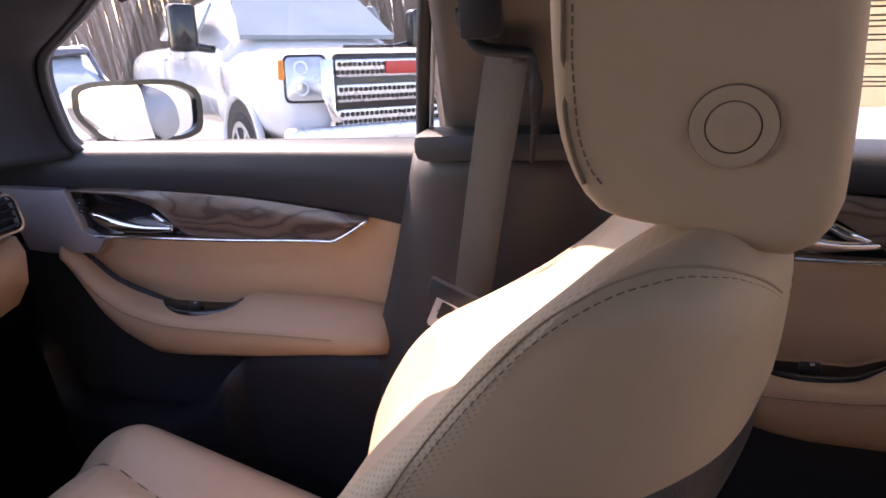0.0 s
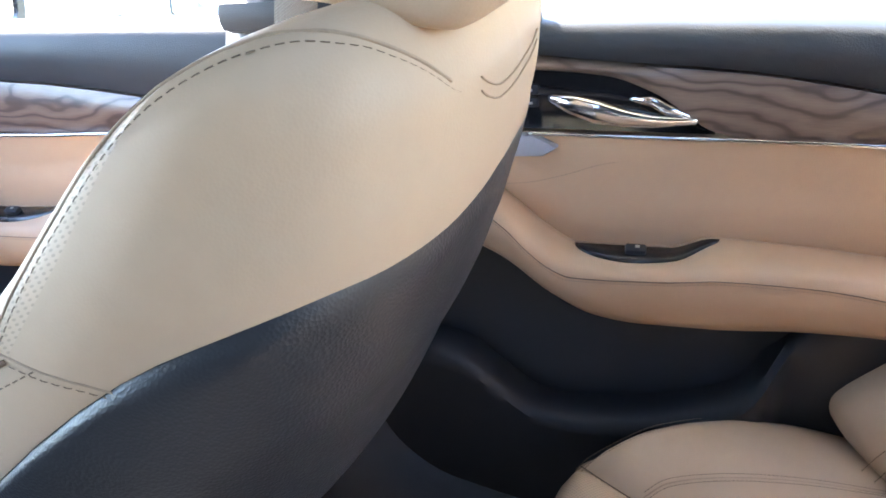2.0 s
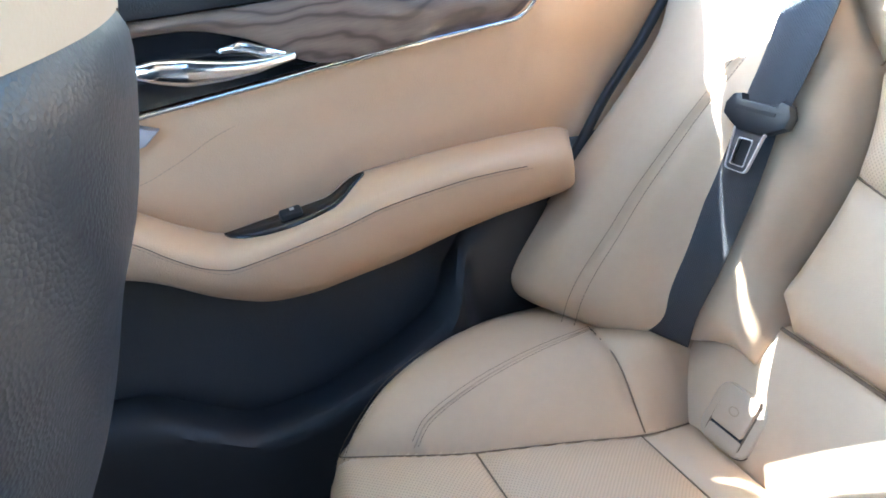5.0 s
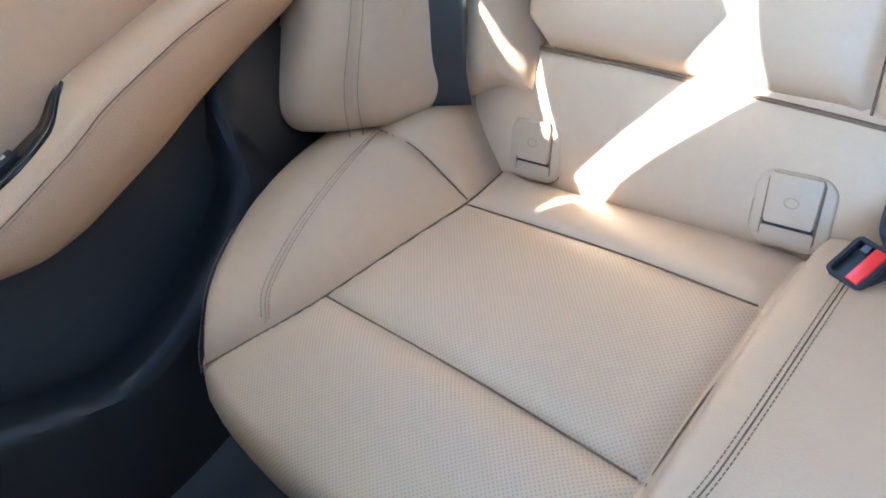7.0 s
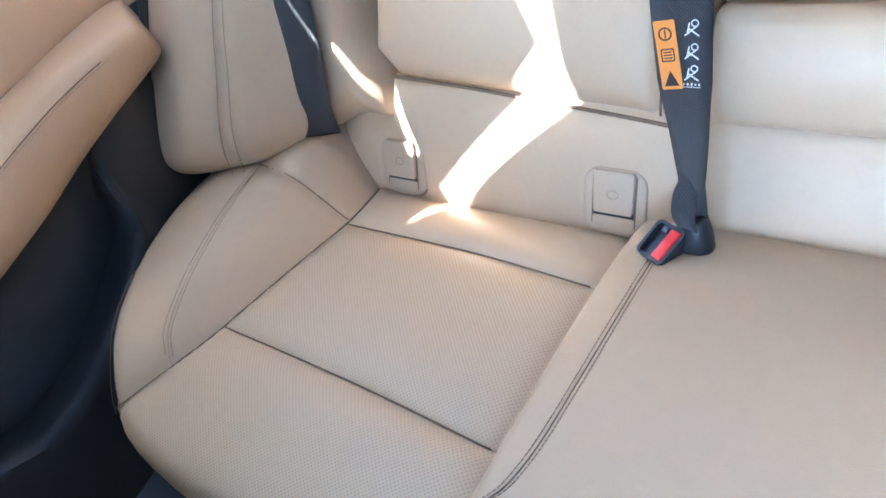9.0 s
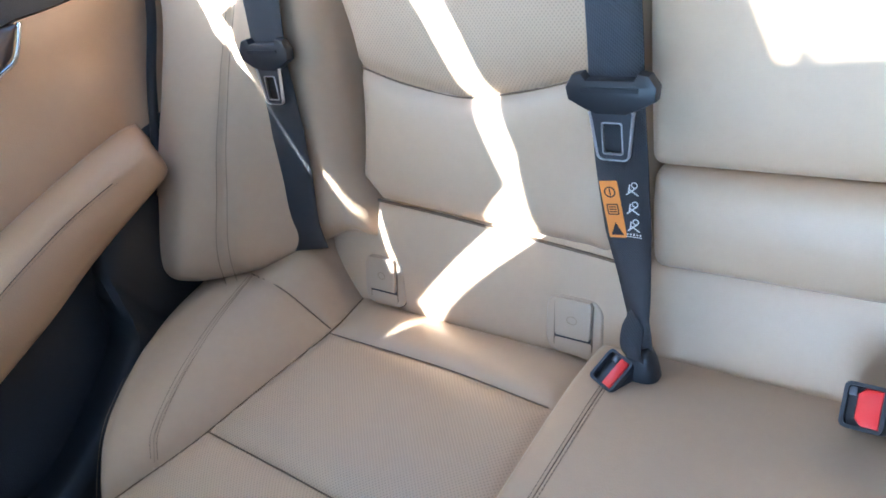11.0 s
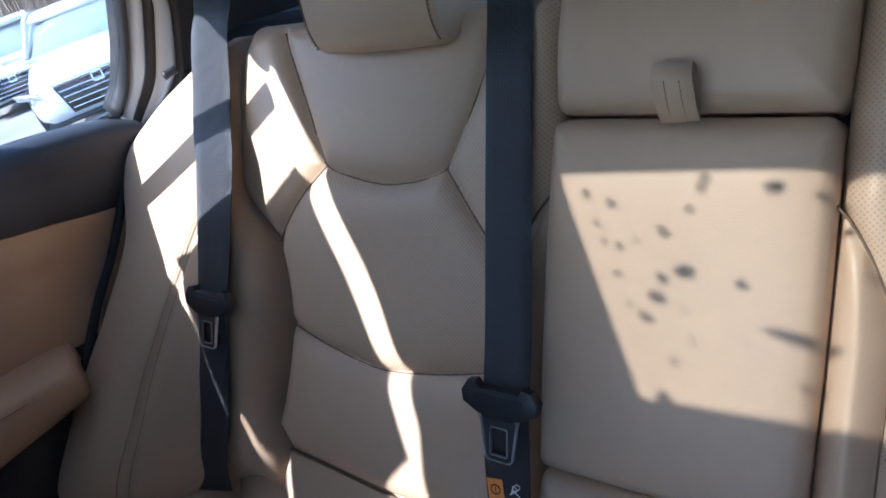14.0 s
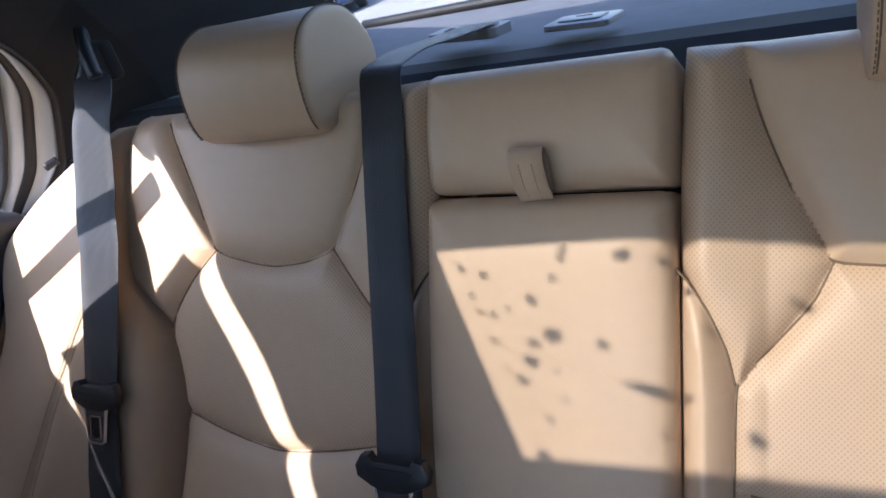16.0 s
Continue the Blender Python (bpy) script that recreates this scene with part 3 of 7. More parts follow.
ROOF_HOLE = (0.528, 0.797, -0.36, 0.383)
# dirt on the sunroof glass: place and size
DIRT = [(0.705, 0.384, 1.6), (0.697, 0.364, 2.2), (0.674, 0.385, 1.6), (0.656, 0.384, 1.2), (0.652, 0.371, 1.8), (0.66, 0.354, 1.2), (0.623, 0.382, 1.3),
        (0.591, 0.382, 1.2), (0.727, 0.276, 2), (0.718, 0.282, 1.6), (0.696, 0.298, 1.7), (0.671, 0.327, 2.4), (0.633, 0.322, 3), (0.623, 0.343, 2.4),
        (0.602, 0.354, 3), (0.58, 0.371, 2.1), (0.593, 0.334, 1.2), (0.562, 0.338, 1.4), (0.538, 0.361, 1.5), (0.626, 0.28, 2.4), (0.568, 0.296, 1.1),
        (0.721, 0.227, 2.6), (0.717, 0.197, 2.4), (0.693, 0.197, 2.4), (0.685, 0.118, 2.4), (0.65, 0.191, 1.8), (0.534, 0.264, 2.2), (0.543, 0.2, 3),
        (0.497, 0.384, 3)]
SPOTS = [(x, y, 0.0022 * w * (1 + 0.45 * (i % 3 == 0)), 0.0022 * w, 0.7 * i) for i, (x, y, w) in enumerate(DIRT)] + [(0.581, 0.254, 0.026, 0.0062, 1.38)]
build_roof()
build_shell()


# ---- rear bench ----
SLOPE = 0.53
BACK_N = np.array([-0.8835, 0.0, 0.4683])
CX = 0.352                # middle of the right-hand rear seat
MID = 0.0135              # middle of the car


def back_base(off=0.0):
    def at(y, z):
        return np.stack([1.045 + SLOPE * (z - 0.56) + off, y, z], -1)
    return at


def mirrored(poly):
    return [(2 * MID - y, z) for y, z in poly]


low_edge = knots((0.12, 0.545), (0.2, 0.552), (0.3, 0.559), (0.4, 0.566), (0.52, 0.572))     # lower edge of the outer backrests


def build_seat_back(name, label, flip):
    """One outer backrest: centre insert, head panel, shoulders and inner bolster, with its headrest."""
    f = mirrored if flip else (lambda p: list(p))
    ob = group(name, label, "seat back", (1.05, 2 * MID - CX if flip else CX, 0.56))
    left = knots((0.528, 0.49), (0.545, 0.50), (0.558, 0.508), (0.585, 0.522), (0.65, 0.515), (0.726, 0.507), (0.815, 0.527), (0.85, 0.572), (0.875, 0.605), (0.98, 0.607), (1.03, 0.59), (1.065, 0.565))
    right = knots((0.545, 0.140), (0.6, 0.133), (0.7, 0.131), (0.88, 0.130), (1.0, 0.131), (1.065, 0.136))
    z = np.linspace(0.528, 1.065, 240)
    u = np.linspace(0, 1, 190)
    Z, U = np.meshgrid(z, u, indexing="ij")
    Y = left(Z) + (right(Z) - left(Z)) * U
    # the lower edge rises towards the door
    Z = Z + (low_edge(Y) - 0.528) * np.clip((0.63 - Z) / 0.102, 0, 1)
    if flip:
        Y = 2 * MID - Y
    h1, h2, h3, h4 = ((0.248, 0.899), (0.211, 0.968), (0.193, 1.013), (0.183, 1.05)) if flip else ((0.265, 0.909), (0.232, 0.972), (0.213, 1.02), (0.209, 1.05))
    head = [(0.508, 1.05), (0.500, 1.03), (0.468, 0.966), (0.440, 0.908), (0.40, 0.897), (0.352, 0.891), (0.305, 0.896), h1, h2, h3, h4]
    mid_seam = [(0.497, 0.725), (0.43, 0.708), (0.349, 0.697), (0.28, 0.704), (0.176, 0.725)]
    sh = [(0.440, 0.908), (0.478, 0.878), (0.507, 0.845), (0.524, 0.815)]
    rs = [h1, (0.235, 0.872), (0.205, 0.838), (0.176, 0.803), (0.174, 0.70), (0.178, 0.545)]
    ib = [(0.124, 0.899), (0.138, 0.886), (0.155, 0.862), (0.169, 0.832), (0.176, 0.803)]
    seams = [f(head), f(mid_seam), f(sh), f(rs), f(ib)]
    insert = [(0.44, 0.908), (0.352, 0.891), h1, (0.205, 0.838), (0.176, 0.803), (0.175, 0.72), (0.349, 0.697), (0.506, 0.727), (0.524, 0.815), (0.507, 0.845)]
    lower = [(0.506, 0.727), (0.349, 0.697), (0.175, 0.725), (0.178, 0.54), (0.55, 0.54), (0.55, 0.727)]
    inner = [(h4[0] - 0.004, 1.08), h3, h2, h1, (0.205, 0.838), (0.176, 0.803), (0.169, 0.832), (0.155, 0.862), (0.138, 0.886), (0.1, 0.91), (0.1, 1.08)]
    inner_low = [(0.176, 0.803), (0.174, 0.70), (0.178, 0.54), (0.1, 0.54), (0.1, 0.91), (0.138, 0.886), (0.155, 0.862), (0.169, 0.832)]
    outer = [(0.515, 1.08), (0.5, 1.03), (0.468, 0.966), (0.44, 0.908), (0.507, 0.845), (0.524, 0.815), (0.55, 0.80), (0.66, 0.86), (0.66, 1.08)]

    def lift(y, zz):
        q = (2 * MID - y) if flip else y
        bol = (0.022 - 0.012 * np.clip((zz - 0.85) / 0.15, 0, 1)) * np.clip((0.200 - q) / 0.05, 0, 1)
        crown = 0.005 * np.exp(-((q - CX) / 0.11) ** 2) * np.exp(-((zz - 0.62) / 0.10) ** 2)
        dish = -0.010 * np.exp(-((q - CX) / 0.09) ** 2) * np.exp(-((zz - 0.80) / 0.08) ** 2)
        foot = 0.010 * np.exp(-((zz - 0.595) / 0.055) ** 2) * np.clip((q - 0.17) / 0.03, 0, 1)
        return bol + crown + dish + foot

    pad(ob, Y, Z, back_base(), BACK_N, seams, 0.017, 0.012, 0.028, lift, 0.08,
        panels=[("centre_insert", f(insert), LEATHER_PERF, "perforated tan leather"), ("lower_panel", f(lower), LEATHER, ""),
                ("inner_bolster", f(inner), LEATHER_PERF, "perforated tan leather"), ("lower_bolster", f(inner_low), LEATHER, ""), ("shoulder_panel", f(outer), LEATHER, "")],
        rest=("head_panel", LEATHER))
    # piping in the seams
    for s in seams:
        way = smooth_line([(y, zz, 0) for y, zz in s], 60)
        line = back_base()(way[:, 0], way[:, 1]) + BACK_N * (lift(way[:, 0], way[:, 1]) + 0.0014)[:, None]
        tube("seam", line[::3], 0.0012, SEAM, ob, sides=5, n=60)
    build_rear_headrest(ob, 2 * MID - CX if flip else CX - 0.024)
    return ob


def build_rear_headrest(ob, cy):
    """A low headrest: an even side outline swept across, with rounded ends and a stitched corner seam each side."""
    outline = [(1.262, 1.034), (1.248, 1.047), (1.243, 1.07), (1.246, 1.10), (1.257, 1.127), (1.280, 1.146), (1.31, 1.153), (1.35, 1.146), (1.381, 1.122), (1.398, 1.088), (1.396, 1.066), (1.365, 1.068), (1.335, 1.062), (1.305, 1.048), (1.282, 1.035)]
    o = smooth_line([(*p, 0) for p in outline + outline[:1]], 61)[:-1, :2]
    c = np.array([1.305, 1.09])
    d = o - c
    L = np.linalg.norm(d, axis=1)[:, None]
    half = 0.086
    rings = []
    for t in np.linspace(-1, 1, 45):
        e = max(0.0, 1 - abs(t) ** 11) ** 0.4
        q = c + d * np.maximum(0.05, L - (1 - e) * 0.022) / L
        y = cy + half * math.sin(t * math.pi / 2)
        crown = 0.007 * (1 - math.sin(t * math.pi / 2) ** 2)
        rings.append([(x - crown * (x < 1.28), y, z) for x, z in q])
    hr = loft("headrest", rings, LEATHER, ob, "rounded tan leather headrest")
    R = np.asarray(rings)
    for r in (5, 39):
        line = [R[r, i] + (R[r, i] - R[r].mean(0)) * 0.008 for i in range(2, 34, 2)]
        tube("seam", line, 0.0008, SEAM, hr, sides=5, n=60)
        q = 4 if r < 20 else 40
        row = smooth_line([R[q, i] + (R[q, i] - R[q].mean(0)) * 0.02 for i in range(2, 34, 2)], 60)
        stitches("stitching", row, row - R[q].mean(0), SEAM, hr, 0.005, 0.0034, 0.0006)
    for dy in (-0.05, 0.05):
        tube("post", [(1.325, cy + dy, 0.99), (1.335, cy + dy, 1.06)], 0.006, STEEL, ob, n=6)


def wing_out(z):
    return knots((0.42, 0.785), (0.55, 0.785), (0.80, 0.787), (0.86, 0.81), (0.90, 0.825), (0.945, 0.79), (0.985, 0.74), (1.015, 0.69), (1.04, 0.64), (1.055, 0.60))(z)


def build_wing():
    """The padded side bolster between the backrest and the door."""
    ob = group("rear_side_bolster", "tan leather side bolster with double stitching beside the rear door", "seat bolster", (1.0, 0.65, 0.55))
    inn = knots((0.50, 0.50), (0.56, 0.508), (0.6, 0.522), (0.66, 0.515), (0.74, 0.510), (0.80, 0.520), (0.84, 0.548), (0.88, 0.572), (0.95, 0.575), (1.0, 0.572), (1.055, 0.57))
    z = np.linspace(0.49, 1.055, 130)
    Z, U = np.meshgrid(z, np.linspace(0, 1, 80), indexing="ij")
    Y = inn(Z) + (wing_out(Z) - inn(Z)) * U
    foot = knots((0.50, 0.530), (0.53, 0.535), (0.59, 0.520), (0.645, 0.503), (0.72, 0.497), (0.79, 0.495))
    Z = Z + (foot(Y) - 0.49) * (1 - (Z - 0.49) / 0.565) ** 2
    seam = [(0.590, 0.91), (0.618, 0.85), (0.642, 0.786), (0.655, 0.722), (0.660, 0.647), (0.658, 0.576), (0.655, 0.50)]
    forward = knots((0.50, 0.0), (0.56, 0.004), (0.59, 0.026), (0.645, 0.100), (0.72, 0.148), (0.79, 0.160))
    fade_up = knots((0.40, 1.0), (0.52, 1.0), (0.62, 0.70), (0.72, 0.38), (0.80, 0.17), (0.88, 0.05), (0.95, 0.0))

    def lift(y, zz):
        up = np.clip((zz - 0.86) / 0.18, 0, 1)
        # the outboard part curls forward to meet the door card, most at its foot
        curl = forward(y) * fade_up(zz)
        return curl + 0.040 - 0.020 * up * up + 0.01 * np.exp(-((y - 0.57) / 0.04) ** 2) * np.exp(-((zz - 0.7) / 0.12) ** 2)

    pad(ob, Y, Z, back_base(), BACK_N, [seam], 0.008, 0.012, 0.034, lift, 0.11, rest=("pad", LEATHER_SIDE))
    for dy in (-0.006, 0.006):
        way = smooth_line([(y + dy, zz, 0) for y, zz in seam], 60)
        line = back_base()(way[:, 0], way[:, 1]) + BACK_N[None] * (lift(way[:, 0], way[:, 1]) + 0.0056)[:, None]
        stitches("stitching", line, BACK_N, THREAD, ob, 0.0045, 0.0034, 0.0007, "double row of dark stitching")
    # black seal where the door card meets the bolster
    rim = []
    for zz in np.linspace(0.45, 0.93, 25):
        y = 0.761
        for _ in range(4):
            p = back_base()(np.array(y), np.array(zz)) + BACK_N * (float(lift(np.array(y), np.array(zz))) + 0.004)
            t = min(max((p[0] - 0.93) / 0.14, 0), 1)
            y = 0.761 + 0.03 * t * t * (3 - 2 * t)
        rim.append(p)
    tube("trim_card_edge", rim, 0.0065, RUBBER, None, "black seal between door and side bolster", kind="structure", category="trim", n=60)
    return ob


def arm_base(off=0.0):
    def at(y, z):
        return np.stack([1.072 + 0.525 * (z - 0.678) + off, y, z], -1)
    return at


def build_armrest():
    """The fold-down centre section: head pad, armrest with pull loop, and the roll below it."""
    ob = group("centre_armrest", "tan leather fold-down centre armrest with a pull loop, folded up", "armrest", (1.06, MID, 0.68))
    n = np.array([-0.8853, 0, 0.4648])

    def block(nm, y0, y1, z0, z1, puff, edge, off, seams=(), panels=()):
        c = np.linspace(0, 1, max(48, int((z1 - z0) / 0.004)))
        b = np.linspace(0, 1, 84)
        Y, Z = np.meshgrid(y0 + (y1 - y0) * (0.5 * b + 0.25 * (1 - np.cos(math.pi * b))), z0 + (z1 - z0) * (0.4 * c + 0.3 * (1 - np.cos(math.pi * c))), indexing="ij")
        r, half = 0.011, (y1 - y0) / 2
        near = np.clip(np.minimum(Z - z0, z1 - Z), 0, r)
        Y = (y0 + y1) / 2 + (Y - (y0 + y1) / 2) * (half - r + np.sqrt(np.maximum(r * r - (r - near) ** 2, 0))) / half
        wob = 0.003 * np.sin((Z - z0) / (z1 - z0) * math.pi)
        Y = Y + wob * np.sign(Y - MID) * np.abs(Y - MID) / 0.11
        pad(ob, Y, Z, arm_base(off), n, seams, puff, 0.016, edge, None, 0.08, panels=panels, rest=(nm, LEATHER))

    block("head_pad", -0.1015, 0.133, 0.968, 1.074, 0.014, 0.016, 0.010)
    block("arm_pad", -0.1015, 0.133, 0.665, 0.9675, 0.013, 0.013, 0.004)
    block("lower_roll", -0.098, 0.130, 0.571, 0.664, 0.016, 0.013, 0.004)
    # pull loop: a short strap folded out of the joint
    base = arm_base(-0.008)(np.array(0.012), np.array(0.968))
    up, out = np.array([0.4648, 0, 0.8853]), n
    pts = [base + out * 0.003 + up * 0.001, base + out * 0.016 + up * 0.014, base + out * 0.024 + up * 0.032, base + out * 0.018 + up * 0.045, base + out * 0.008 + up * 0.042, base + out * 0.000 + up * 0.008]
    pts = [np.array(p) + np.array([0, 0.12 * ((np.array(p) - base) @ up), 0]) for p in pts]
    loop = ribbon("pull_loop", pts, [(0, 1, 0)] * 6, 0.032, 0.0026, LEATHER_SIDE, ob, "small stitched tan leather loop", n=30)
    for dy in (-0.006, 0.006):
        stitches("stitching", smooth_line([np.array(p) + np.array([0, dy, 0]) + out * 0.0014 for p in pts[:3]], 16), out, THREAD, loop, 0.0035, 0.0026, 0.0005)
    return ob


# cushion height along the car, and its front edge in plan
cush_z = knots((0.50, 0.572), (0.56, 0.578), (0.62, 0.576), (0.70, 0.557), (0.80, 0.525), (0.885, 0.493), (0.93, 0.472), (0.975, 0.448))
front_x = knots((0.0, 0.535), (0.30, 0.536), (0.45, 0.536), (0.53, 0.542), (0.58, 0.552), (0.615, 0.570), (0.65, 0.620), (0.69, 0.682), (0.73, 0.768), (0.765, 0.868), (0.79, 0.945), (0.81, 0.968))
wing_line = knots((0.53, 0.635), (0.565, 0.614), (0.60, 0.592), (0.65, 0.566), (0.70, 0.552), (0.80, 0.537), (0.885, 0.528), (0.943, 0.539), (1.0, 0.556))


def cushion_lift(x, y):
    a = np.abs(y - MID) + MID
    z = cush_z(x)
    rise = knots((0.53, 0.012), (0.60, 0.022), (0.70, 0.036), (0.80, 0.054), (0.90, 0.070), (0.98, 0.088), (1.04, 0.090))(x)
    t = np.clip((a - wing_line(x)) / (0.11 - 0.05 * np.clip((x - 0.87) / 0.09, 0, 1)), 0, 1)
    z = z + rise * np.sin(t * math.pi / 2)
    t2 = np.clip((a - wing_line(x) - 0.13) / 0.1, 0, 1)
    z = z - 0.03 * t2 * t2
    c = np.clip((0.198 - a) / 0.016, 0, 1)
    z = z + 0.026 * c * c * (3 - 2 * c)
    # the rear edge rolls down into the joint with the valance
    z = z - 0.009 * np.clip((x - 0.922 - 0.024 * c) / 0.03, 0, 1.5) ** 2 * np.clip((0.54 - a) / 0.03, 0, 1)
    return z


def build_cushion():
    ob = group("rear_seat_cushion", "tan leather rear bench cushion with perforated seat and raised middle", "seat cushion", (0.75, MID, 0.3))
    ys = np.unique(np.r_[np.linspace(-0.80, -0.2, 60), np.linspace(-0.2, 0.23, 100), np.linspace(0.23, 0.80, 150)])
    u = np.linspace(0, 1, 120) ** 1.25
    Y, U = np.meshgrid(ys, u, indexing="ij")
    X0 = front_x(np.abs(Y - MID) + MID)
    X = X0 + (0.975 + 0.055 * np.clip((np.abs(Y - MID) + MID - 0.52) / 0.05, 0, 1) - X0) * U

    def sym(line):
        return [line, [(x, 2 * MID - y) for x, y in line]]

    wl = [(x, float(wing_line(x))) for x in np.linspace(0.577, 0.965, 18)]
    seams = []
    for line in (wl, [(0.879, 0.527), (0.881, 0.36), (0.872, 0.197)], [(0.70, 0.552), (0.697, 0.38), (0.688, 0.197)],
                 [(0.56, 0.197), (0.70, 0.197), (0.965, 0.193)], [(0.906, 0.655), (0.90, 0.60), (0.885, 0.527)]):
        seams += sym(line)
    front_p = [(0.45, 0.198), (0.45, 0.67), (0.565, 0.614), (0.60, 0.592), (0.65, 0.566), (0.70, 0.552), (0.697, 0.38), (0.688, 0.198)]
    mid_p = [(0.688, 0.198), (0.697, 0.38), (0.70, 0.552), (0.80, 0.537), (0.879, 0.527), (0.881, 0.36), (0.872, 0.198)]
    back_p = [(0.872, 0.198), (0.881, 0.36), (0.879, 0.528), (0.943, 0.539), (1.0, 0.556), (1.05, 0.57), (1.05, 0.198)]
    wing_p = [(0.45, 0.67), (0.565, 0.614), (0.60, 0.592), (0.65, 0.566), (0.70, 0.552), (0.80, 0.537), (0.885, 0.528), (0.943, 0.539), (1.0, 0.556), (1.05, 0.57), (1.05, 0.9), (0.45, 0.9)]
    centre = [(0.4, 0.198), (1.05, 0.198), (1.05, 2 * MID - 0.198), (0.4, 2 * MID - 0.198)]
    flip = lambda p: [(x, 2 * MID - y) for x, y in p]
    panels = [("front_panel", front_p, LEATHER_PERF, "perforated tan leather"), ("seat_panel", mid_p, LEATHER_PERF, "perforated tan leather"),
              ("rear_panel", back_p, LEATHER, ""), ("side_bolster", wing_p, LEATHER_SIDE, ""), ("middle_section", centre, LEATHER, "plain raised middle section"),
              ("front_panel", flip(front_p), LEATHER_PERF, "perforated tan leather"), ("seat_panel", flip(mid_p), LEATHER_PERF, "perforated tan leather"),
              ("rear_panel", flip(back_p), LEATHER, ""), ("side_bolster", flip(wing_p), LEATHER_SIDE, "")]
    rim_line = [(float(front_x(abs(y - MID) + MID)), y) for y in np.linspace(-0.80, 0.80, 60)]
    pad(ob, X, Y, lambda x, y: np.stack([x, y, cushion_lift(x, y)], -1), (0, 0, 1.0), seams, 0.011, 0.012, 0.03, None, 0.26,
        down=(0.12, 0, -1), panels=panels, rest=("front_apron", LEATHER), edge_of=lambda p: away(p, [rim_line]))
    top = lambda x, y, h: (x, y, float(cushion_lift(np.array(x), np.array(y))) + h)
    for s in seams[:10]:
        line = smooth_line([top(x, y, 0.0022) for x, y in s], 50)
        tube("seam", line[::2], 0.0009, SEAM, ob, sides=5, n=60)
    # double stitching: along the side bolster and round the middle section
    wing_st = [(0.900, 0.640), (0.858, 0.632), (0.792, 0.621), (0.730, 0.609), (0.670, 0.590), (0.645, 0.570)]
    mid_st = [(0.905, 0.150), (0.80, 0.152), (0.72, 0.155), (0.67, 0.162), (0.645, 0.176), (0.632, 0.198)]
    for line in (wing_st, mid_st):
        for d in (-0.0035, 0.0035):
            pts = smooth_line([(x - 0.4 * d, y + d, 0) for x, y in line], 60)
            stitches("stitching", [top(x, y, 0.0112) for x, y, _ in pts], (0, 0, 1), THREAD, ob, 0.0044, 0.0034, 0.0005, "double row of dark stitching")
        tube("seam", [top(x, y, 0.0107) for x, y, _ in smooth_line([(x, y, 0) for x, y in line], 30)], 0.0007, THREAD_TAN if line is wing_st else SEAM, ob, sides=5, n=60)
    for inset in (0.010, 0.018):
        pts = [(float(front_x(y)) + 0.85 * inset, y - 0.5 * inset) for y in np.linspace(0.606, 0.70, 24)]
        stitches("stitching", [top(x, y, -0.001 + 0.3 * inset) for x, y in pts], (0, 0, 1), THREAD, ob, 0.0044, 0.0034, 0.0005)
    return ob


ISO_N = np.array([-0.79, 0, 0.613])


def iso_base(y, v):
    """The sloping panel between cushion and backrest: v runs up it in metres."""
    return np.stack([0.957 + 0.613 * v, y, 0.452 + 0.79 * v], -1)


def build_iso_panel():
    ob = group("seat_valance", "tan leather valance between cushion and backrest with anchor covers", "seat valance", (0.96, MID, 0.45))
    Y, V = np.meshgrid(np.linspace(-0.56, 0.60, 150), np.linspace(-0.02, 0.162, 50), indexing="ij")
    def lift(y, v):
        a = np.abs(y - MID)
        g = 0
        for c in (0.505, 0.223):
            g = g - 0.006 * np.exp(-(((a + MID - c) / 0.04) ** 4)) * np.exp(-(((v - 0.035) / 0.042) ** 4))
        return g + 0.006 * np.sin(np.clip(v / 0.14, 0, 1) * math.pi)
    pad(ob, Y, V, iso_base, ISO_N, [[(0.142, -0.03), (0.138, 0.16)], [(2 * MID - 0.142, -0.03), (2 * MID - 0.138, 0.16)]], 0.008, 0.012, 0.02, lift, 0.06,
        panels=[("panel", [(0.14, -0.1), (0.14, 0.3), (0.7, 0.3), (0.7, -0.1)], LEATHER, ""), ("panel", [(-0.113, -0.1), (-0.113, 0.3), (-0.7, 0.3), (-0.7, -0.1)], LEATHER, "")],
        rest=("middle_panel", LEATHER))
    # dark tube that paints the crease's shade under each outer backrest
    ys = np.linspace(0.15, 0.50, 24)
    v = (low_edge(ys) + 0.003 - 0.452) / 0.79
    for side in (ys, 2 * MID - ys):
        tube("seam", iso_base(side, v) + ISO_N * (0.012 + 0.006 * np.sin(np.clip(v / 0.14, 0, 1) * math.pi))[:, None] * 0.8, 0.0022, SEAM, ob, "dark tube standing in for crease shade under the backrest", sides=6, n=50)
    return ob


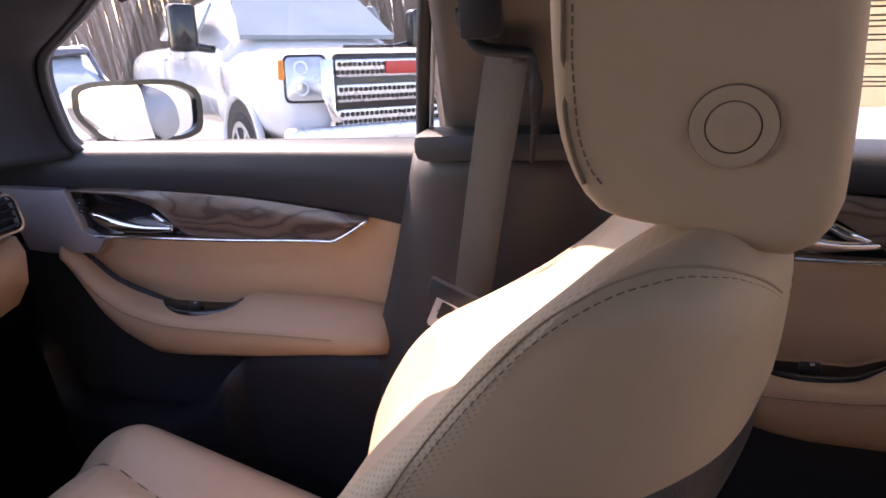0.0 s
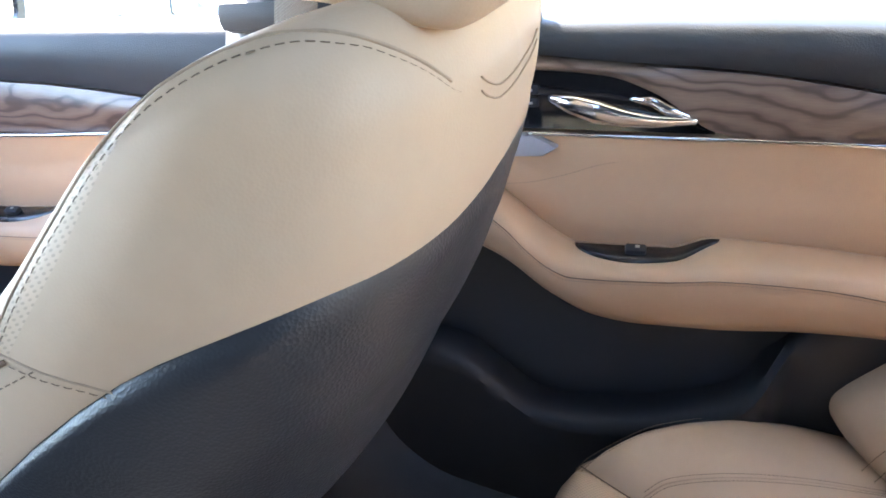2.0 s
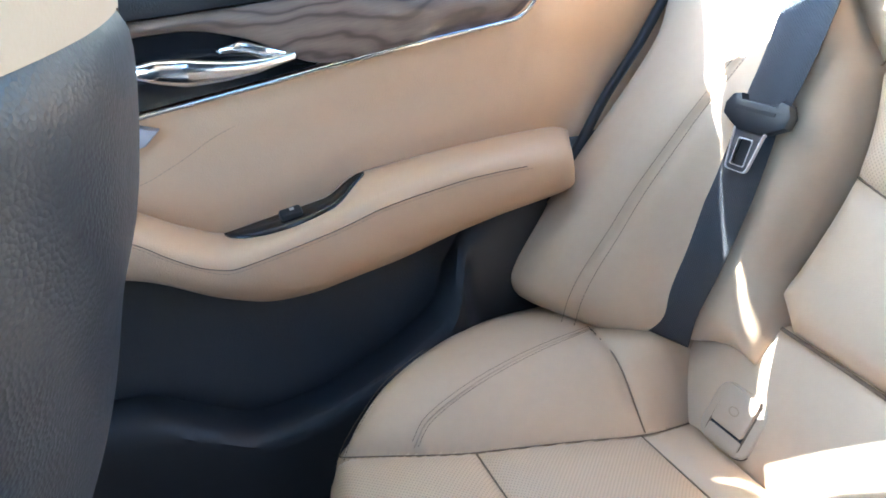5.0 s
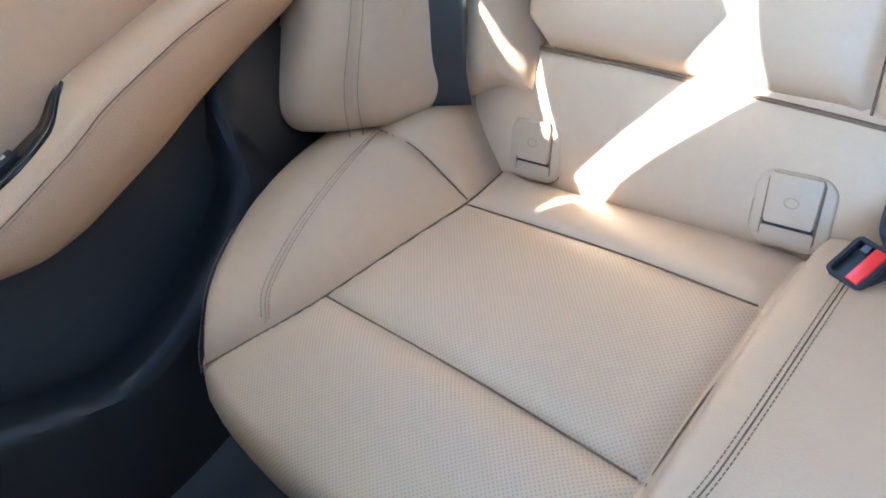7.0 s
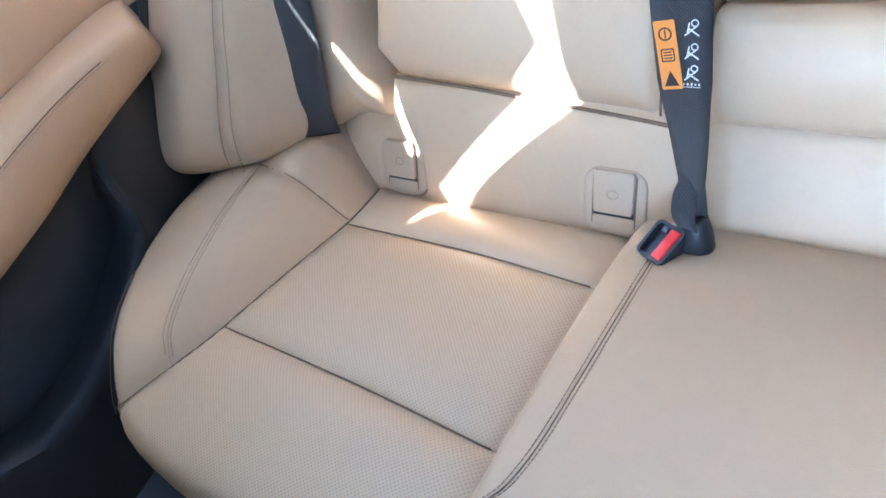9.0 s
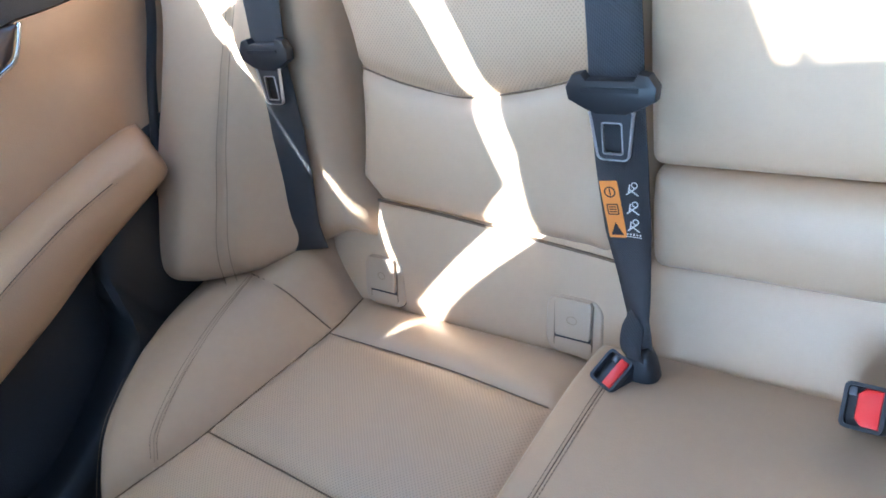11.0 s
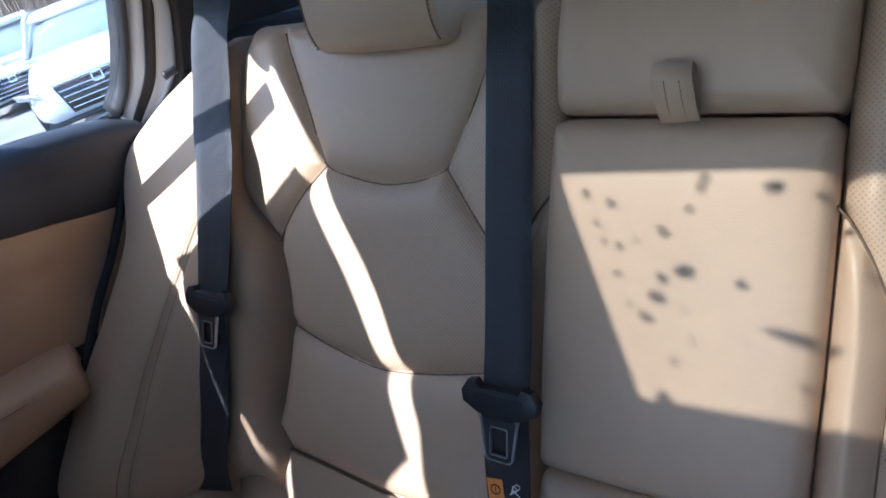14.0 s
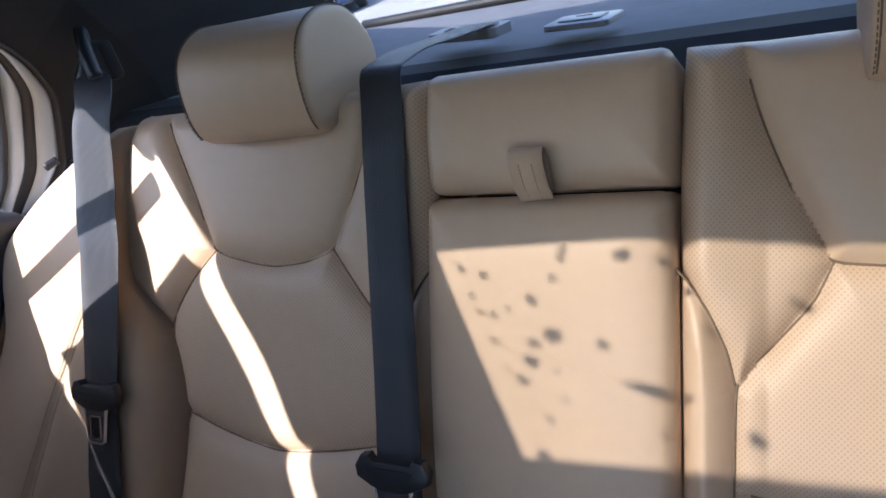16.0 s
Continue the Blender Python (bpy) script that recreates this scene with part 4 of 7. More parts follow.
def build_anchor_cover(y):
    """A child-seat anchor cover: a rounded surround, a hinged flap with a worn mark, dark joints beside it and a slot below."""
    c = iso_base(np.array(y), np.array(0.044)) + ISO_N * 0.0065
    ob = group("anchor_cover", "tan plastic child-seat anchor cover set in the valance", "anchor cover", tuple(c), "anchor covers")
    fm = axes_frame(c, ISO_N)
    prism("shadow_joint", rounded(0.0705, 0.0735, 0.019, 7), 0.0022, fm, SEAM, ob, 0, "dark joint round the surround")
    prism("surround", rounded(0.068, 0.071, 0.018, 7), 0.0075, fm, COVER, ob, 0.003, seg=3)
    up = fm @ Matrix.Translation((0, 0, 0.0072))
    prism("recess", rounded(0.0475, 0.062, 0.006), 0.0006, up @ Matrix.Translation((0, 0.0015, 0)), SEAM, ob, 0, "dark joint beside the flap")
    prism("slot", rounded(0.043, 0.006, 0.002), 0.0009, up @ Matrix.Translation((0, -0.0135, 0)), PLASTIC, ob, 0, "dark slot")
    prism("sill", rounded(0.045, 0.015, 0.003), 0.0014, up @ Matrix.Translation((0, -0.0235, 0)), COVER, ob, 0.0005)
    flap = [(-0.0195, -0.0125), (0.0195, -0.0125), (0.0212, -0.009), (0.0222, 0.029), (0.0205, 0.0335), (-0.0205, 0.0335), (-0.0222, 0.029), (-0.0212, -0.009)]
    prism("flap", flap, 0.0052, up, COVER, ob, 0.002, "hinged flap with a worn round mark")
    a = [(0.0065 * math.cos(t), 0.0050 * math.sin(t)) for t in np.linspace(0, 2 * math.pi, 20, endpoint=False)]
    b = [(x * 0.82, y_ * 0.82) for x, y_ in a]
    ring_plate("mark", a, b, 0.0003, up @ Matrix.Translation((0, 0.009, 0.0052)), THREAD_TAN, ob)
    return ob


COVER = material("tan_plastic", (0.46, 0.345, 0.243), 0.45, noise_scale=20, spread=0.05, bump=0.1, bump_scale=1200)
build_cushion()
build_iso_panel()
for y in (0.494, 0.217):
    build_anchor_cover(y)
build_seat_back("rear_car_seat", "tan leather outer rear backrest with headrest beside the side bolster", False)
build_seat_back("rear_car_seat", "tan leather outer rear backrest with headrest beyond the armrest", True)
build_wing()
build_armrest()


# ---- rear seat belts and buckles ----
GLINT_STEEL = material("glint_steel", (0.85, 0.85, 0.87), 0.32, metal=0.9, noise_scale=30, spread=0.05)
DARK_STEEL = material("dark_steel", (0.10, 0.105, 0.12), 0.35, metal=0.7, noise_scale=30, spread=0.1)


def tongue(ob, at, along, across, width=0.075, plate=None):
    """A belt's sliding tongue: a plastic bar over the strap and a steel plate with a square eye."""
    out = Vector(across).cross(Vector(along)).normalized()
    if out.x > 0:
        out = -out
    fm = axes_frame(at, out, -Vector(along))
    bar = [(-0.043, 0.006), (-0.036, 0.017), (-0.026, 0.019), (-0.022, 0.013), (0.022, 0.013), (0.026, 0.019), (0.036, 0.017), (0.043, 0.006), (0.041, -0.006), (0.026, -0.014), (0.014, -0.019), (-0.014, -0.019), (-0.026, -0.014), (-0.041, -0.006)]
    k = width / 0.086
    bar = [(x * k, y * k) for x, y in bar]
    body = prism("tongue_body", bar, 0.011, fm @ Matrix.Translation((0, 0, -0.002)), BELT_PLASTIC, ob, 0.003, "dark plastic tongue body")
    prism("slot", rounded(0.05, 0.004, 0.0015), 0.0012, fm @ Matrix.Translation((0, 0.004, 0.0088)), PLASTIC, body, 0)
    n = 6
    outer = rounded(0.030, 0.046, 0.006, n)
    outer = [(x * (1.0 + 0.55 * max(0, (y - 0.010) / 0.013)), y) for x, y in outer]
    eye = [(x, y - 0.003) for x, y in rounded(0.0165, 0.027, 0.002, n)]
    lay = fm @ Matrix.Translation((0, -0.036, 0.004))
    # reflections are coloured in: a dark face and bright glinting rims
    pl = ring_plate("tongue_plate", outer, eye, 0.0022, lay, plate or STEEL, ob, "steel plate with a square eye, dark reflection in its colour")
    ring_plate("rim", [(x * 1.01, y) for x, y in outer], [(x * 0.90, y * 0.955) for x, y in outer], 0.0034, lay, GLINT_STEEL, pl, "plate edge with a glint in its colour")
    ring_plate("rim", [(x * 1.13, (y + 0.003) * 1.08 - 0.003) for x, y in eye], eye, 0.0034, lay, GLINT_STEEL, pl, "eye edge with a glint in its colour")


def build_right_belt():
    ob = group("rear_seat_belt", "dark grey webbing seat belt with steel tongue over the side bolster", "seat belt", (0.98, 0.585, 0.55), "rear seat belts")
    top = (1.2765, 0.599, 1.0871)
    p = [(1.335, 0.64, 1.13), top, (1.2215, 0.5998, 0.9873), (1.1776, 0.5817, 0.931), (1.113, 0.574, 0.832), (1.088, 0.578, 0.787)]
    ribbon("upper_strap", p, [(0.1, 1, 0.1), (-0.2, 1, 0.05), (-0.4, 1, 0), (-0.3, 1, 0), (-0.1, 1, 0), (0, 1, 0)], 0.056, 0.002, WEBBING, ob)
    q = [(1.09, 0.578, 0.792), (1.052, 0.575, 0.722), (1.010, 0.579, 0.646), (0.976, 0.586, 0.585), (0.966, 0.588, 0.552)]
    ribbon("lower_strap", q, [(0, 1, 0), (-0.1, 1, 0), (-0.25, 1, 0), (-0.45, 1, 0), (-0.5, 1, 0)], 0.052, 0.002, WEBBING, ob)
    tongue(ob, (1.083, 0.575, 0.787), (-0.46, 0, -0.88), (0, 1, 0), 0.084, DARK_STEEL)
    # slotted guide high on the pillar trim
    g = group("belt_guide", "black plastic belt guide slot in the pillar trim", "belt guide", (1.33, 0.64, 1.12))
    tube("frame", [(1.285, 0.575, 1.125), (1.30, 0.59, 1.16), (1.325, 0.615, 1.175), (1.34, 0.64, 1.15), (1.325, 0.655, 1.115)], 0.009, PLASTIC, g, "black guide bar")
    box("recess", (0.02, 0.085, 0.05), (1.345, 0.625, 1.135), HEADLINER, g, 0.006, Matrix.Rotation(radians(-25), 3, "Z"))


def build_centre_belt():
    ob = group("rear_seat_belt", "dark grey centre seat belt with an orange warning label", "seat belt", (0.95, 0.135, 0.5), "rear seat belts")
    p = [(1.545, 0.165, 1.062), (1.45, 0.178, 1.072), (1.355, 0.186, 1.083), (1.305, 0.185, 1.084), (1.270, 0.180, 1.045), (1.185, 0.166, 0.925), (1.095, 0.150, 0.798), (1.058, 0.144, 0.752)]
    ribbon("upper_strap", p, [(0.35, 1, 0), (0.2, 1, 0), (0, 1, 0), (0, 1, 0), (0, 1, 0), (0, 1, 0), (0, 1, 0), (0, 1, 0)], 0.049, 0.002, WEBBING, ob, n=90)
    q = [(1.06, 0.144, 0.757), (1.035, 0.142, 0.70), (1.01, 0.139, 0.64), (0.987, 0.134, 0.59), (0.968, 0.130, 0.560), (0.949, 0.126, 0.534)]
    ribbon("lower_strap", q, [(0, 1, 0), (0, 1, 0), (0, 1, -0.05), (0.3, 1, -0.1), (0.5, 0.8, -0.2), (0.3, 0.9, -0.1)], [0.049, 0.049, 0.045, 0.037, 0.034, 0.030], 0.0024, WEBBING, ob, n=70)
    tongue(ob, (1.0585, 0.1445, 0.766), (-0.4, 0, -0.91), (0, 1, 0), 0.08, DARK_STEEL)
    # warning label
    along = Vector((-0.385, -0.03, -0.922)).normalized()
    out = Vector((-0.92, 0, 0.39))
    fm = axes_frame(Vector((1.0195, 0.1515, 0.660)) + out * 0.0024, out, -along + Vector((0, 0.10, 0)))
    lab = prism("label", rounded(0.017, 0.058, 0.001, 2), 0.0006, fm, ORANGE, ob, 0, "orange label with black warning signs")
    up = fm @ Matrix.Translation((0, 0, 0.0007))
    tri = [(0.006, -0.026), (0, -0.013), (-0.006, -0.026)]
    prism("sign", tri, 0.0003, up, BLACK_INK, lab, 0)
    ring_plate("sign", rounded(0.011, 0.011, 0.001, 2), rounded(0.009, 0.009, 0.0008, 2), 0.0003, up @ Matrix.Translation((0, 0.0005, 0)), BLACK_INK, lab)
    for k in range(3):
        prism("sign", rounded(0.007, 0.001, 0.0003, 1), 0.0003, up @ Matrix.Translation((0, -0.002 + 0.0025 * k, 0)), BLACK_INK, lab, 0)
    ring_plate("sign", rounded(0.011, 0.011, 0.0054, 4), rounded(0.0085, 0.0085, 0.0042, 4), 0.0003, up @ Matrix.Translation((0, 0.018, 0)), BLACK_INK, lab)
    prism("sign", rounded(0.001, 0.007, 0.0003, 1), 0.0003, up @ Matrix.Translation((0, 0.018, 0)), BLACK_INK, lab, 0)
    # white pictograms beside it
    f2 = axes_frame(Vector((1.0205, 0.1325, 0.664)) + out * 0.0024, out, -along + Vector((0, -0.03, 0)))
    pic = prism("print", rounded(0.0145, 0.0005, 0.0002, 1), 0.0004, f2 @ Matrix.Translation((0, -0.030, 0)), WHITE_INK, ob, 0, "white printed signs")
    for k, cy in enumerate((0.019, 0.0, -0.018)):
        ring_plate("sign", rounded(0.006, 0.006, 0.0029, 4), rounded(0.0042, 0.0042, 0.002, 4), 0.0004, f2 @ Matrix.Translation((0.002, cy + 0.004, 0)), WHITE_INK, pic)
        for a, dx, dy, L in ((40, -0.001, -0.002, 0.013), (-35, 0.001, -0.003, 0.011), (80, -0.003, 0.0, 0.009)):
            prism("sign", rounded(L, 0.0012, 0.0005, 1), 0.0004, f2 @ Matrix.Translation((dx, cy + dy, 0)) @ Matrix.Rotation(radians(a), 4, "Z"), WHITE_INK, pic, 0)
    for k in range(5):
        prism("sign", rounded(0.0014, 0.0015 + 0.0006 * (k % 3), 0.0003, 1), 0.0004, f2 @ Matrix.Translation((-0.006 + 0.003 * k, -0.0275, 0)), WHITE_INK, pic, 0)
    # slotted guide on the shelf
    g = group("belt_guide", "dark plastic belt guide set in the parcel shelf", "belt guide", (1.54, 0.18, 1.045))
    fg = axes_frame((1.545, 0.185, 1.047), (0.05, 0, 1), (0.97, -0.25, 0))
    ring_plate("frame", rounded(0.11, 0.05, 0.01), rounded(0.075, 0.022, 0.006), 0.012, fg, SHELF_PLASTIC, g)
    prism("slot", rounded(0.078, 0.024, 0.005), 0.002, fg, GLOSS, g, 0)


def build_buckle(y, x, z, lean, label, wide=False, yaw=0):
    """A buckle: dark open-topped housing with a red release button and a latch slot beside it. wide: a taller one with a broad button."""
    ob = group("belt_buckle", label, "belt buckle", (x, y, z - 0.05), "belt buckles")
    m = Matrix.Translation((x, y, z)) @ Matrix.Rotation(radians(yaw), 4, "Z") @ Matrix.Rotation(radians(lean), 4, "Y") @ Matrix.Rotation(radians(-4), 4, "X")
    L, W, H = (0.037, 0.030, 0.062) if wide else (0.037, 0.031, 0.026)
    box("housing", (L, W, H), (0, 0, 0.003 - H / 2), BELT_PLASTIC, ob, 0.004, None, "black plastic housing", seg=3).data.transform(m)
    ring_plate("rim", rounded(L, W, 0.005), rounded(L - 0.006, W - 0.006, 0.003), 0.007, m @ Matrix.Translation((0, 0, 0.002)), BELT_PLASTIC, ob)
    if wide:
        out = [(-0.015, 0.0), (-0.010, 0.005), (0.010, 0.005), (0.015, 0.0), (0.015, -0.012), (-0.015, -0.012)]
    else:
        out = [(-0.0155, -0.0015), (0.0155, -0.0015), (0.0155, -0.0122), (-0.0155, -0.0122)]
    prism("release_button", out[::-1], 0.009, m @ Matrix.Translation((0, 0, 0.002)), RED, ob, 0.002, "red release button")
    box("latch_slot", (0.008, 0.007, 0.004), (0.0115 if wide else 0.0125, 0.009 if wide else 0.005, 0.005), DARK_STEEL, ob, 0.0015, None, "grey latch slot").data.transform(m)
    p = [m @ Vector((0.005, 0, -0.008)), m @ Vector((0.012, 0, -0.05 - (0.03 if wide else 0)))]
    tube("stalk", p, 0.012, PLASTIC, ob, n=6, flat=0.5)


def build_fixed_anchor():
    """The dark end piece of the centre belt, clipped beside the right-hand buckle."""
    ob = group("belt_end", "black plastic end piece of the centre seat belt", "belt anchor", (0.95, 0.118, 0.47))
    m = Matrix.Translation((0.937, 0.1245, 0.514)) @ Matrix.Rotation(radians(22), 4, "Y") @ Matrix.Rotation(radians(-6), 4, "X")
    rings = []
    for z, k, slant in ((-0.034, 0.55, 0), (-0.034, 0.86, 0), (-0.031, 0.97, 0), (-0.024, 1.0, 0), (0.0, 0.98, 0), (0.010, 0.92, 0.25), (0.018, 0.78, 0.5), (0.021, 0.6, 0.5)):
        rings.append([m @ Vector((0.0155 * k * math.copysign(abs(math.cos(t)) ** 0.8, math.cos(t)), 0.0185 * k * math.copysign(abs(math.sin(t)) ** 0.75, math.sin(t)), z - slant * 0.012 * math.sin(t)))
                      for t in np.linspace(0, 2 * math.pi, 32, endpoint=False)])
    loft("body", rings, BELT_PLASTIC, ob)
    # the webbing bunches where it enters the end piece
    fold = ((0.016, 0.0, 0.058), (0.004, 0.003, 0.046), (-0.007, 0.003, 0.033), (-0.010, 0.0, 0.021), (-0.008, -0.003, 0.010), (0.0, -0.003, 0.0))
    ribbon("folded_strap", [m @ Vector(p) for p in fold], [(0.2, 1, 0), (0.4, 1, 0.2), (0.5, 0.9, 0.3), (0.3, 0.9, 0.2), (0, 1, 0), (0, 1, 0)], [0.016, 0.022, 0.022, 0.018, 0.014, 0.010], 0.003, WEBBING, ob, "webbing folded into the end piece", n=40)
    fm = axes_frame(m @ Vector((-0.0158, 0.003, -0.024)), m.to_3x3() @ Vector((-1, 0, 0)))
    prism("mark", rounded(0.012, 0.0015, 0.0005, 1), 0.0004, fm, WHITE_INK, ob, 0)


build_right_belt()
build_centre_belt()
build_buckle(0.1455, 0.921, 0.521, -12, "black belt buckle with red release button between outer and middle seats", yaw=-24)
build_buckle(-0.066, 0.931, 0.561, -24, "black belt buckle with broad red button standing in the middle section", True)
build_buckle(-0.111, 0.914, 0.553, -22, "black belt buckle with broad red button beyond the middle one", True)
build_fixed_anchor()


# ---- shelf fittings ----
def build_shelf_lamp():
    ob = group("shelf_cover", "pale grey plastic anchor cover on the parcel shelf", "cover", (1.53, 0.03, 1.045))
    fm = axes_frame((1.532, 0.03, 1.045), (0.06, 0, 1), (1, -0.2, 0))
    prism("plate", rounded(0.085, 0.062, 0.01), 0.007, fm, SHELF_PLASTIC, ob, 0.002)
    prism("flap", rounded(0.055, 0.036, 0.006), 0.003, fm @ Matrix.Translation((0, 0, 0.006)), SHELF_PLASTIC, ob, 0.001)
    prism("mark", rounded(0.022, 0.003, 0.001, 2), 0.0005, fm @ Matrix.Translation((0, 0.004, 0.0092)), PLASTIC, ob, 0)


build_shelf_lamp()


# ---- right-hand doors ----
def door_card(name, label, where, k):
    """A door's inner card from height curves along x. k: its curves and ends."""
    ob = group(name, label, "car door", where, kind="structure")
    x0, x1, xw0, xw1 = k["x0"], k["x1"], k["xw0"], k["xw1"]
    wood_top, chrome, belt, dark_low = k["wood_top"], k["chrome"], k["belt"], k["dark_low"]
    bend = k.get("bend", lambda x: 0 * x)
    tuck = lambda x: (0.025 if "bend" in k else 0.0) * np.clip((np.asarray(x) - 0.83) / 0.11, 0, 1) ** 2
    top_y = lambda x, z, v: (0.5 + 0.5 * (1 - v)) * bend(x) + 0.762 - 0.018 * np.sin(np.clip(v, 0, 1) * math.pi * 0.9) + 0.02 * np.clip((v - 0.93) / 0.07, 0, 1) + k.get("out", 0.0) * np.clip(v * 2, 0, 1) * np.clip((np.asarray(x) - 0.85) / 0.07, 0, 1)
    strip("upper_trim", x0, x1, dark_low, belt, top_y, DARK, ob, "black soft upper trim", nx=80, nz=18)
    strip("wood_trim", xw0, xw1, k["wood_low"], lambda x: wood_top(x) - 0.0015, lambda x, z, v: 0.757 - 0.006 * np.sin(v * math.pi), WOOD, ob, "dark walnut trim with flowing grain", nx=90, nz=10)
    rx0, rx1 = k["recess"]
    strip("handle_recess", rx0, rx1, lambda x: chrome(x) + 0.003, lambda x: k["wood_low"](x) - 0.001,
          lambda x, z, v: 0.76 + 0.022 * np.sin(np.clip(v, 0, 1) * math.pi) * np.maximum(np.sin(np.clip((x - rx0) / (rx1 - rx0), 0, 1) * math.pi), 0) ** 0.7, GLOSS, ob, "black handle recess", nx=50, nz=14)
    line = [(x, 0.752, float(chrome(x))) for x in np.linspace(k["c0"], k["c1"], 26)] + k["c_end"]
    tube("chrome_strip", line, 0.0026, CHROME, ob, "thin chrome strip", n=80)
    ins_y = lambda x, z, v: bend(x) + 0.764 + 0.012 * np.clip(1 - v, 0, 1) * 1.2 + 0.004 * np.exp(-((v - 0.62) / 0.14) ** 2)
    ins_top = lambda x: np.where(x < k["c1"], chrome(x) - 0.002, np.minimum(dark_low(x) - 0.002, chrome(np.minimum(x, k["c1"])) + (x - k["c1"]) * 1.4))
    strip("insert_panel", k["i0"], x1 - 0.004, lambda x: k["arm_top"](x) - 0.02, ins_top, ins_y, DOOR_TAN, ob, "tan leather insert", nx=110, nz=22)
    fold = [(x, float(bend(x)) + 0.7725 - 0.004, float(ins_top(np.array(x)) + (k["arm_top"](x) - 0.02 - ins_top(np.array(x))) * (0.20 + 0.55 * max(0.0, 1 - (x - k["i0"] - 0.08) / 0.16) ** 2))) for x in np.linspace(k["i0"] + 0.08, x1 - 0.02, 50)]
    stitches("stitching", fold, (0, -1, 0), THREAD_TAN, ob, 0.005, 0.0036, 0.0004)
    # armrest
    rings = []
    xs = np.linspace(k["a0"], k["a1"], 70)
    for i, x in enumerate(xs):
        e, b, t = float(k["arm_edge"](x)), float(k["arm_bot"](x)), float(k["arm_top"](x))
        yin = float(k["arm_y"](x))
        end = min(1.0, (xs[-1] - x) / 0.026)
        end = math.sqrt(max(0.02, 1 - (1 - end) ** 2))
        prof = [(0.79, t - 0.004), (0.765, t), (0.745, t * 0.75 + e * 0.25 + 0.001), (yin + 0.012, e + 0.008), (yin + 0.004, e + 0.002), (yin, e - 0.008), (yin - 0.001, e * 0.6 + b * 0.4), (yin + 0.006, e * 0.25 + b * 0.75), (yin + 0.018, b + 0.004), (yin + 0.032, b), (0.77, b + 0.008), (0.79, b + 0.012)]
        back = k.get("slant", 0.0) * float(np.clip((x - xs[-1] + 0.12) / 0.12, 0, 1))
        ring = [(x - back * (0.765 - y) / 0.05, 0.78 + (y - 0.78) * (0.66 + 0.34 * end), (e + b) / 2 + (z - (e + b) / 2) * (0.80 + 0.20 * end)) for y, z in prof]
        rings.append(ring)
    loft("armrest", rings, DOOR_TAN, ob, "padded tan leather armrest")
    R = np.asarray(rings)
    stitches("stitching", R[3:-9, 5] + np.array([0, -0.0008, -0.001]), (0, -1, 0), THREAD_TAN, ob, 0.0045, 0.0034, 0.0004)
    tube("seam", R[2:-8:3, 5] + np.array([0, 0.0001, 0.0022]), 0.0006, THREAD, ob, "pressed joint along the armrest edge", sides=5, n=120)
    # switch inlay
    sx0, sx1 = k["switch"]
    def on_arm(x, y):
        e, t, yin = float(k["arm_edge"](x)), float(k["arm_top"](x)), float(k["arm_y"](x))
        return t + (e + 0.008 - t) * min(max((0.765 - y) / (0.765 - yin - 0.012), 0.0), 1.0)
    P = []
    for u in np.linspace(0, 1, 36):
        x = sx0 + (sx1 - sx0) * u
        yb, yf = 0.7625, 0.7625 - 0.032 * max(0.0, math.sin(math.pi * u ** 0.85)) ** 0.75
        zb, zf = on_arm(x, yb) + 0.0035, on_arm(x, yf) + 0.0028
        P.append([(x, yf, zf), (x, (yf + yb) / 2, (zf + zb) / 2 - 0.001 * math.sin(math.pi * u)), (x, yb, zb), (x, yb + 0.004, zb - 0.008), (x, yf, zf - 0.008)])
    inlay = loft("switch_panel", P, GLOSS, ob, "black switch panel")
    sw = k["switch_at"]
    zs = on_arm(sw, 0.750) + 0.006
    box("window_switch", (0.024, 0.013, 0.009), (sw, 0.750, zs), PLASTIC, inlay, 0.003, Matrix.Rotation(radians(18), 3, "X"), "black window switch")
    box("switch_mark", (0.005, 0.004, 0.001), (sw + 0.002, 0.749, zs + 0.005), STEEL, inlay, 0.0004, Matrix.Rotation(radians(18), 3, "X"))
    # black strip standing in for the shaded gap behind the armrest's front grab
    g0, g1 = k["a0"] + 0.03, sx0 + 0.02
    P = []
    for x in np.linspace(g0, g1, 20):
        e, t = float(k["arm_edge"](x)), float(k["arm_top"](x))
        w = math.sin(math.pi * (x - g0) / (g1 - g0)) ** 0.6 if g0 < x < g1 else 0.0
        P.append([(x, 0.757, e + 0.010 - 0.002 * w), (x, 0.7605, t + 0.002 + 0.009 * w), (x, 0.775, t - 0.005), (x, 0.765, e)])
    if k.get("grab"):
        loft("grab_gap_strip", P, PLASTIC, ob, "black strip standing in for the shaded gap behind the grab")
    # lower card, pocket and recess
    pk = k["pocket"]
    strip("lower_card", x0 - 0.02, x1 - 0.01, lambda x: 0.31 + 0 * x, lambda x: np.where(x > k["a1"] - 0.03, k["arm_top"](x) - 0.017, k["arm_bot"](np.clip(x, k["a0"], k["a1"])) + 0.02), lambda x, z, v: bend(x) + tuck(x) + 0.772 - 0.004 * np.sin(v * 3) - k["flush"](x) * 0.02, DARK, ob, "black lower door card", nx=90, nz=24)
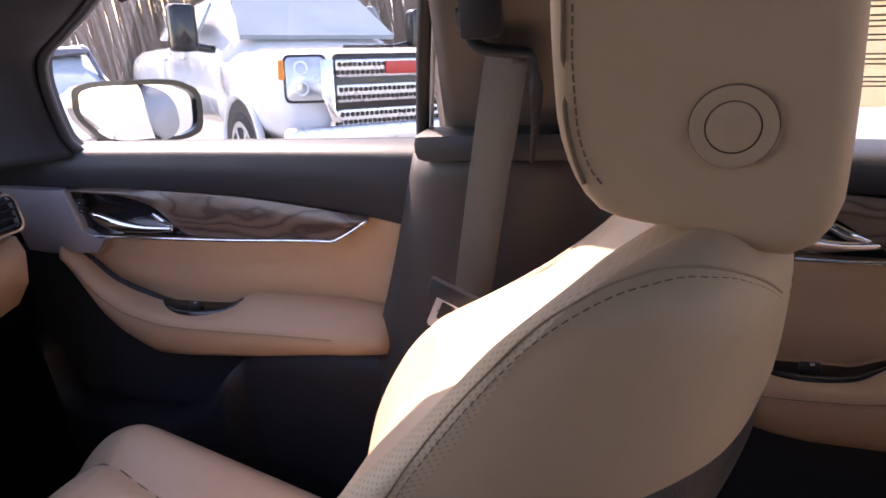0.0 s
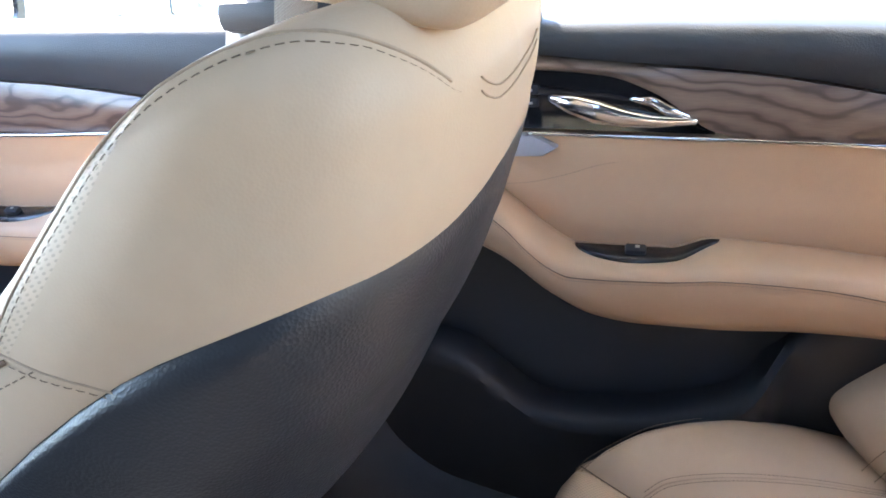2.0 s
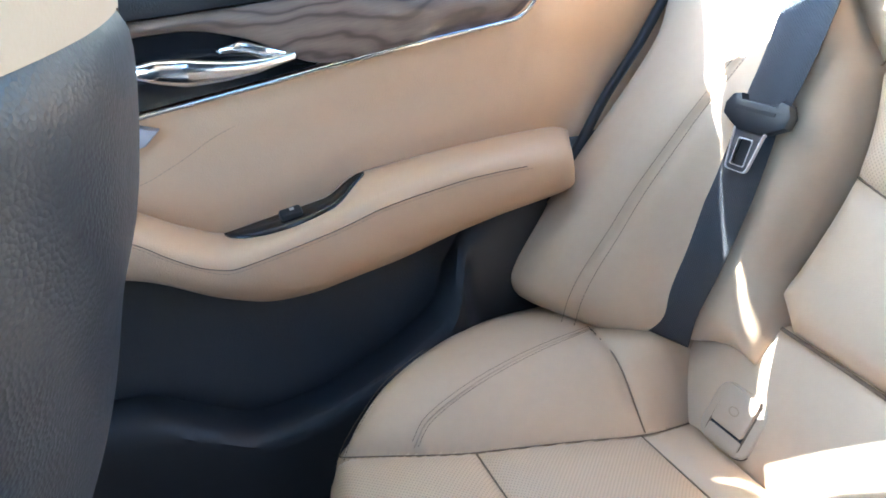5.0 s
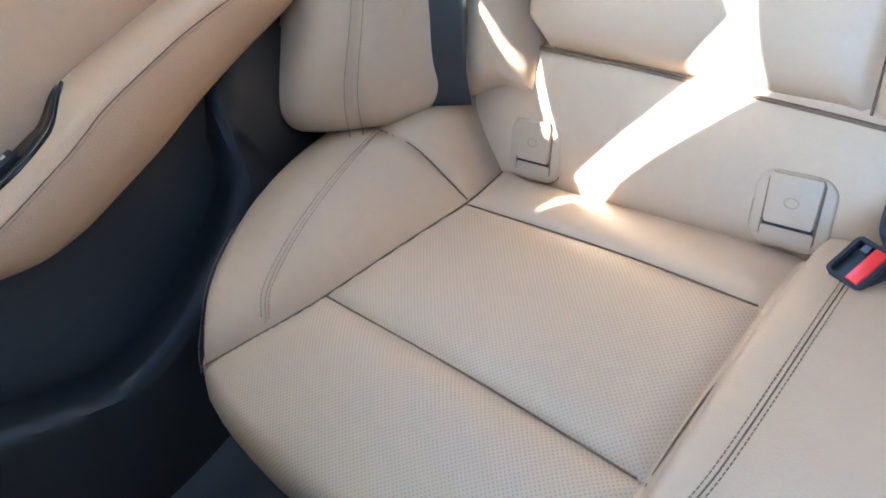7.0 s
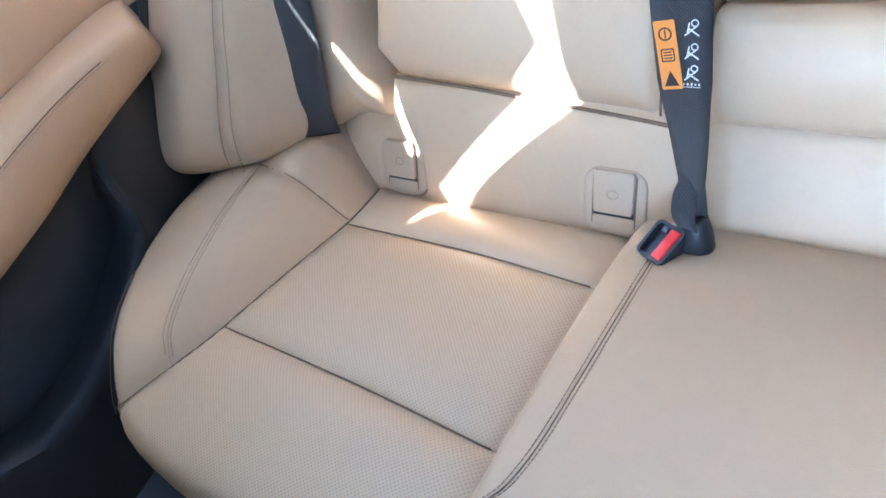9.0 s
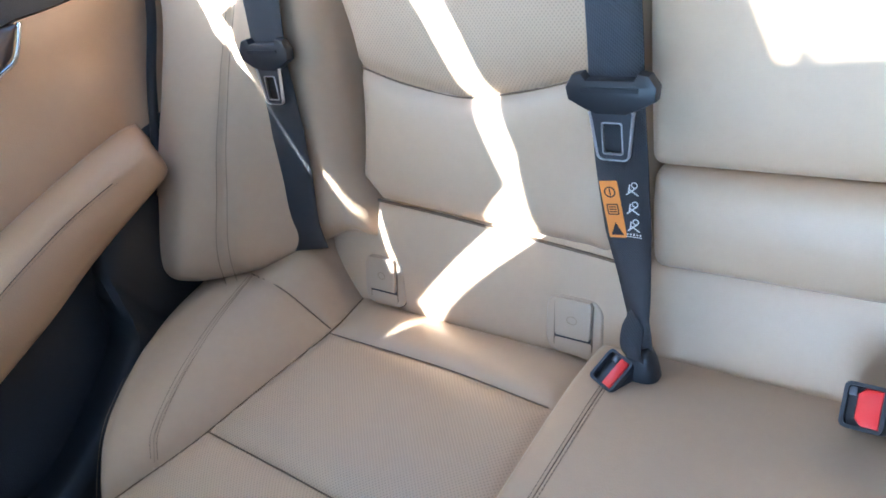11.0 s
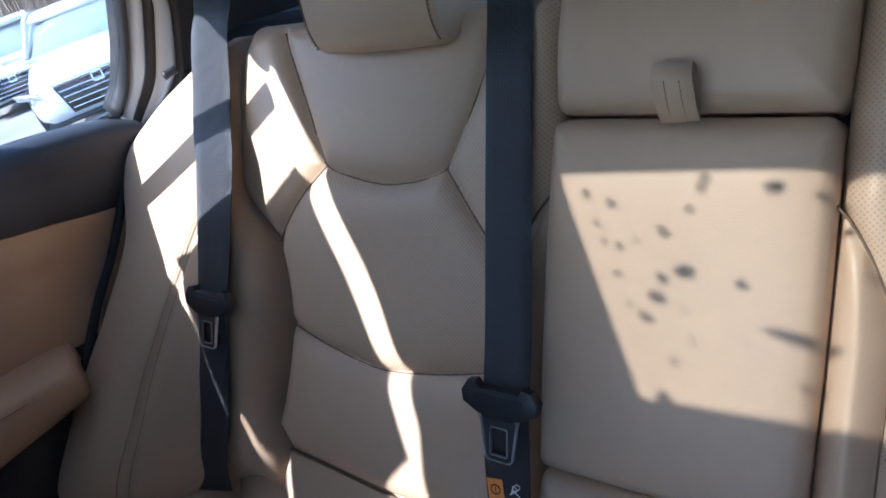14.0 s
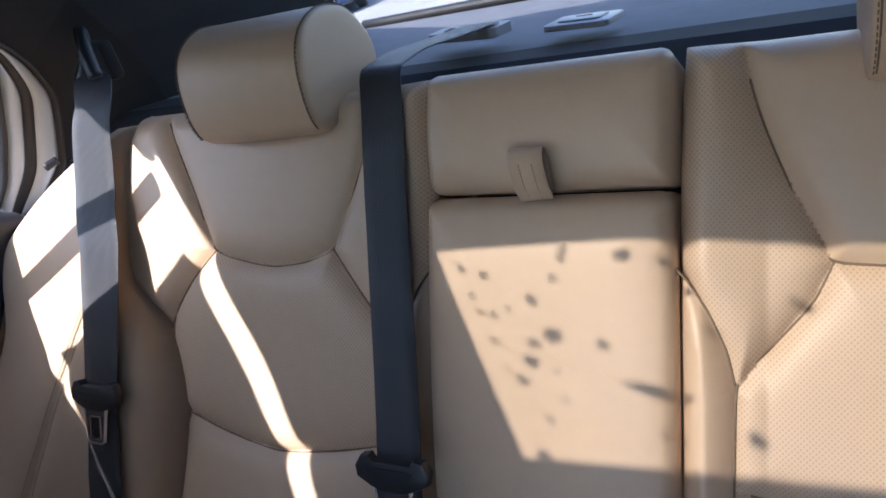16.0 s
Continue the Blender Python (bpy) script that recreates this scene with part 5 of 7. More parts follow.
    strip("map_pocket", k["p0"], k["p1"], lambda x: 0.315 + 0 * x, pk, lambda x, z, v: bend(x) + tuck(x) + 0.03 * k["flush"](x) + 0.765 - (0.04 + 0.028 * np.clip(v * 3, 0, 1) * (1 - 0.25 * v)) * np.clip((x - k["p0"]) / 0.09, 0, 1) ** 0.7 + 0.012 * np.clip((v - 0.96) / 0.04, 0, 1), PLASTIC, ob, "black map pocket", nx=90, nz=24, back=0.045)
    # lever
    h = k["handle"]
    tube("door_handle", h, [0.005, 0.0115, 0.0135, 0.0105, 0.0075, 0.0055, 0.0038], CHROME, ob, "satin chrome door handle", n=40, flat=0.75, up=(0, 1, 0.3), sides=12)
    tube("lock_lever", k["lock"], [0.003, 0.006, 0.0065, 0.003], CHROME, ob, "small chrome lock lever", n=16, flat=0.7, up=(0, 1, 0.3), sides=10)
    b = k["buttons"]
    for dz in (0.008, -0.006):
        box("lock_button", (0.016, 0.008, 0.011), (b[0], 0.757, b[1] + dz), PLASTIC, ob, 0.002)
        box("button_mark", (0.004, 0.001, 0.003), (b[0], 0.7525, b[1] + dz), STEEL, ob, 0.0004)
    return ob


rear_wood = knots((0.36, 1.016), (0.49, 1.007), (0.589, 0.997), (0.698, 0.988), (0.805, 0.972), (0.91, 0.949), (0.957, 0.938), (1.00, 0.922), (1.10, 0.890), (1.25, 0.85))
rear_chrome = knots((0.36, 0.925), (0.511, 0.922), (0.647, 0.919), (0.814, 0.915), (0.919, 0.911), (1.2, 0.911))
REAR = dict(x0=0.37, x1=1.24, xw0=0.40, xw1=0.952, wood_top=rear_wood, dark_low=rear_wood, chrome=rear_chrome,
            belt=knots((0.3, 1.046), (0.6, 1.040), (0.8, 1.032), (0.9, 1.024), (1.0, 1.018), (1.075, 1.011), (1.14, 1.0), (1.2, 0.986), (1.25, 0.962)),
            wood_low=lambda x: np.minimum(knots((0.36, 0.995), (0.50, 0.991), (0.58, 0.984), (0.63, 0.966), (0.695, 0.924), (0.72, 0.919), (0.90, 0.913), (0.919, 0.914), (0.952, 0.934))(x), rear_wood(x) - 0.004),
            recess=(0.40, 0.694), c0=0.50, c1=0.918, c_end=[(0.932, 0.752, 0.917), (0.956, 0.752, 0.936)], i0=0.38,
            arm_top=knots((0.36, 0.90), (0.425, 0.868), (0.465, 0.846), (0.52, 0.80), (0.556, 0.78), (0.66, 0.780), (0.705, 0.795), (0.78, 0.791), (0.85, 0.785), (0.943, 0.772), (0.98, 0.761), (1.02, 0.75), (1.25, 0.74)),
            arm_edge=knots((0.36, 0.885), (0.425, 0.855), (0.464, 0.833), (0.51, 0.79), (0.549, 0.768), (0.655, 0.771), (0.72, 0.777), (0.80, 0.775), (0.87, 0.768), (0.92, 0.762), (0.95, 0.757), (0.985, 0.752)),
            arm_bot=knots((0.36, 0.80), (0.425, 0.785), (0.466, 0.768), (0.53, 0.722), (0.58, 0.699), (0.632, 0.692), (0.71, 0.692), (0.80, 0.698), (0.88, 0.700), (0.94, 0.700), (0.985, 0.702)),
            arm_y=knots((0.36, 0.735), (0.46, 0.722), (0.60, 0.713), (0.80, 0.714), (0.95, 0.709), (0.985, 0.711)), a0=0.38, a1=0.976, slant=0.020, out=0.020, switch=(0.552, 0.712), switch_at=0.622,
            pocket=knots((0.20, 0.54), (0.25, 0.60), (0.30, 0.638), (0.36, 0.648), (0.409, 0.640), (0.46, 0.60), (0.516, 0.560), (0.57, 0.555), (0.663, 0.572), (0.75, 0.608), (0.785, 0.665), (0.81, 0.70), (0.86, 0.718), (1.2, 0.735)), p0=0.21, p1=0.925,
            bend=lambda x: 0.03 * np.clip((np.asarray(x) - 0.93) / 0.14, 0, 1) ** 2 * (3 - 2 * np.clip((np.asarray(x) - 0.93) / 0.14, 0, 1)),
            flush=lambda x: np.clip((x - 0.77) / 0.03, 0, 1),
            handle=[(0.523, 0.752, 0.962), (0.545, 0.744, 0.958), (0.575, 0.742, 0.950), (0.61, 0.744, 0.942), (0.64, 0.748, 0.938), (0.675, 0.754, 0.937)],
            lock=[(0.606, 0.765, 0.957), (0.625, 0.757, 0.957), (0.645, 0.755, 0.948), (0.668, 0.758, 0.939)], buttons=(0.503, 0.962))
door_card("door_2", "rear door card in tan leather, black trim, walnut and chrome, closed", (0.7, 0.76, 0.31), REAR)

front_wood = knots((-0.75, 0.99), (-0.515, 0.989), (-0.338, 0.987), (-0.171, 0.980), (-0.024, 0.965), (0.07, 0.950), (0.17, 0.930))
front_chrome = knots((-0.75, 0.90), (-0.485, 0.903), (-0.191, 0.908), (0.004, 0.914), (0.2, 0.914))
FRONT = dict(grab=True, x0=-0.68, x1=0.168, xw0=-0.50, xw1=0.066, wood_top=front_wood, dark_low=front_wood, chrome=front_chrome,
             belt=knots((-0.75, 1.055), (-0.3, 1.054), (0.2, 1.050)),
             wood_low=lambda x: np.minimum(knots((-0.75, 0.982), (-0.51, 0.981), (-0.40, 0.977), (-0.33, 0.962), (-0.255, 0.911), (-0.19, 0.909), (0.0, 0.915), (0.004, 0.916), (0.066, 0.946))(x), front_wood(x) - 0.004),
             recess=(-0.50, -0.256), c0=-0.475, c1=0.004, c_end=[(0.025, 0.752, 0.922), (0.070, 0.752, 0.948)], i0=-0.60,
             arm_top=knots((-0.75, 0.90), (-0.55, 0.885), (-0.516, 0.868), (-0.461, 0.822), (-0.40, 0.798), (-0.335, 0.786), (-0.22, 0.790), (-0.16, 0.812), (0.0, 0.814), (0.08, 0.806), (0.2, 0.80)),
             arm_edge=knots((-0.75, 0.90), (-0.55, 0.88), (-0.52, 0.862), (-0.47, 0.815), (-0.40, 0.782), (-0.30, 0.770), (0.0, 0.778), (0.2, 0.778)),
             arm_bot=knots((-0.75, 0.86), (-0.55, 0.85), (-0.528, 0.835), (-0.475, 0.757), (-0.42, 0.714), (-0.366, 0.695), (-0.2, 0.708), (0.022, 0.735), (0.2, 0.745)),
             arm_y=knots((-0.55, 0.735), (-0.45, 0.720), (-0.30, 0.714), (0.0, 0.714), (0.09, 0.725)), a0=-0.545, a1=0.09, switch=(-0.36, -0.188), switch_at=-0.28,
             pocket=knots((-0.75, 0.70), (-0.688, 0.675), (-0.665, 0.60), (-0.63, 0.563), (-0.5, 0.562), (-0.378, 0.573), (-0.30, 0.605), (-0.25, 0.648), (-0.21, 0.69), (-0.17, 0.716), (0.2, 0.74)), p0=-0.72, p1=0.165,
             flush=lambda x: np.clip((x + 0.23) / 0.03, 0, 1),
             handle=[(-0.455, 0.752, 0.946), (-0.43, 0.744, 0.941), (-0.395, 0.742, 0.932), (-0.36, 0.744, 0.926), (-0.33, 0.748, 0.923), (-0.288, 0.754, 0.922)],
             lock=[(-0.335, 0.765, 0.944), (-0.322, 0.757, 0.943), (-0.305, 0.755, 0.934), (-0.29, 0.758, 0.926)], buttons=(-0.478, 0.955))
fd = door_card("door_1", "front door card in tan leather, black trim, walnut and chrome, closed", (-0.3, 0.76, 0.31), FRONT)
prism("grey_panel", [(-0.67, 0.99), (-0.502, 0.986), (-0.487, 0.915), (-0.44, 0.898), (-0.47, 0.872), (-0.58, 0.866), (-0.64, 0.87)][::-1], 0.016,
      Matrix(((1, 0, 0, 0), (0, 0, -1, 0.764), (0, 1, 0, 0), (0, 0, 0, 1))), GREYTRIM, fd, 0.006, "grey metallic trim panel")
prism("grey_panel", [(0.37, 0.925), (0.505, 0.919), (0.532, 0.905), (0.515, 0.894), (0.37, 0.89)][::-1], 0.012,
      Matrix(((1, 0, 0, 0), (0, 0, -1, 0.764), (0, 1, 0, 0), (0, 0, 0, 1))), GREYTRIM, bpy.data.objects["door_2"], 0.004, "grey metallic trim panel")


def build_side_openings():
    """Door skins outside, window glass, seals and the painted frame at the rear of the side windows."""
    for s, w in ((1, "right"), (-1, "left")):
        y = lambda v: s * v
        xs = [(-0.85, 1.05), (0.5, 1.038), (0.9, 0.995), (1.32, 0.945)]
        rows = [(0.815, 0.0), (0.885, -0.015), (0.93, -0.33), (0.90, -0.75)]
        slab("wall_skin_" + w, [(x, y(v), z + dz) for v, dz in rows for x, z in xs], [[4 * r + i, 4 * r + i + 1, 4 * r + i + 5, 4 * r + i + 4] for r in range(3) for i in range(3)],
             PAINT, "white painted outer door skin", "door skin", thick=-0.01, out=(0, s, 0))
    fr = [side_point(-0.44, 1.03), side_point(0.20, 1.03), side_point(0.285, 1.315), side_point(-0.12, 1.275)]
    pane = slab("window_1", fr, [[0, 1, 2, 3]], GLASS, "clear front side window", "window", thick=0.004, out=(0, 1, 0))
    rr = [side_point(0.40, 1.03), side_point(1.23, 0.975), side_point(1.255, 1.06), side_point(1.258, 1.14), side_point(1.23, 1.19), side_point(1.06, 1.26), side_point(0.70, 1.302), side_point(0.42, 1.318)]
    pane2 = slab("window_2", rr, [list(range(8))], GLASS, "clear rear side window", "window", thick=0.004, out=(0, 1, 0))
    for p in (pane, pane2):
        p.visible_shadow = False
    # painted frame and seals round the rear end of the rear window
    o = group("door_frame", "white painted rear door frame with black rubber seals", "door frame", (1.2, 0.74, 1.0), kind="structure")
    lines = [[(1.06, 0.655, 1.260), (1.17, 0.680, 1.224), (1.226, 0.699, 1.194), (1.254, 0.727, 1.152), (1.256, 0.774, 1.084), (1.248, 0.818, 1.018), (1.228, 0.84, 0.982)],
             [(1.07, 0.648, 1.262), (1.18, 0.671, 1.225), (1.233, 0.690, 1.196), (1.264, 0.718, 1.154), (1.266, 0.765, 1.084), (1.258, 0.810, 1.014), (1.238, 0.832, 0.975)],
             [(1.08, 0.637, 1.265), (1.179, 0.658, 1.230), (1.225, 0.673, 1.201), (1.262, 0.700, 1.165), (1.285, 0.738, 1.110), (1.281, 0.790, 1.030), (1.246, 0.838, 0.955)],
             [(1.09, 0.632, 1.258), (1.19, 0.655, 1.225), (1.238, 0.672, 1.199), (1.276, 0.700, 1.158), (1.304, 0.745, 1.098), (1.300, 0.800, 1.014), (1.262, 0.846, 0.945)],
             [(1.12, 0.632, 1.252), (1.21, 0.662, 1.213), (1.262, 0.686, 1.184), (1.300, 0.710, 1.148), (1.332, 0.748, 1.090), (1.336, 0.80, 1.01), (1.30, 0.85, 0.945)],
             [(1.13, 0.628, 1.252), (1.22, 0.659, 1.212), (1.271, 0.682, 1.182), (1.309, 0.706, 1.145), (1.341, 0.744, 1.086), (1.345, 0.796, 1.005), (1.31, 0.846, 0.94)]]
    look_of = [("glass_seal", RUBBER, "black glass seal", 0.006), ("frame_band", PAINT_FRAME, "grey-white painted frame", 0.004), ("door_gap", RUBBER, "black rubber seal in the door gap", -0.006),
               ("pillar_band", PAINT_FRAME, "grey-white painted pillar edge", 0.003), ("pillar_seal", RUBBER, "black pillar seal", 0.005)]
    for (nm, mat, lab, swell), la, lb in zip(look_of, lines[:-1], lines[1:]):
        A, B = smooth_line(la, 40), smooth_line(lb, 40)
        rings = []
        for p, q in zip(A, B):
            inw = np.array([0.0, -0.83, -0.56])
            rings.append([p - inw * 0.02, p, p * 0.75 + q * 0.25 + inw * swell * 0.75, p * 0.5 + q * 0.5 + inw * swell, p * 0.25 + q * 0.75 + inw * swell * 0.75, q, q - inw * 0.02])
        loft(nm, rings, mat, o, lab)
    tube("trim_clip", [(1.272, 0.742, 1.018), (1.29, 0.735, 1.022)], 0.006, PLASTIC, o, n=6)
    # unseen strip on the glass, added to cast the stripe across the bolster's sun patch
    bar = [side_point(1.036, 1.0, 1, -0.004), side_point(1.036, 1.13, 1, -0.004), side_point(1.034, 1.25, 1, -0.004)]
    tube("stripe_caster", bar, 0.021, RUBBER, o, "unseen black upright strip added to cast a dark stripe", flat=0.3, up=(0, 1, 0.68), n=8)


build_side_openings()


# ---- window sticker on the rear side glass ----
def build_sticker():
    """A paper sheet flat on the glass, wider at its foot, with printed bars."""
    ob = group("window_sticker", "pale yellow paper price sticker stuck inside the rear side window", "sticker", (0.68, glass_y(1.17), 1.17))
    foot_a, foot_b, top_b, top_a = ((x, z) for x, z in STICKER)
    def at(u, v, lift=0.0):
        x = (foot_a[0] * (1 - u) + foot_b[0] * u) * (1 - v) + (top_a[0] * (1 - u) + top_b[0] * u) * v
        z = (foot_a[1] * (1 - u) + foot_b[1] * u) * (1 - v) + (top_a[1] * (1 - u) + top_b[1] * u) * v
        return (x, glass_y(z) - 0.004 - lift, z)
    def sheet(nm, u0, u1, v0, v1, lift, mat):
        c = [(u0, v0), (u1, v0), (u1, v1), (u0, v1)]
        v = [at(*p, lift) for p in c] + [at(*p, lift + 0.0005) for p in c]
        link_mesh(nm, v, [[0, 1, 2, 3], [7, 6, 5, 4], [0, 4, 5, 1], [1, 5, 6, 2], [2, 6, 7, 3], [3, 7, 4, 0]], mat, ob, smooth=False)
    sheet("sheet", 0, 1, 0, 1, 0, PAPER)
    rnd = random.Random(3)
    for col in range(3):
        v = 0.94
        while v > 0.1:
            w = rnd.uniform(0.4, 0.95) * 0.28
            sheet("print_bar", 0.03 + col * 0.325, 0.03 + col * 0.325 + w, v - 0.009, v, 0.0008, INK_GREY)
            v -= rnd.choice((0.026, 0.026, 0.04, 0.07))


STICKER = ((0.435, 1.091), (0.905, 1.067), (0.93, 1.25), (0.495, 1.288))
build_sticker()


# ---- middle pillar and front belt ----
def build_pillar():
    ob = group("middle_pillar", "brown-grey and black middle pillar trim between the doors", "pillar", (0.28, 0.74, 0.3), kind="structure")
    low = [(-0.12, 0.758, 0.33), (0.0, 0.752, 0.625), (0.097, 0.748, 0.87), (0.158, 0.74, 1.045)]
    mid = [(0.10, 0.70, 0.33), (0.135, 0.70, 0.625), (0.165, 0.702, 0.87), (0.195, 0.700, 1.055)]
    rear = [(0.26, 0.735, 0.33), (0.28, 0.735, 0.625), (0.395, 0.715, 0.87), (0.385, 0.700, 1.055)]
    back = [(0.33, 0.775, 0.33), (0.35, 0.775, 0.625), (0.45, 0.765, 0.87), (0.42, 0.755, 1.045)]
    rings = []
    for t in np.linspace(0, 1, 24):
        pts = [smooth_line(q, 24)[int(round(t * 23))] for q in (low, mid, rear, back)]
        a, b, c, d = pts
        rings.append([a, a * 0.45 + b * 0.55 + np.array([0, -0.004, 0]), b * 0.93 + c * 0.07 + np.array([0, -0.002, 0]), b * 0.66 + c * 0.34, b * 0.33 + c * 0.67, c * 0.93 + b * 0.07, c * 0.5 + d * 0.5, d, d + np.array([0, 0.03, 0]), a + np.array([0, 0.03, 0])])
    loft("lower_trim", rings, PILLAR_DARK, ob, "dark brown-grey lower trim")
    upper = []
    for t in np.linspace(0, 1, 14):
        z = 1.058 + (1.40 - 1.058) * t
        y = glass_y(z) - 0.055
        xa, xb = 0.205 + 0.09 * t, float(knots((1.05, 0.405), (1.10, 0.42), (1.16, 0.455), (1.21, 0.468), (1.40, 0.49))(z))
        upper.append([(xa - 0.03, y + 0.06, z), (xa, y + 0.035, z), (xa + 0.002, y + 0.004, z), (xa + 0.02, y - 0.004, z), (xb - 0.03, y, z), (xb - 0.012, y + 0.006, z), (xb - 0.045, y + 0.05, z), (xb - 0.07, y + 0.08, z), (xa - 0.03, y + 0.08, z)])
    loft("upper_trim", upper, PILLAR, ob, "brown-grey upper trim")
    # corner piece added to cut the sun streak that fell on the valance
    prism("corner_sun_stop", [(0.38, 1.03), (0.516, 1.03), (0.512, 1.06), (0.495, 1.088), (0.38, 1.10)], 0.012, Matrix(((1, 0, 0, 0), (0, 0, -1, 0.768), (0, 1, 0, 0), (0, 0, 0, 1))), RUBBER, ob, 0.003, "black corner added at the foot of the window to stop sun")
    edge = smooth_line([(0.262, 0.705, 0.70), (0.276, 0.705, 0.60), (0.31, 0.705, 0.50), (0.385, 0.705, 0.435), (0.52, 0.705, 0.405), (0.80, 0.705, 0.395)], 40)
    rings = []
    for i, p in enumerate(edge):
        way = edge[min(i + 1, 39)] - edge[max(i - 1, 0)]
        way = way / np.linalg.norm(way)
        down = np.array([way[2], 0, -way[0]])
        rings.append([p + np.array([0, a, 0]) + down * b for a, b in ((0.06, 0.004), (0.004, 0.0), (-0.006, 0.003), (-0.022, 0.016), (-0.05, 0.05), (-0.07, 0.09), (-0.07, 0.14), (0.06, 0.14))])
    loft("sill_trim", rings, DARK, ob, "black sill trim sweeping down from the pillar")
    box("ledge", (0.20, 0.05, 0.035), (0.285, 0.705, 1.066), DARK, ob, 0.012)
    seal = [(0.172, 0.745, 1.05), (0.205, 0.70, 1.15), (0.245, 0.645, 1.25), (0.285, 0.59, 1.35)]
    tube("door_seal", seal, 0.010, RUBBER, ob, "black door seal")
    tube("bright_edge", [np.array(p) + np.array([0.013, -0.008, 0]) for p in seal], 0.0028, PAINT_FRAME, ob, "thin white edge")
    b = group("front_seat_belt", "brown-grey webbing front seat belt hanging at the pillar", "seat belt", (0.25, 0.66, 0.6))
    p = [(0.322, 0.640, 1.172), (0.308, 0.645, 1.12), (0.292, 0.650, 1.06), (0.277, 0.654, 1.0), (0.253, 0.660, 0.90), (0.225, 0.664, 0.78), (0.21, 0.67, 0.62)]
    ribbon("strap", p, [(1, -0.1, -0.3)] * 7, 0.047, 0.002, WEBBING_BROWN, b)
    tube("belt_loop", [(0.287, 0.625, 1.218), (0.287, 0.627, 1.198), (0.299, 0.63, 1.180), (0.322, 0.632, 1.174), (0.346, 0.634, 1.170), (0.349, 0.637, 1.14), (0.338, 0.645, 1.06)], [0.010, 0.011, 0.0095, 0.008, 0.007, 0.005, 0.003], PLASTIC, b, "black belt loop", flat=0.6)
    box("height_slide", (0.04, 0.02, 0.09), (0.31, 0.605, 1.235), PLASTIC, b, 0.006)
    fm = axes_frame((0.242, 0.622, 0.908), (0.1, -1, 0.25), (0.45, 0, 1))
    prism("tongue_body", [(-0.03, 0.014), (0.03, 0.014), (0.028, -0.004), (-0.028, -0.004)][::-1], 0.012, fm, BELT_PLASTIC, b, 0.002)
    # shine put into the plate's colour, since plain steel mirrors the dark cabin
    ring_plate("tongue_plate", rounded(0.032, 0.044, 0.005), rounded(0.017, 0.022, 0.002), 0.003, fm @ Matrix.Translation((0, -0.018, 0.004)), GLINT_STEEL, b, "steel plate with a square eye")


build_pillar()


# ---- front passenger seat ----
nose_curve = knots((0.55, 0.09), (0.651, 0.108), (0.752, 0.138), (0.823, 0.178), (0.889, 0.238), (0.942, 0.292), (0.987, 0.334), (1.029, 0.378), (1.052, 0.401), (1.093, 0.439), (1.117, 0.466), (1.129, 0.487), (1.136, 0.508), (1.139, 0.526))
rear_x = knots((0.55, 0.23), (0.65, 0.29), (0.756, 0.37), (0.83, 0.43), (0.90, 0.485), (0.95, 0.510), (0.98, 0.527), (1.03, 0.545), (1.07, 0.556), (1.10, 0.558), (1.12, 0.552), (1.132, 0.541), (1.139, 0.526))
edge_x = knots((0.48, 0.21), (0.55, 0.26), (0.65, 0.335), (0.72, 0.39), (0.80, 0.445), (0.85, 0.475), (0.885, 0.495), (0.93, 0.51), (0.98, 0.52), (1.03, 0.526), (1.14, 0.52))
in_y = knots((0.55, 0.172), (0.95, 0.176), (1.032, 0.188), (1.082, 0.203), (1.114, 0.215), (1.130, 0.232), (1.137, 0.258), (1.139, 0.29))
shell_z = knots((0.05, 0.66), (0.20, 0.808), (0.30, 0.904), (0.359, 0.959), (0.406, 0.9975), (0.448, 1.0245), (0.4734, 1.034), (0.4927, 1.040), (0.5105, 1.043), (0.528, 1.0435), (0.544, 1.043), (0.60, 1.042))
SEAT_Y = 0.372


def nose_x(z):
    z = np.asarray(z, float)
    return nose_curve(z - 0.006 * np.clip((1.139 - z) / 0.04, 0, 1)) - 0.006 * np.clip((1.15 - z) / 0.03, 0, 1)


def seat_ring(z):
    """Half a section of the backrest at height z, from the middle of the front round the inboard side to the middle of the back."""
    xb, xr, yi = float(nose_x(z)), float(rear_x(z)), float(in_y(z))
    d, w = xr - xb, SEAT_Y - yi
    dish = min(0.045, d * 0.28)
    pts = [(xb + dish, SEAT_Y), (xb + dish * 0.97, yi + w * 0.62), (xb + dish * 0.55, yi + w * 0.38), (xb + 0.006, yi + w * 0.17), (xb + 0.002, yi + w * 0.07), (xb + d * 0.08, yi + w * 0.005),
           (xb + d * 0.28, yi + w * 0.0), (xb + d * 0.5, yi + w * 0.045), (xb + d * 0.72, yi + w * 0.14), (xb + d * 0.88, yi + w * 0.32), (xr - d * 0.035, yi + w * 0.56), (xr - d * 0.005, yi + w * 0.82), (xr, SEAT_Y)]
    return np.array(pts)


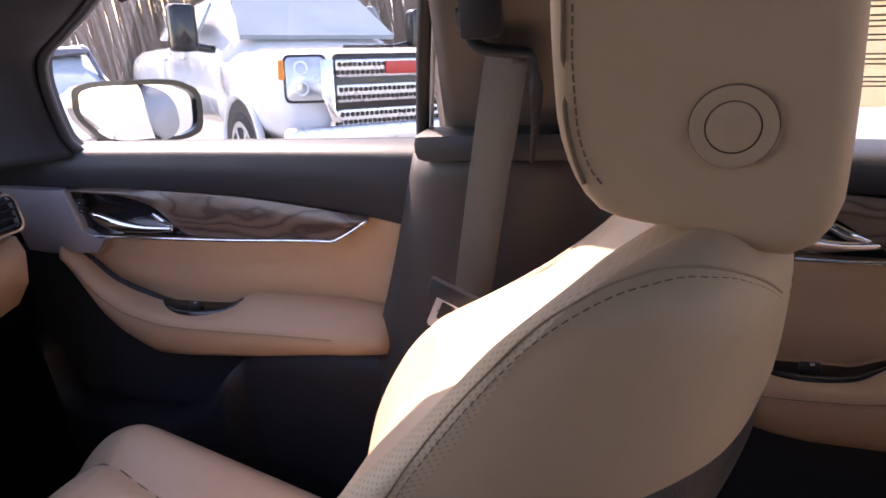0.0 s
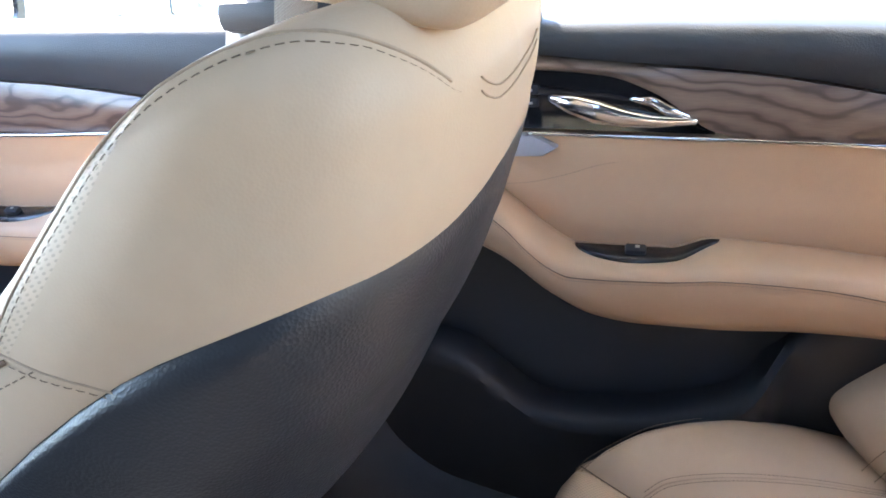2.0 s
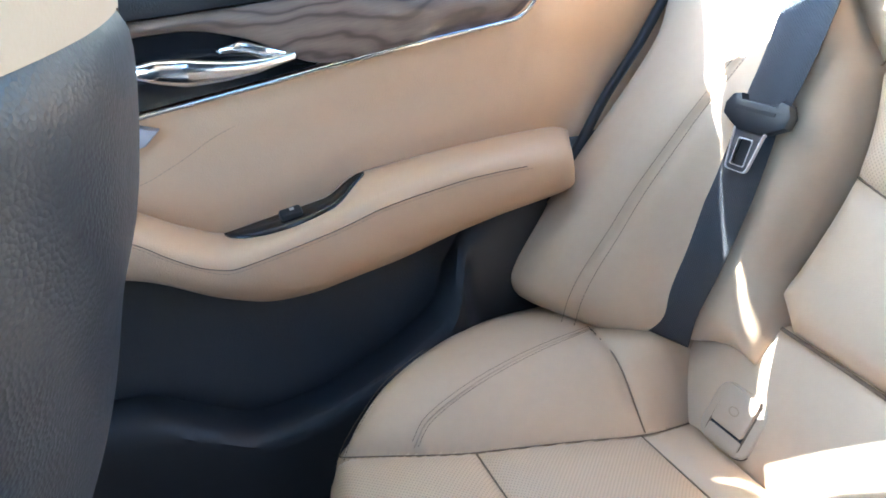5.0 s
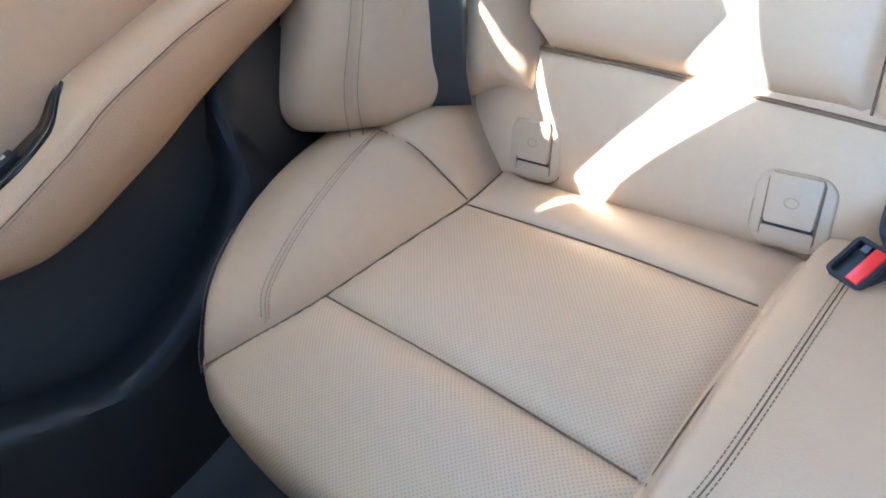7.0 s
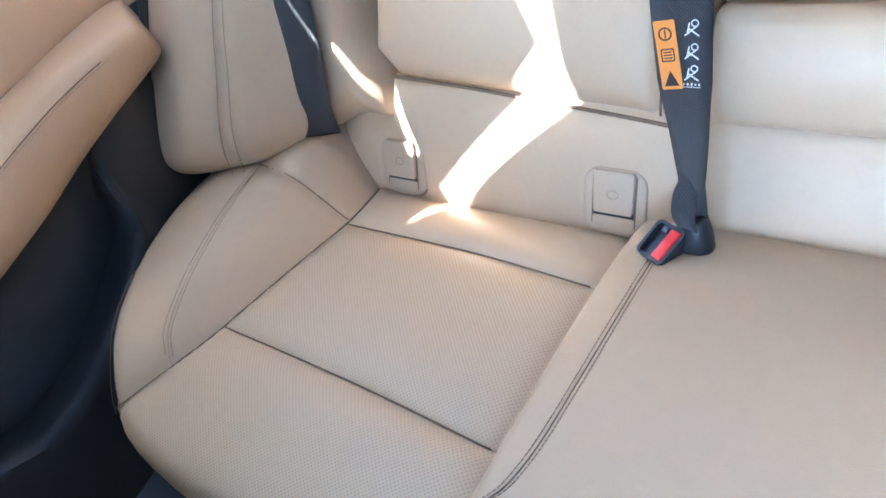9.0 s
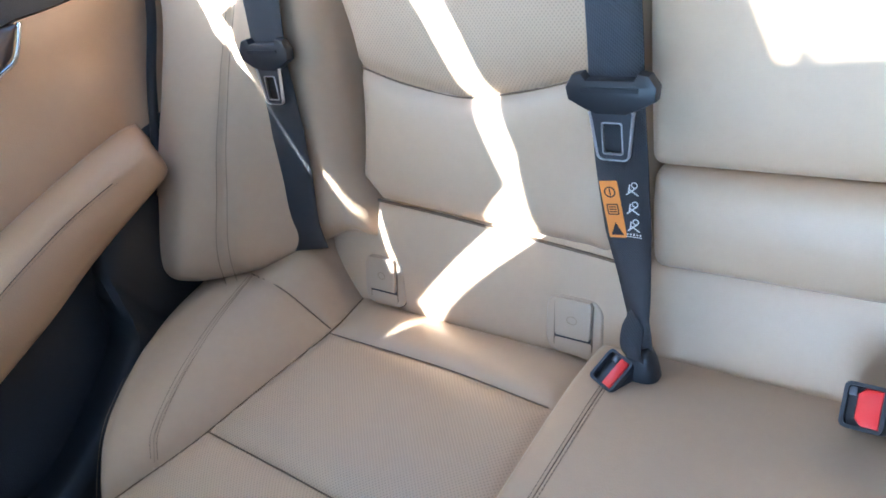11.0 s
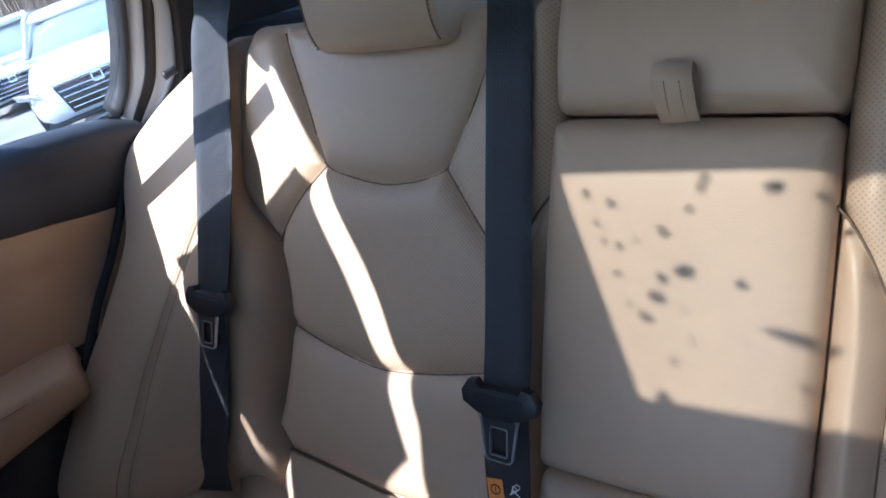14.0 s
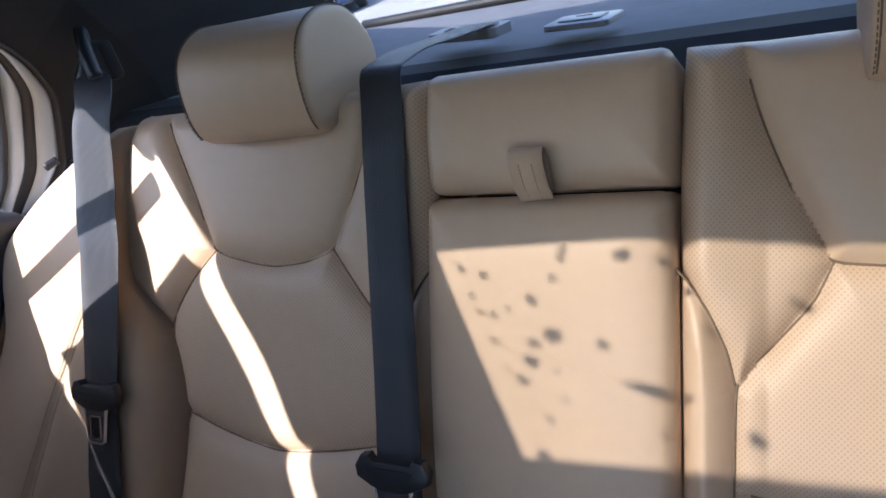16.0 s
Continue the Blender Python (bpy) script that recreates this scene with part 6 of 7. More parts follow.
def build_front_seat():
    ob = group("front_car_seat", "tan leather front passenger seat with black vinyl back shell and headrest", "car seat", (0.1, SEAT_Y, 0.3))
    zs_all = np.linspace(0.55, 1.139, 240)
    raw = np.array([smooth_line(np.c_[seat_ring(z), np.zeros(13)], 49)[:, :2] for z in zs_all])   # z, column, (x, y)
    cols = raw.shape[1]
    split = np.full(cols, 0.56)
    for j in range(18, cols):
        gap = zs_all - shell_z(raw[:, j, 0])
        under = np.where(gap < 0)[0]
        split[j] = zs_all[under[-1]] if len(under) else 0.56
    split[18:] = np.convolve(np.r_[split[18], split[18:], split[-1]], np.ones(3) / 3, "valid")

    def column(j, z):
        return np.stack([np.interp(z, zs_all, raw[:, j, 0]), np.interp(z, zs_all, raw[:, j, 1]), z], -1)

    def skin(nm, z0, z1, rows, mat, j0, j1, push, lab=""):
        P = np.array([column(j, z0[j] + (z1[j] - z0[j]) * np.linspace(0, 1, rows) ** 0.9) for j in range(j0, j1)])
        mid = np.array([np.interp(P[..., 2], zs_all, (nose_x(zs_all) + rear_x(zs_all)) / 2), np.full(P.shape[:2], SEAT_Y)])
        out = np.stack([P[..., 0] - mid[0], P[..., 1] - mid[1], 0 * P[..., 0]], -1)
        out /= np.maximum(np.linalg.norm(out, axis=-1), 1e-6)[..., None]
        d = (z1[j0:j1] - z0[j0:j1])[:, None] * (1 - np.linspace(0, 1, rows) ** 0.9)[None]
        P = P + out * push(d)[..., None]
        for side in (1, -1):
            Q = P.copy()
            if side < 0:
                Q[..., 1] = SEAT_Y + (1.04 + 0.5 * np.clip((np.arange(j0, j1)[:, None] - 24) / 10, 0, 1) * np.clip((1.13 - Q[..., 2]) / 0.03, 0, 1) + (0.27 + 0.25 * np.clip((np.arange(j0, j1)[:, None] - 20) / 8, 0, 1)) * np.clip((0.94 - Q[..., 2]) / 0.08, 0, 1)) * (SEAT_Y - Q[..., 1])
            jj = np.arange(j0, j1)[:, None]
            if side > 0:
                Q[..., 0] += 0.032 * np.clip((13 - jj) / 8, 0, 1) * np.clip((Q[..., 2] - 0.96) / 0.08, 0, 1) * np.clip((1.139 - Q[..., 2]) / 0.03, 0, 1)
            else:
                Q[..., 0] += 0.055 * np.clip((34 - jj) / 14, 0, 1) * np.clip((Q[..., 2] - 0.905) / 0.08, 0, 1) * np.clip((1.139 - Q[..., 2]) / 0.06, 0, 1)
                # the back runs out wide and square on the door side, its vinyl shell lower there
                u = np.clip((48 - jj) / 24, 0, 1)
                low = Q[..., 2] - 0.065 * u * np.clip((1.10 - Q[..., 2]) / 0.06, 0, 1) * np.clip((Q[..., 2] - 0.6) / 0.2, 0, 1)
                w = np.clip((jj - 22) / 5, 0, 1) * np.clip((1.11 - Q[..., 2]) / 0.06, 0, 1)
                Q[..., 0] += w * (rear_x(low) + (edge_x(low) - rear_x(low)) * u ** 1.6 - 0.02 * u ** 10 - Q[..., 0])
                Q[..., 1] += w * (SEAT_Y + 0.275 * u ** 0.85 - Q[..., 1])
                Q[..., 2] += w * (low - Q[..., 2])
            uv = np.stack([np.broadcast_to(np.arange(j0, j1)[:, None] * 0.0083, Q.shape[:2]), Q[..., 2] * 1.3], -1)
            link_mesh(nm, Q.reshape(-1, 3), [list(map(int, q)) for q in quads(*Q.shape[:2])], mat, ob, lab, uvs=uv.reshape(-1, 2))

    top = np.full(cols, 1.139)
    skin("front_pad", split, top, 130, LEATHER, 0, 16, lambda d: 0 * d)
    skin("edge_band", split, top, 130, LEATHER_BOLSTER, 15, 22, lambda d: 0 * d, "perforated tan leather edge")
    skin("side_panel", split, top, 130, LEATHER_SIDE, 21, cols, lambda d: 0 * d)
    skin("back_shell", np.full(cols, 0.55), split, 60, SHELL, 17, cols, lambda d: 0.006 * (1 - np.exp(-d / 0.006)) - 0.001, "black vinyl back shell")
    # stitched seams on the inboard side, laid on the skin by their place in side view
    def on_side(points, n=80):
        out = []
        for x, _, z in smooth_line([(px, 0, pz) for px, pz in points], n):
            i = min(int(np.searchsorted(zs_all, z, "right")) - 1, len(zs_all) - 2)
            t = (z - zs_all[i]) / (zs_all[i + 1] - zs_all[i])
            row = raw[i] * (1 - t) + raw[i + 1] * t
            j = int(np.argmin(row[:, 0]))
            xs, ys = row[j:, 0], row[j:, 1]
            k = np.argsort(xs)
            out.append((max(x, xs.min()), float(np.interp(x, xs[k], ys[k])), z))
        return np.array(out)
    face = np.array([-0.25, -1, 0.2])
    rim = [(0.391, 1.030), (0.406, 1.052), (0.434, 1.086), (0.458, 1.110), (0.478, 1.1225), (0.495, 1.1285), (0.509, 1.1305), (0.526, 1.127), (0.538, 1.119), (0.5455, 1.110), (0.5505, 1.101), (0.5530, 1.0965)]
    lift_of = lambda dx, dz: [(x + dx * (1 - k / 11), z + dz) for k, (x, z) in enumerate(rim)]
    stitches("stitching", on_side(rim) + face * 0.0004, face, THREAD, ob, 0.0048, 0.0032, 0.00034, "dark stitching")
    tube("seam", on_side(lift_of(-0.0032, 0.0026))[::4] + face * 0.0001, 0.0008, THREAD_TAN, ob, "joint beside the perforated edge", sides=5, n=120)
    def on_back(points, n=40):
        out = []
        for _, y, z in smooth_line([(0, py, pz) for py, pz in points], n):
            i = min(int(np.searchsorted(zs_all, z, "right")) - 1, len(zs_all) - 2)
            row = raw[i][26:]
            a = SEAT_Y - abs(y - SEAT_Y) / (1.0 if y < SEAT_Y else 1.5)
            out.append((float(np.interp(a, row[:, 1], row[:, 0])) + 0.0005, y, z))
        return np.array(out)
    for dz, mat in ((0.0, THREAD_TAN), (0.006, THREAD_TAN)):
        tube("seam", on_back([(0.304, 1.0955 + dz), (0.316, 1.0895 + dz), (0.334, 1.0850 + dz), (0.36, 1.0835 + dz), (0.41, 1.0835 + dz), (0.45, 1.087 + dz)])[::2], 0.0005, mat, ob, "seam across the top of the back", sides=5, n=60)
    cross = [(0.386, 1.030), (0.4017, 1.0254), (0.4245, 1.019), (0.440, 1.0115)]
    tube("seam", on_side(cross, 30)[::3], 0.0006, THREAD_TAN, ob, sides=5, n=40)
    stitches("stitching", on_side([(x, z - 0.003) for x, z in cross], 30) + face * 0.0004, face, THREAD, ob, 0.0048, 0.0032, 0.00034)
    fore = [(0.382, 1.0255), (0.352, 1.008), (0.31, 0.972), (0.26, 0.925), (0.212, 0.87)]
    aft = [(0.4067, 1.0235), (0.3694, 1.0035), (0.335, 0.978), (0.285, 0.935), (0.235, 0.88)]
    for row in (fore, aft):
        stitches("stitching", on_side(row) + face * 0.0004, face, THREAD, ob, 0.0048, 0.0032, 0.00034)
    between = [((a[0] * 0.55 + b[0] * 0.45), (a[1] * 0.55 + b[1] * 0.45) + 0.001) for a, b in zip(fore, aft)]
    tube("seam", on_side(between)[::4] + face * 0.0002, 0.0012, THREAD, ob, sides=5, n=80)
    build_front_headrest(ob)
    # cushion
    X, Y = np.meshgrid(np.linspace(-0.46, 0.16, 90), np.linspace(0.125, 0.635, 90), indexing="ij")
    def lift(x, y):
        a = np.abs(y - 0.38)
        side = np.where(y < 0.38, 0.018, 0.020)
        return side * np.exp(-((a - 0.205) / 0.045) ** 2) + 0.082 * np.clip((0.02 - x) / 0.32, 0, 1) - 0.09 * np.clip((-0.27 - x) / 0.16, 0, 1) ** 2
    seams = [[(-0.5, 0.545), (-0.298, 0.531), (-0.19, 0.514), (-0.1, 0.506), (0.2, 0.50)], [(-0.5, 0.235), (0.2, 0.235)], [(-0.235, 0.235), (-0.25, 0.37), (-0.235, 0.43), (-0.19, 0.514)]]
    pad(ob, X, Y, lambda x, y: np.stack([x, y, 0.548 + 0 * x], -1), (0, 0, 1.0), seams, 0.014, 0.016, 0.045, lift, 0.18, rest=("cushion", LEATHER))
    for line in seams:
        way = smooth_line([(max(-0.43, min(x, 0.14)), y, 0) for x, y in line], 40)
        tube("seam", np.c_[way[:, :2], 0.5492 + lift(way[:, 0], way[:, 1])][::2], 0.0011, SEAM, ob, sides=5, n=50)
    box("seat_base", (0.5, 0.40, 0.14), (-0.12, 0.38, 0.35), PLASTIC, ob, 0.02)
    return ob


def build_front_headrest(ob):
    outline = [(0.462, 1.36), (0.457, 1.28), (0.455, 1.22), (0.456, 1.185), (0.462, 1.160), (0.475, 1.142), (0.495, 1.136), (0.525, 1.128), (0.543, 1.124), (0.555, 1.131), (0.561, 1.147), (0.562, 1.19), (0.560, 1.28), (0.556, 1.36), (0.543, 1.385), (0.515, 1.395), (0.48, 1.388)]
    o = smooth_line([(*p, 0) for p in outline + outline[:1]], 73)[:-1, :2]
    c = np.array([0.515, 1.26])
    rings = []
    half = 0.098
    for t in np.linspace(-1, 1, 41):
        e = max(0.0, 1 - abs(t) ** 9) ** 0.35
        y = 0.369 + half * math.sin(t * math.pi / 2)
        # keep the rim's inset even all round
        d = o - c
        L = np.linalg.norm(d, axis=1)[:, None]
        inset = (1 - e) * 0.028
        q = c + d * np.maximum(0.05, (L - inset)) / L
        bulge = 1 - t * t
        rings.append([(x - bulge * (0.004 if x < 0.5 else -0.014), y, z) for x, z in q])
    hr = loft("headrest", rings, LEATHER_SIDE, ob, "tan leather headrest with a round side button")
    side = 0.369 - half
    # front seam and its stitching on the inboard face
    front = [(0.463, 1.37), (0.461, 1.30), (0.461, 1.234), (0.460, 1.212), (0.460, 1.189), (0.463, 1.169), (0.467, 1.157)]
    inner = [(0.468, 1.37), (0.4655, 1.30), (0.465, 1.233), (0.464, 1.212), (0.465, 1.184), (0.470, 1.164), (0.475, 1.157)]
    tube("seam", [(x, side + 0.0006, z) for x, z in front], 0.0012, THREAD, hr, sides=5, n=60)
    stitches("stitching", smooth_line([(x, side - 0.0002, z) for x, z in inner], 70), (0, -1, 0), THREAD, hr, 0.0046, 0.0034, 0.0005)
    fm = axes_frame((0.526, side - 0.0005, 1.181), (0, -1, 0))
    circ = lambda r: [(r * math.cos(a), r * math.sin(a)) for a in np.linspace(0, 2 * math.pi, 48, endpoint=False)]
    ring_plate("button_ring", circ(0.0163), circ(0.0106), 0.0016, fm, COVER, hr, "round tan button surround")
    prism("button_gap", circ(0.0108), 0.0004, fm, PLASTIC, hr, 0)
    prism("button", circ(0.0101), 0.0016, fm, COVER, hr, 0.0006, "round tan release button")
    ring_plate("button_shadow_gap", circ(0.0168), circ(0.0163), 0.0003, fm, THREAD, hr)
    for dy in (-0.045, 0.045):
        tube("post", [(0.515, 0.369 + dy, 1.10), (0.512, 0.369 + dy, 1.17)], 0.0065, STEEL, ob, n=6)
        box("post_sleeve", (0.026, 0.028, 0.012), (0.516, 0.369 + dy, 1.148), PLASTIC, ob, 0.004)


build_front_seat()


# ---- front of the cabin: dashboard end, windscreen pillar, door mirror ----
def build_dashboard():
    ob = group("dashboard", "black dashboard with tan leather lower pad and a chrome-ringed vent", "dashboard", (-0.6, 0, 0.6))
    top = [(-0.80, 1.02), (-0.66, 1.055), (-0.56, 1.045), (-0.515, 1.02), (-0.505, 0.985), (-0.512, 0.955), (-0.53, 0.945), (-0.72, 0.93)]
    low = [(-0.72, 0.94), (-0.52, 0.938), (-0.508, 0.91), (-0.525, 0.86), (-0.57, 0.815), (-0.66, 0.77), (-0.78, 0.74)]
    for nm, prof, mat, lab in (("upper_pad", top, DARK, "black upper pad"), ("lower_pad", low, DOOR_TAN, "tan leather lower pad")):
        rings = []
        for y in (-0.68, -0.66, -0.3, 0.0, 0.3, 0.60, 0.655, 0.668):
            k = 0.9 if abs(y) > 0.662 else 1.0
            rings.append([(-0.68 + (x + 0.68) * k, y, 0.9 + (z - 0.9) * k) for x, z in prof])
        loft(nm, rings, mat, ob, lab)
    fm = axes_frame((-0.503, 0.595, 0.983), (1, -0.1, 0.1))
    ring_plate("vent_ring", rounded(0.13, 0.062, 0.014), rounded(0.122, 0.054, 0.012), 0.008, fm, CHROME, ob, "thin chrome vent ring")
    for k in range(4):
        box("vent_slat", (0.012, 0.118, 0.004), (-0.505, 0.595, 0.963 + 0.0125 * k), GLOSS, ob, 0.001, Matrix.Rotation(radians(-5), 3, "Z"))


def build_front_pillar():
    ob = group("windscreen_pillar", "dark windscreen pillar trim above the front door", "pillar", (-0.5, 0.72, 1.0), kind="structure")
    inner = [(-0.12, 0.60, 1.31), (-0.221, 0.64, 1.269), (-0.34, 0.68, 1.23), (-0.419, 0.70, 1.198), (-0.45, 0.715, 1.15), (-0.466, 0.735, 1.073), (-0.45, 0.742, 1.045)]
    outer = [(-0.50, 0.56, 1.32), (-0.60, 0.60, 1.26), (-0.72, 0.64, 1.19), (-0.78, 0.66, 1.14), (-0.82, 0.68, 1.08), (-0.84, 0.70, 1.05), (-0.80, 0.70, 1.02)]
    a, b = smooth_line(inner, 30), smooth_line(outer, 30)
    rings = []
    for p, q in zip(a, b):
        d = q - p
        rings.append([p, p + d * 0.06 - np.array([0, 0.012, 0]), p + d * 0.4 - np.array([0, 0.022, 0]), p + d * 0.8 - np.array([0, 0.012, 0]), q, q + np.array([-0.02, 0.06, 0]), p + np.array([-0.01, 0.05, 0])])
    loft("trim", rings, HEADLINER, ob, "dark cloth trim")
    tube("glass_seal", [p + np.array([0.006, 0.02, 0]) for p in inner], 0.008, RUBBER, ob, "black glass seal")


def build_mirror():
    ob = group("door_mirror", "white door mirror with black surround and clear glass", "wing mirror", (-0.55, 0.95, 1.0))
    rings = []
    for t in np.linspace(0, 1, 12):
        w = math.sqrt(max(0.02, 1 - t ** 2.4))
        c = np.array([-0.585 - 0.085 * t, 0.985 + 0.03 * t, 1.064])
        rings.append([c + np.array([0.137 * w * math.copysign(abs(math.cos(a)) ** 0.6, math.cos(a)), 0.02 * math.cos(a), 0.060 * w * math.copysign(abs(math.sin(a)) ** 0.7, math.sin(a)) - 0.006 * math.cos(a)]) for a in np.linspace(0, 2 * math.pi, 36, endpoint=False)])
    loft("housing", rings[2:], PAINT, ob, "white painted housing")
    n = Vector((0.93, -0.36, 0.06))
    fm = axes_frame((-0.535, 0.985, 1.068), n) @ Matrix.Rotation(radians(-10), 4, "Z")
    ring = [(-0.121, 0.056), (0.070, 0.064), (0.126, 0.040), (0.124, -0.040), (0.085, -0.058), (-0.070, -0.064), (-0.124, -0.004)]
    for _ in range(3):
        ring = [(a[0] * (1 - k) + b[0] * k, a[1] * (1 - k) + b[1] * k) for a, b in zip(ring, ring[1:] + ring[:1]) for k in (0.17, 0.83)]
    ring = ring[::-1]
    ring_plate("surround", [(x, y) for x, y in ring], [(x * 0.90, y * 0.84) for x, y in ring], 0.03, fm @ Matrix.Translation((0, 0, -0.02)), GLOSS, ob, "black surround")
    prism("mirror_glass", [(x * 0.92, y * 0.86) for x, y in ring], 0.003, fm @ Matrix.Translation((0, 0, -0.004)), MIRROR, ob, 0, "clear mirror glass")
    tube("foot", [(-0.60, 0.93, 1.02), (-0.56, 0.86, 1.01), (-0.53, 0.815, 1.03)], [0.03, 0.026, 0.03], GLOSS, ob, "black foot", flat=0.55)


build_dashboard()
build_front_pillar()
build_mirror()


# ---- vehicles outside ----
def wheel(ob, m, x, y, r, w):
    """A tyre with a spoked rim, standing across the vehicle's length."""
    rings = []
    for a, k in ((-0.5, 0.80), (-0.5, 0.93), (-0.36, 1.0), (0.36, 1.0), (0.5, 0.93), (0.5, 0.80)):
        rings.append([m @ Vector((x + r * k * math.cos(t), y + a * w, r + r * k * math.sin(t))) for t in np.linspace(0, 2 * math.pi, 28, endpoint=False)])
    ty = loft("wheel", rings, TYRE, ob, "black tyre", caps=True)
    side = 0.5 if y > 0 else -0.5
    c = m @ Vector((x, y + side * w * 1.02, r))
    fm = axes_frame(c, m.to_3x3() @ Vector((0, 1 if y > 0 else -1, 0)), m.to_3x3() @ Vector((0, 0, 1)))
    circ = lambda q: [(q * math.cos(t), q * math.sin(t)) for t in np.linspace(0, 2 * math.pi, 28, endpoint=False)]
    ring_plate("rim", circ(r * 0.74), circ(r * 0.62), 0.012, fm, STEEL, ty)
    for k in range(6):
        prism("spoke", rounded(r * 0.66, r * 0.13, 0.01, 1), 0.012, fm @ Matrix.Rotation(k * math.pi / 3, 4, "Z") @ Matrix.Translation((r * 0.33, 0, 0)), STEEL, ty, 0.003)


def section(m, x, half, z0, z1, tuck):
    """A rounded body section across the vehicle at x."""
    pts = []
    for a in np.linspace(0, 2 * math.pi, 32, endpoint=False):
        c, s = math.cos(a), math.sin(a)
        p = 4.5
        rr = (abs(c) ** p + abs(s) ** p) ** (-1 / p)
        y, z = half * rr * c, (z0 + z1) / 2 + (z1 - z0) / 2 * rr * s
        if z > z0 + (z1 - z0) * 0.5:
            y *= 1 - tuck * ((z - z0) / (z1 - z0) - 0.5) * 2
        pts.append(m @ Vector((x, y, z)))
    return pts


def build_car(name, label, at, heading, paint, length=4.8, width=1.85, height=1.45):
    """A saloon or crossover, nose at x = 0 looking along +x, laid at `at` with the given heading in degrees."""
    m = Matrix.Translation((at[0], at[1], ground_z(*at))) @ Matrix.Rotation(-math.atan(0.082), 4, "X") @ Matrix.Rotation(radians(heading), 4, "Z")
    ob = group(name, label, "car", (at[0], at[1], ground_z(*at)), "parked cars")
    L, W, H = length, width / 2, height
    prof = [(-0.02, 0.55, 0.30, 0.62), (-0.08, 0.80, 0.24, 0.74), (-0.3, 0.92, 0.2, 0.82), (-0.8, 0.97, 0.2, 0.92), (-1.25, 1.0, 0.2, 0.98), (-1.8, 1.0, 0.2, 1.0), (-L + 1.2, 1.0, 0.2, 1.02), (-L + 0.5, 0.97, 0.22, 1.02), (-L + 0.1, 0.9, 0.28, 0.98), (-L, 0.7, 0.36, 0.85)]
    loft("body", [section(m, x, W * k, z0, z1, 0.14) for x, k, z0, z1 in prof], paint, ob, "painted body")
    cab = [(-1.15, 0.86, 0.90, 0.98), (-1.5, 0.84, 0.90, 1.16), (-1.95, 0.82, 0.90, H - 0.03), (-2.6, 0.82, 0.9, H), (-L + 1.3, 0.8, 0.9, H - 0.06), (-L + 0.75, 0.78, 0.9, 1.14), (-L + 0.4, 0.76, 0.9, 1.0)]
    loft("cabin_glass", [section(m, x, W * k, z0, z1, 0.24) for x, k, z0, z1 in cab], CARGLASS, ob, "dark cabin glass")
    roof = [(-1.75, 0.66, H - 0.14, H - 0.05), (-2.0, 0.64, H - 0.06, H + 0.006), (-2.6, 0.64, H - 0.04, H + 0.022), (-L + 1.35, 0.62, H - 0.1, H - 0.04)]
    loft("roof", [section(m, x, W * k, z0, z1, 0.1) for x, k, z0, z1 in roof], paint, ob, "painted roof")
    for s in (1, -1):
        line = [m @ Vector(p) for p in ((-1.18, s * W * 0.82, 0.99), (-1.6, s * W * 0.76, 1.2), (-1.95, s * W * 0.66, H - 0.02), (-2.6, s * W * 0.64, H), (-L + 1.3, s * W * 0.62, H - 0.05), (-L + 0.55, s * W * 0.7, 1.02))]
        tube("roof_pillar", line, 0.035, paint, ob, n=30)
        lamp = [(0.0, 0.0), (0.30, 0.05), (0.34, 0.12), (0.05, 0.08)]
        fm = axes_frame(m @ Vector((-0.16, s * W * 0.86, 0.62)), m.to_3x3() @ Vector((0.85, s * 0.5, 0.15)), m.to_3x3() @ Vector((0, 0, 1)))
        prism("headlamp", [(x * 1.05 - 0.17, y - 0.05) for x, y in lamp] if s > 0 else [(0.17 - x * 1.05, y - 0.05) for x, y in lamp][::-1], 0.03, fm, LENS, ob, 0.008, "clear headlamp")
        for x in (-0.95, -L + 1.05):
            wheel(ob, m, x, s * (W - 0.11), 0.335, 0.22)
        tube("mirror", [m @ Vector((-1.5, s * W * 0.9, 1.0)), m @ Vector((-1.52, s * (W + 0.16), 1.04))], [0.03, 0.08], paint, ob, n=8, flat=0.7)
    fm = axes_frame(m @ Vector((-0.035, 0, 0.52)), m.to_3x3() @ Vector((1, 0, 0.1)), m.to_3x3() @ Vector((0, 0, 1)))
    prism("grille", [(-0.5, 0.12), (-0.42, -0.2), (0.42, -0.2), (0.5, 0.12)], 0.05, fm, GLOSS, ob, 0.01, "black grille")
    for k in range(4):
        prism("grille_bar", rounded(0.92 - 0.04 * k, 0.012, 0.004, 2), 0.015, fm @ Matrix.Translation((0, 0.06 - 0.07 * k, 0.05)), CHROME, ob, 0.003)
    ring_plate("badge", rounded(0.13, 0.11, 0.02, 4), rounded(0.10, 0.08, 0.012, 4), 0.02, fm @ Matrix.Translation((0, 0.085, 0.055)), CHROME, ob, "plain chrome badge")
    prism("brow", rounded(1.05, 0.035, 0.012, 2), 0.06, fm @ Matrix.Translation((0, 0.15, 0.0)), CHROME, ob, 0.01, "chrome brow")
    prism("lower_bumper", rounded(1.5, 0.06, 0.02, 2), 0.05, fm @ Matrix.Translation((0, -0.27, -0.02)), GLOSS, ob, 0.01)
    return ob


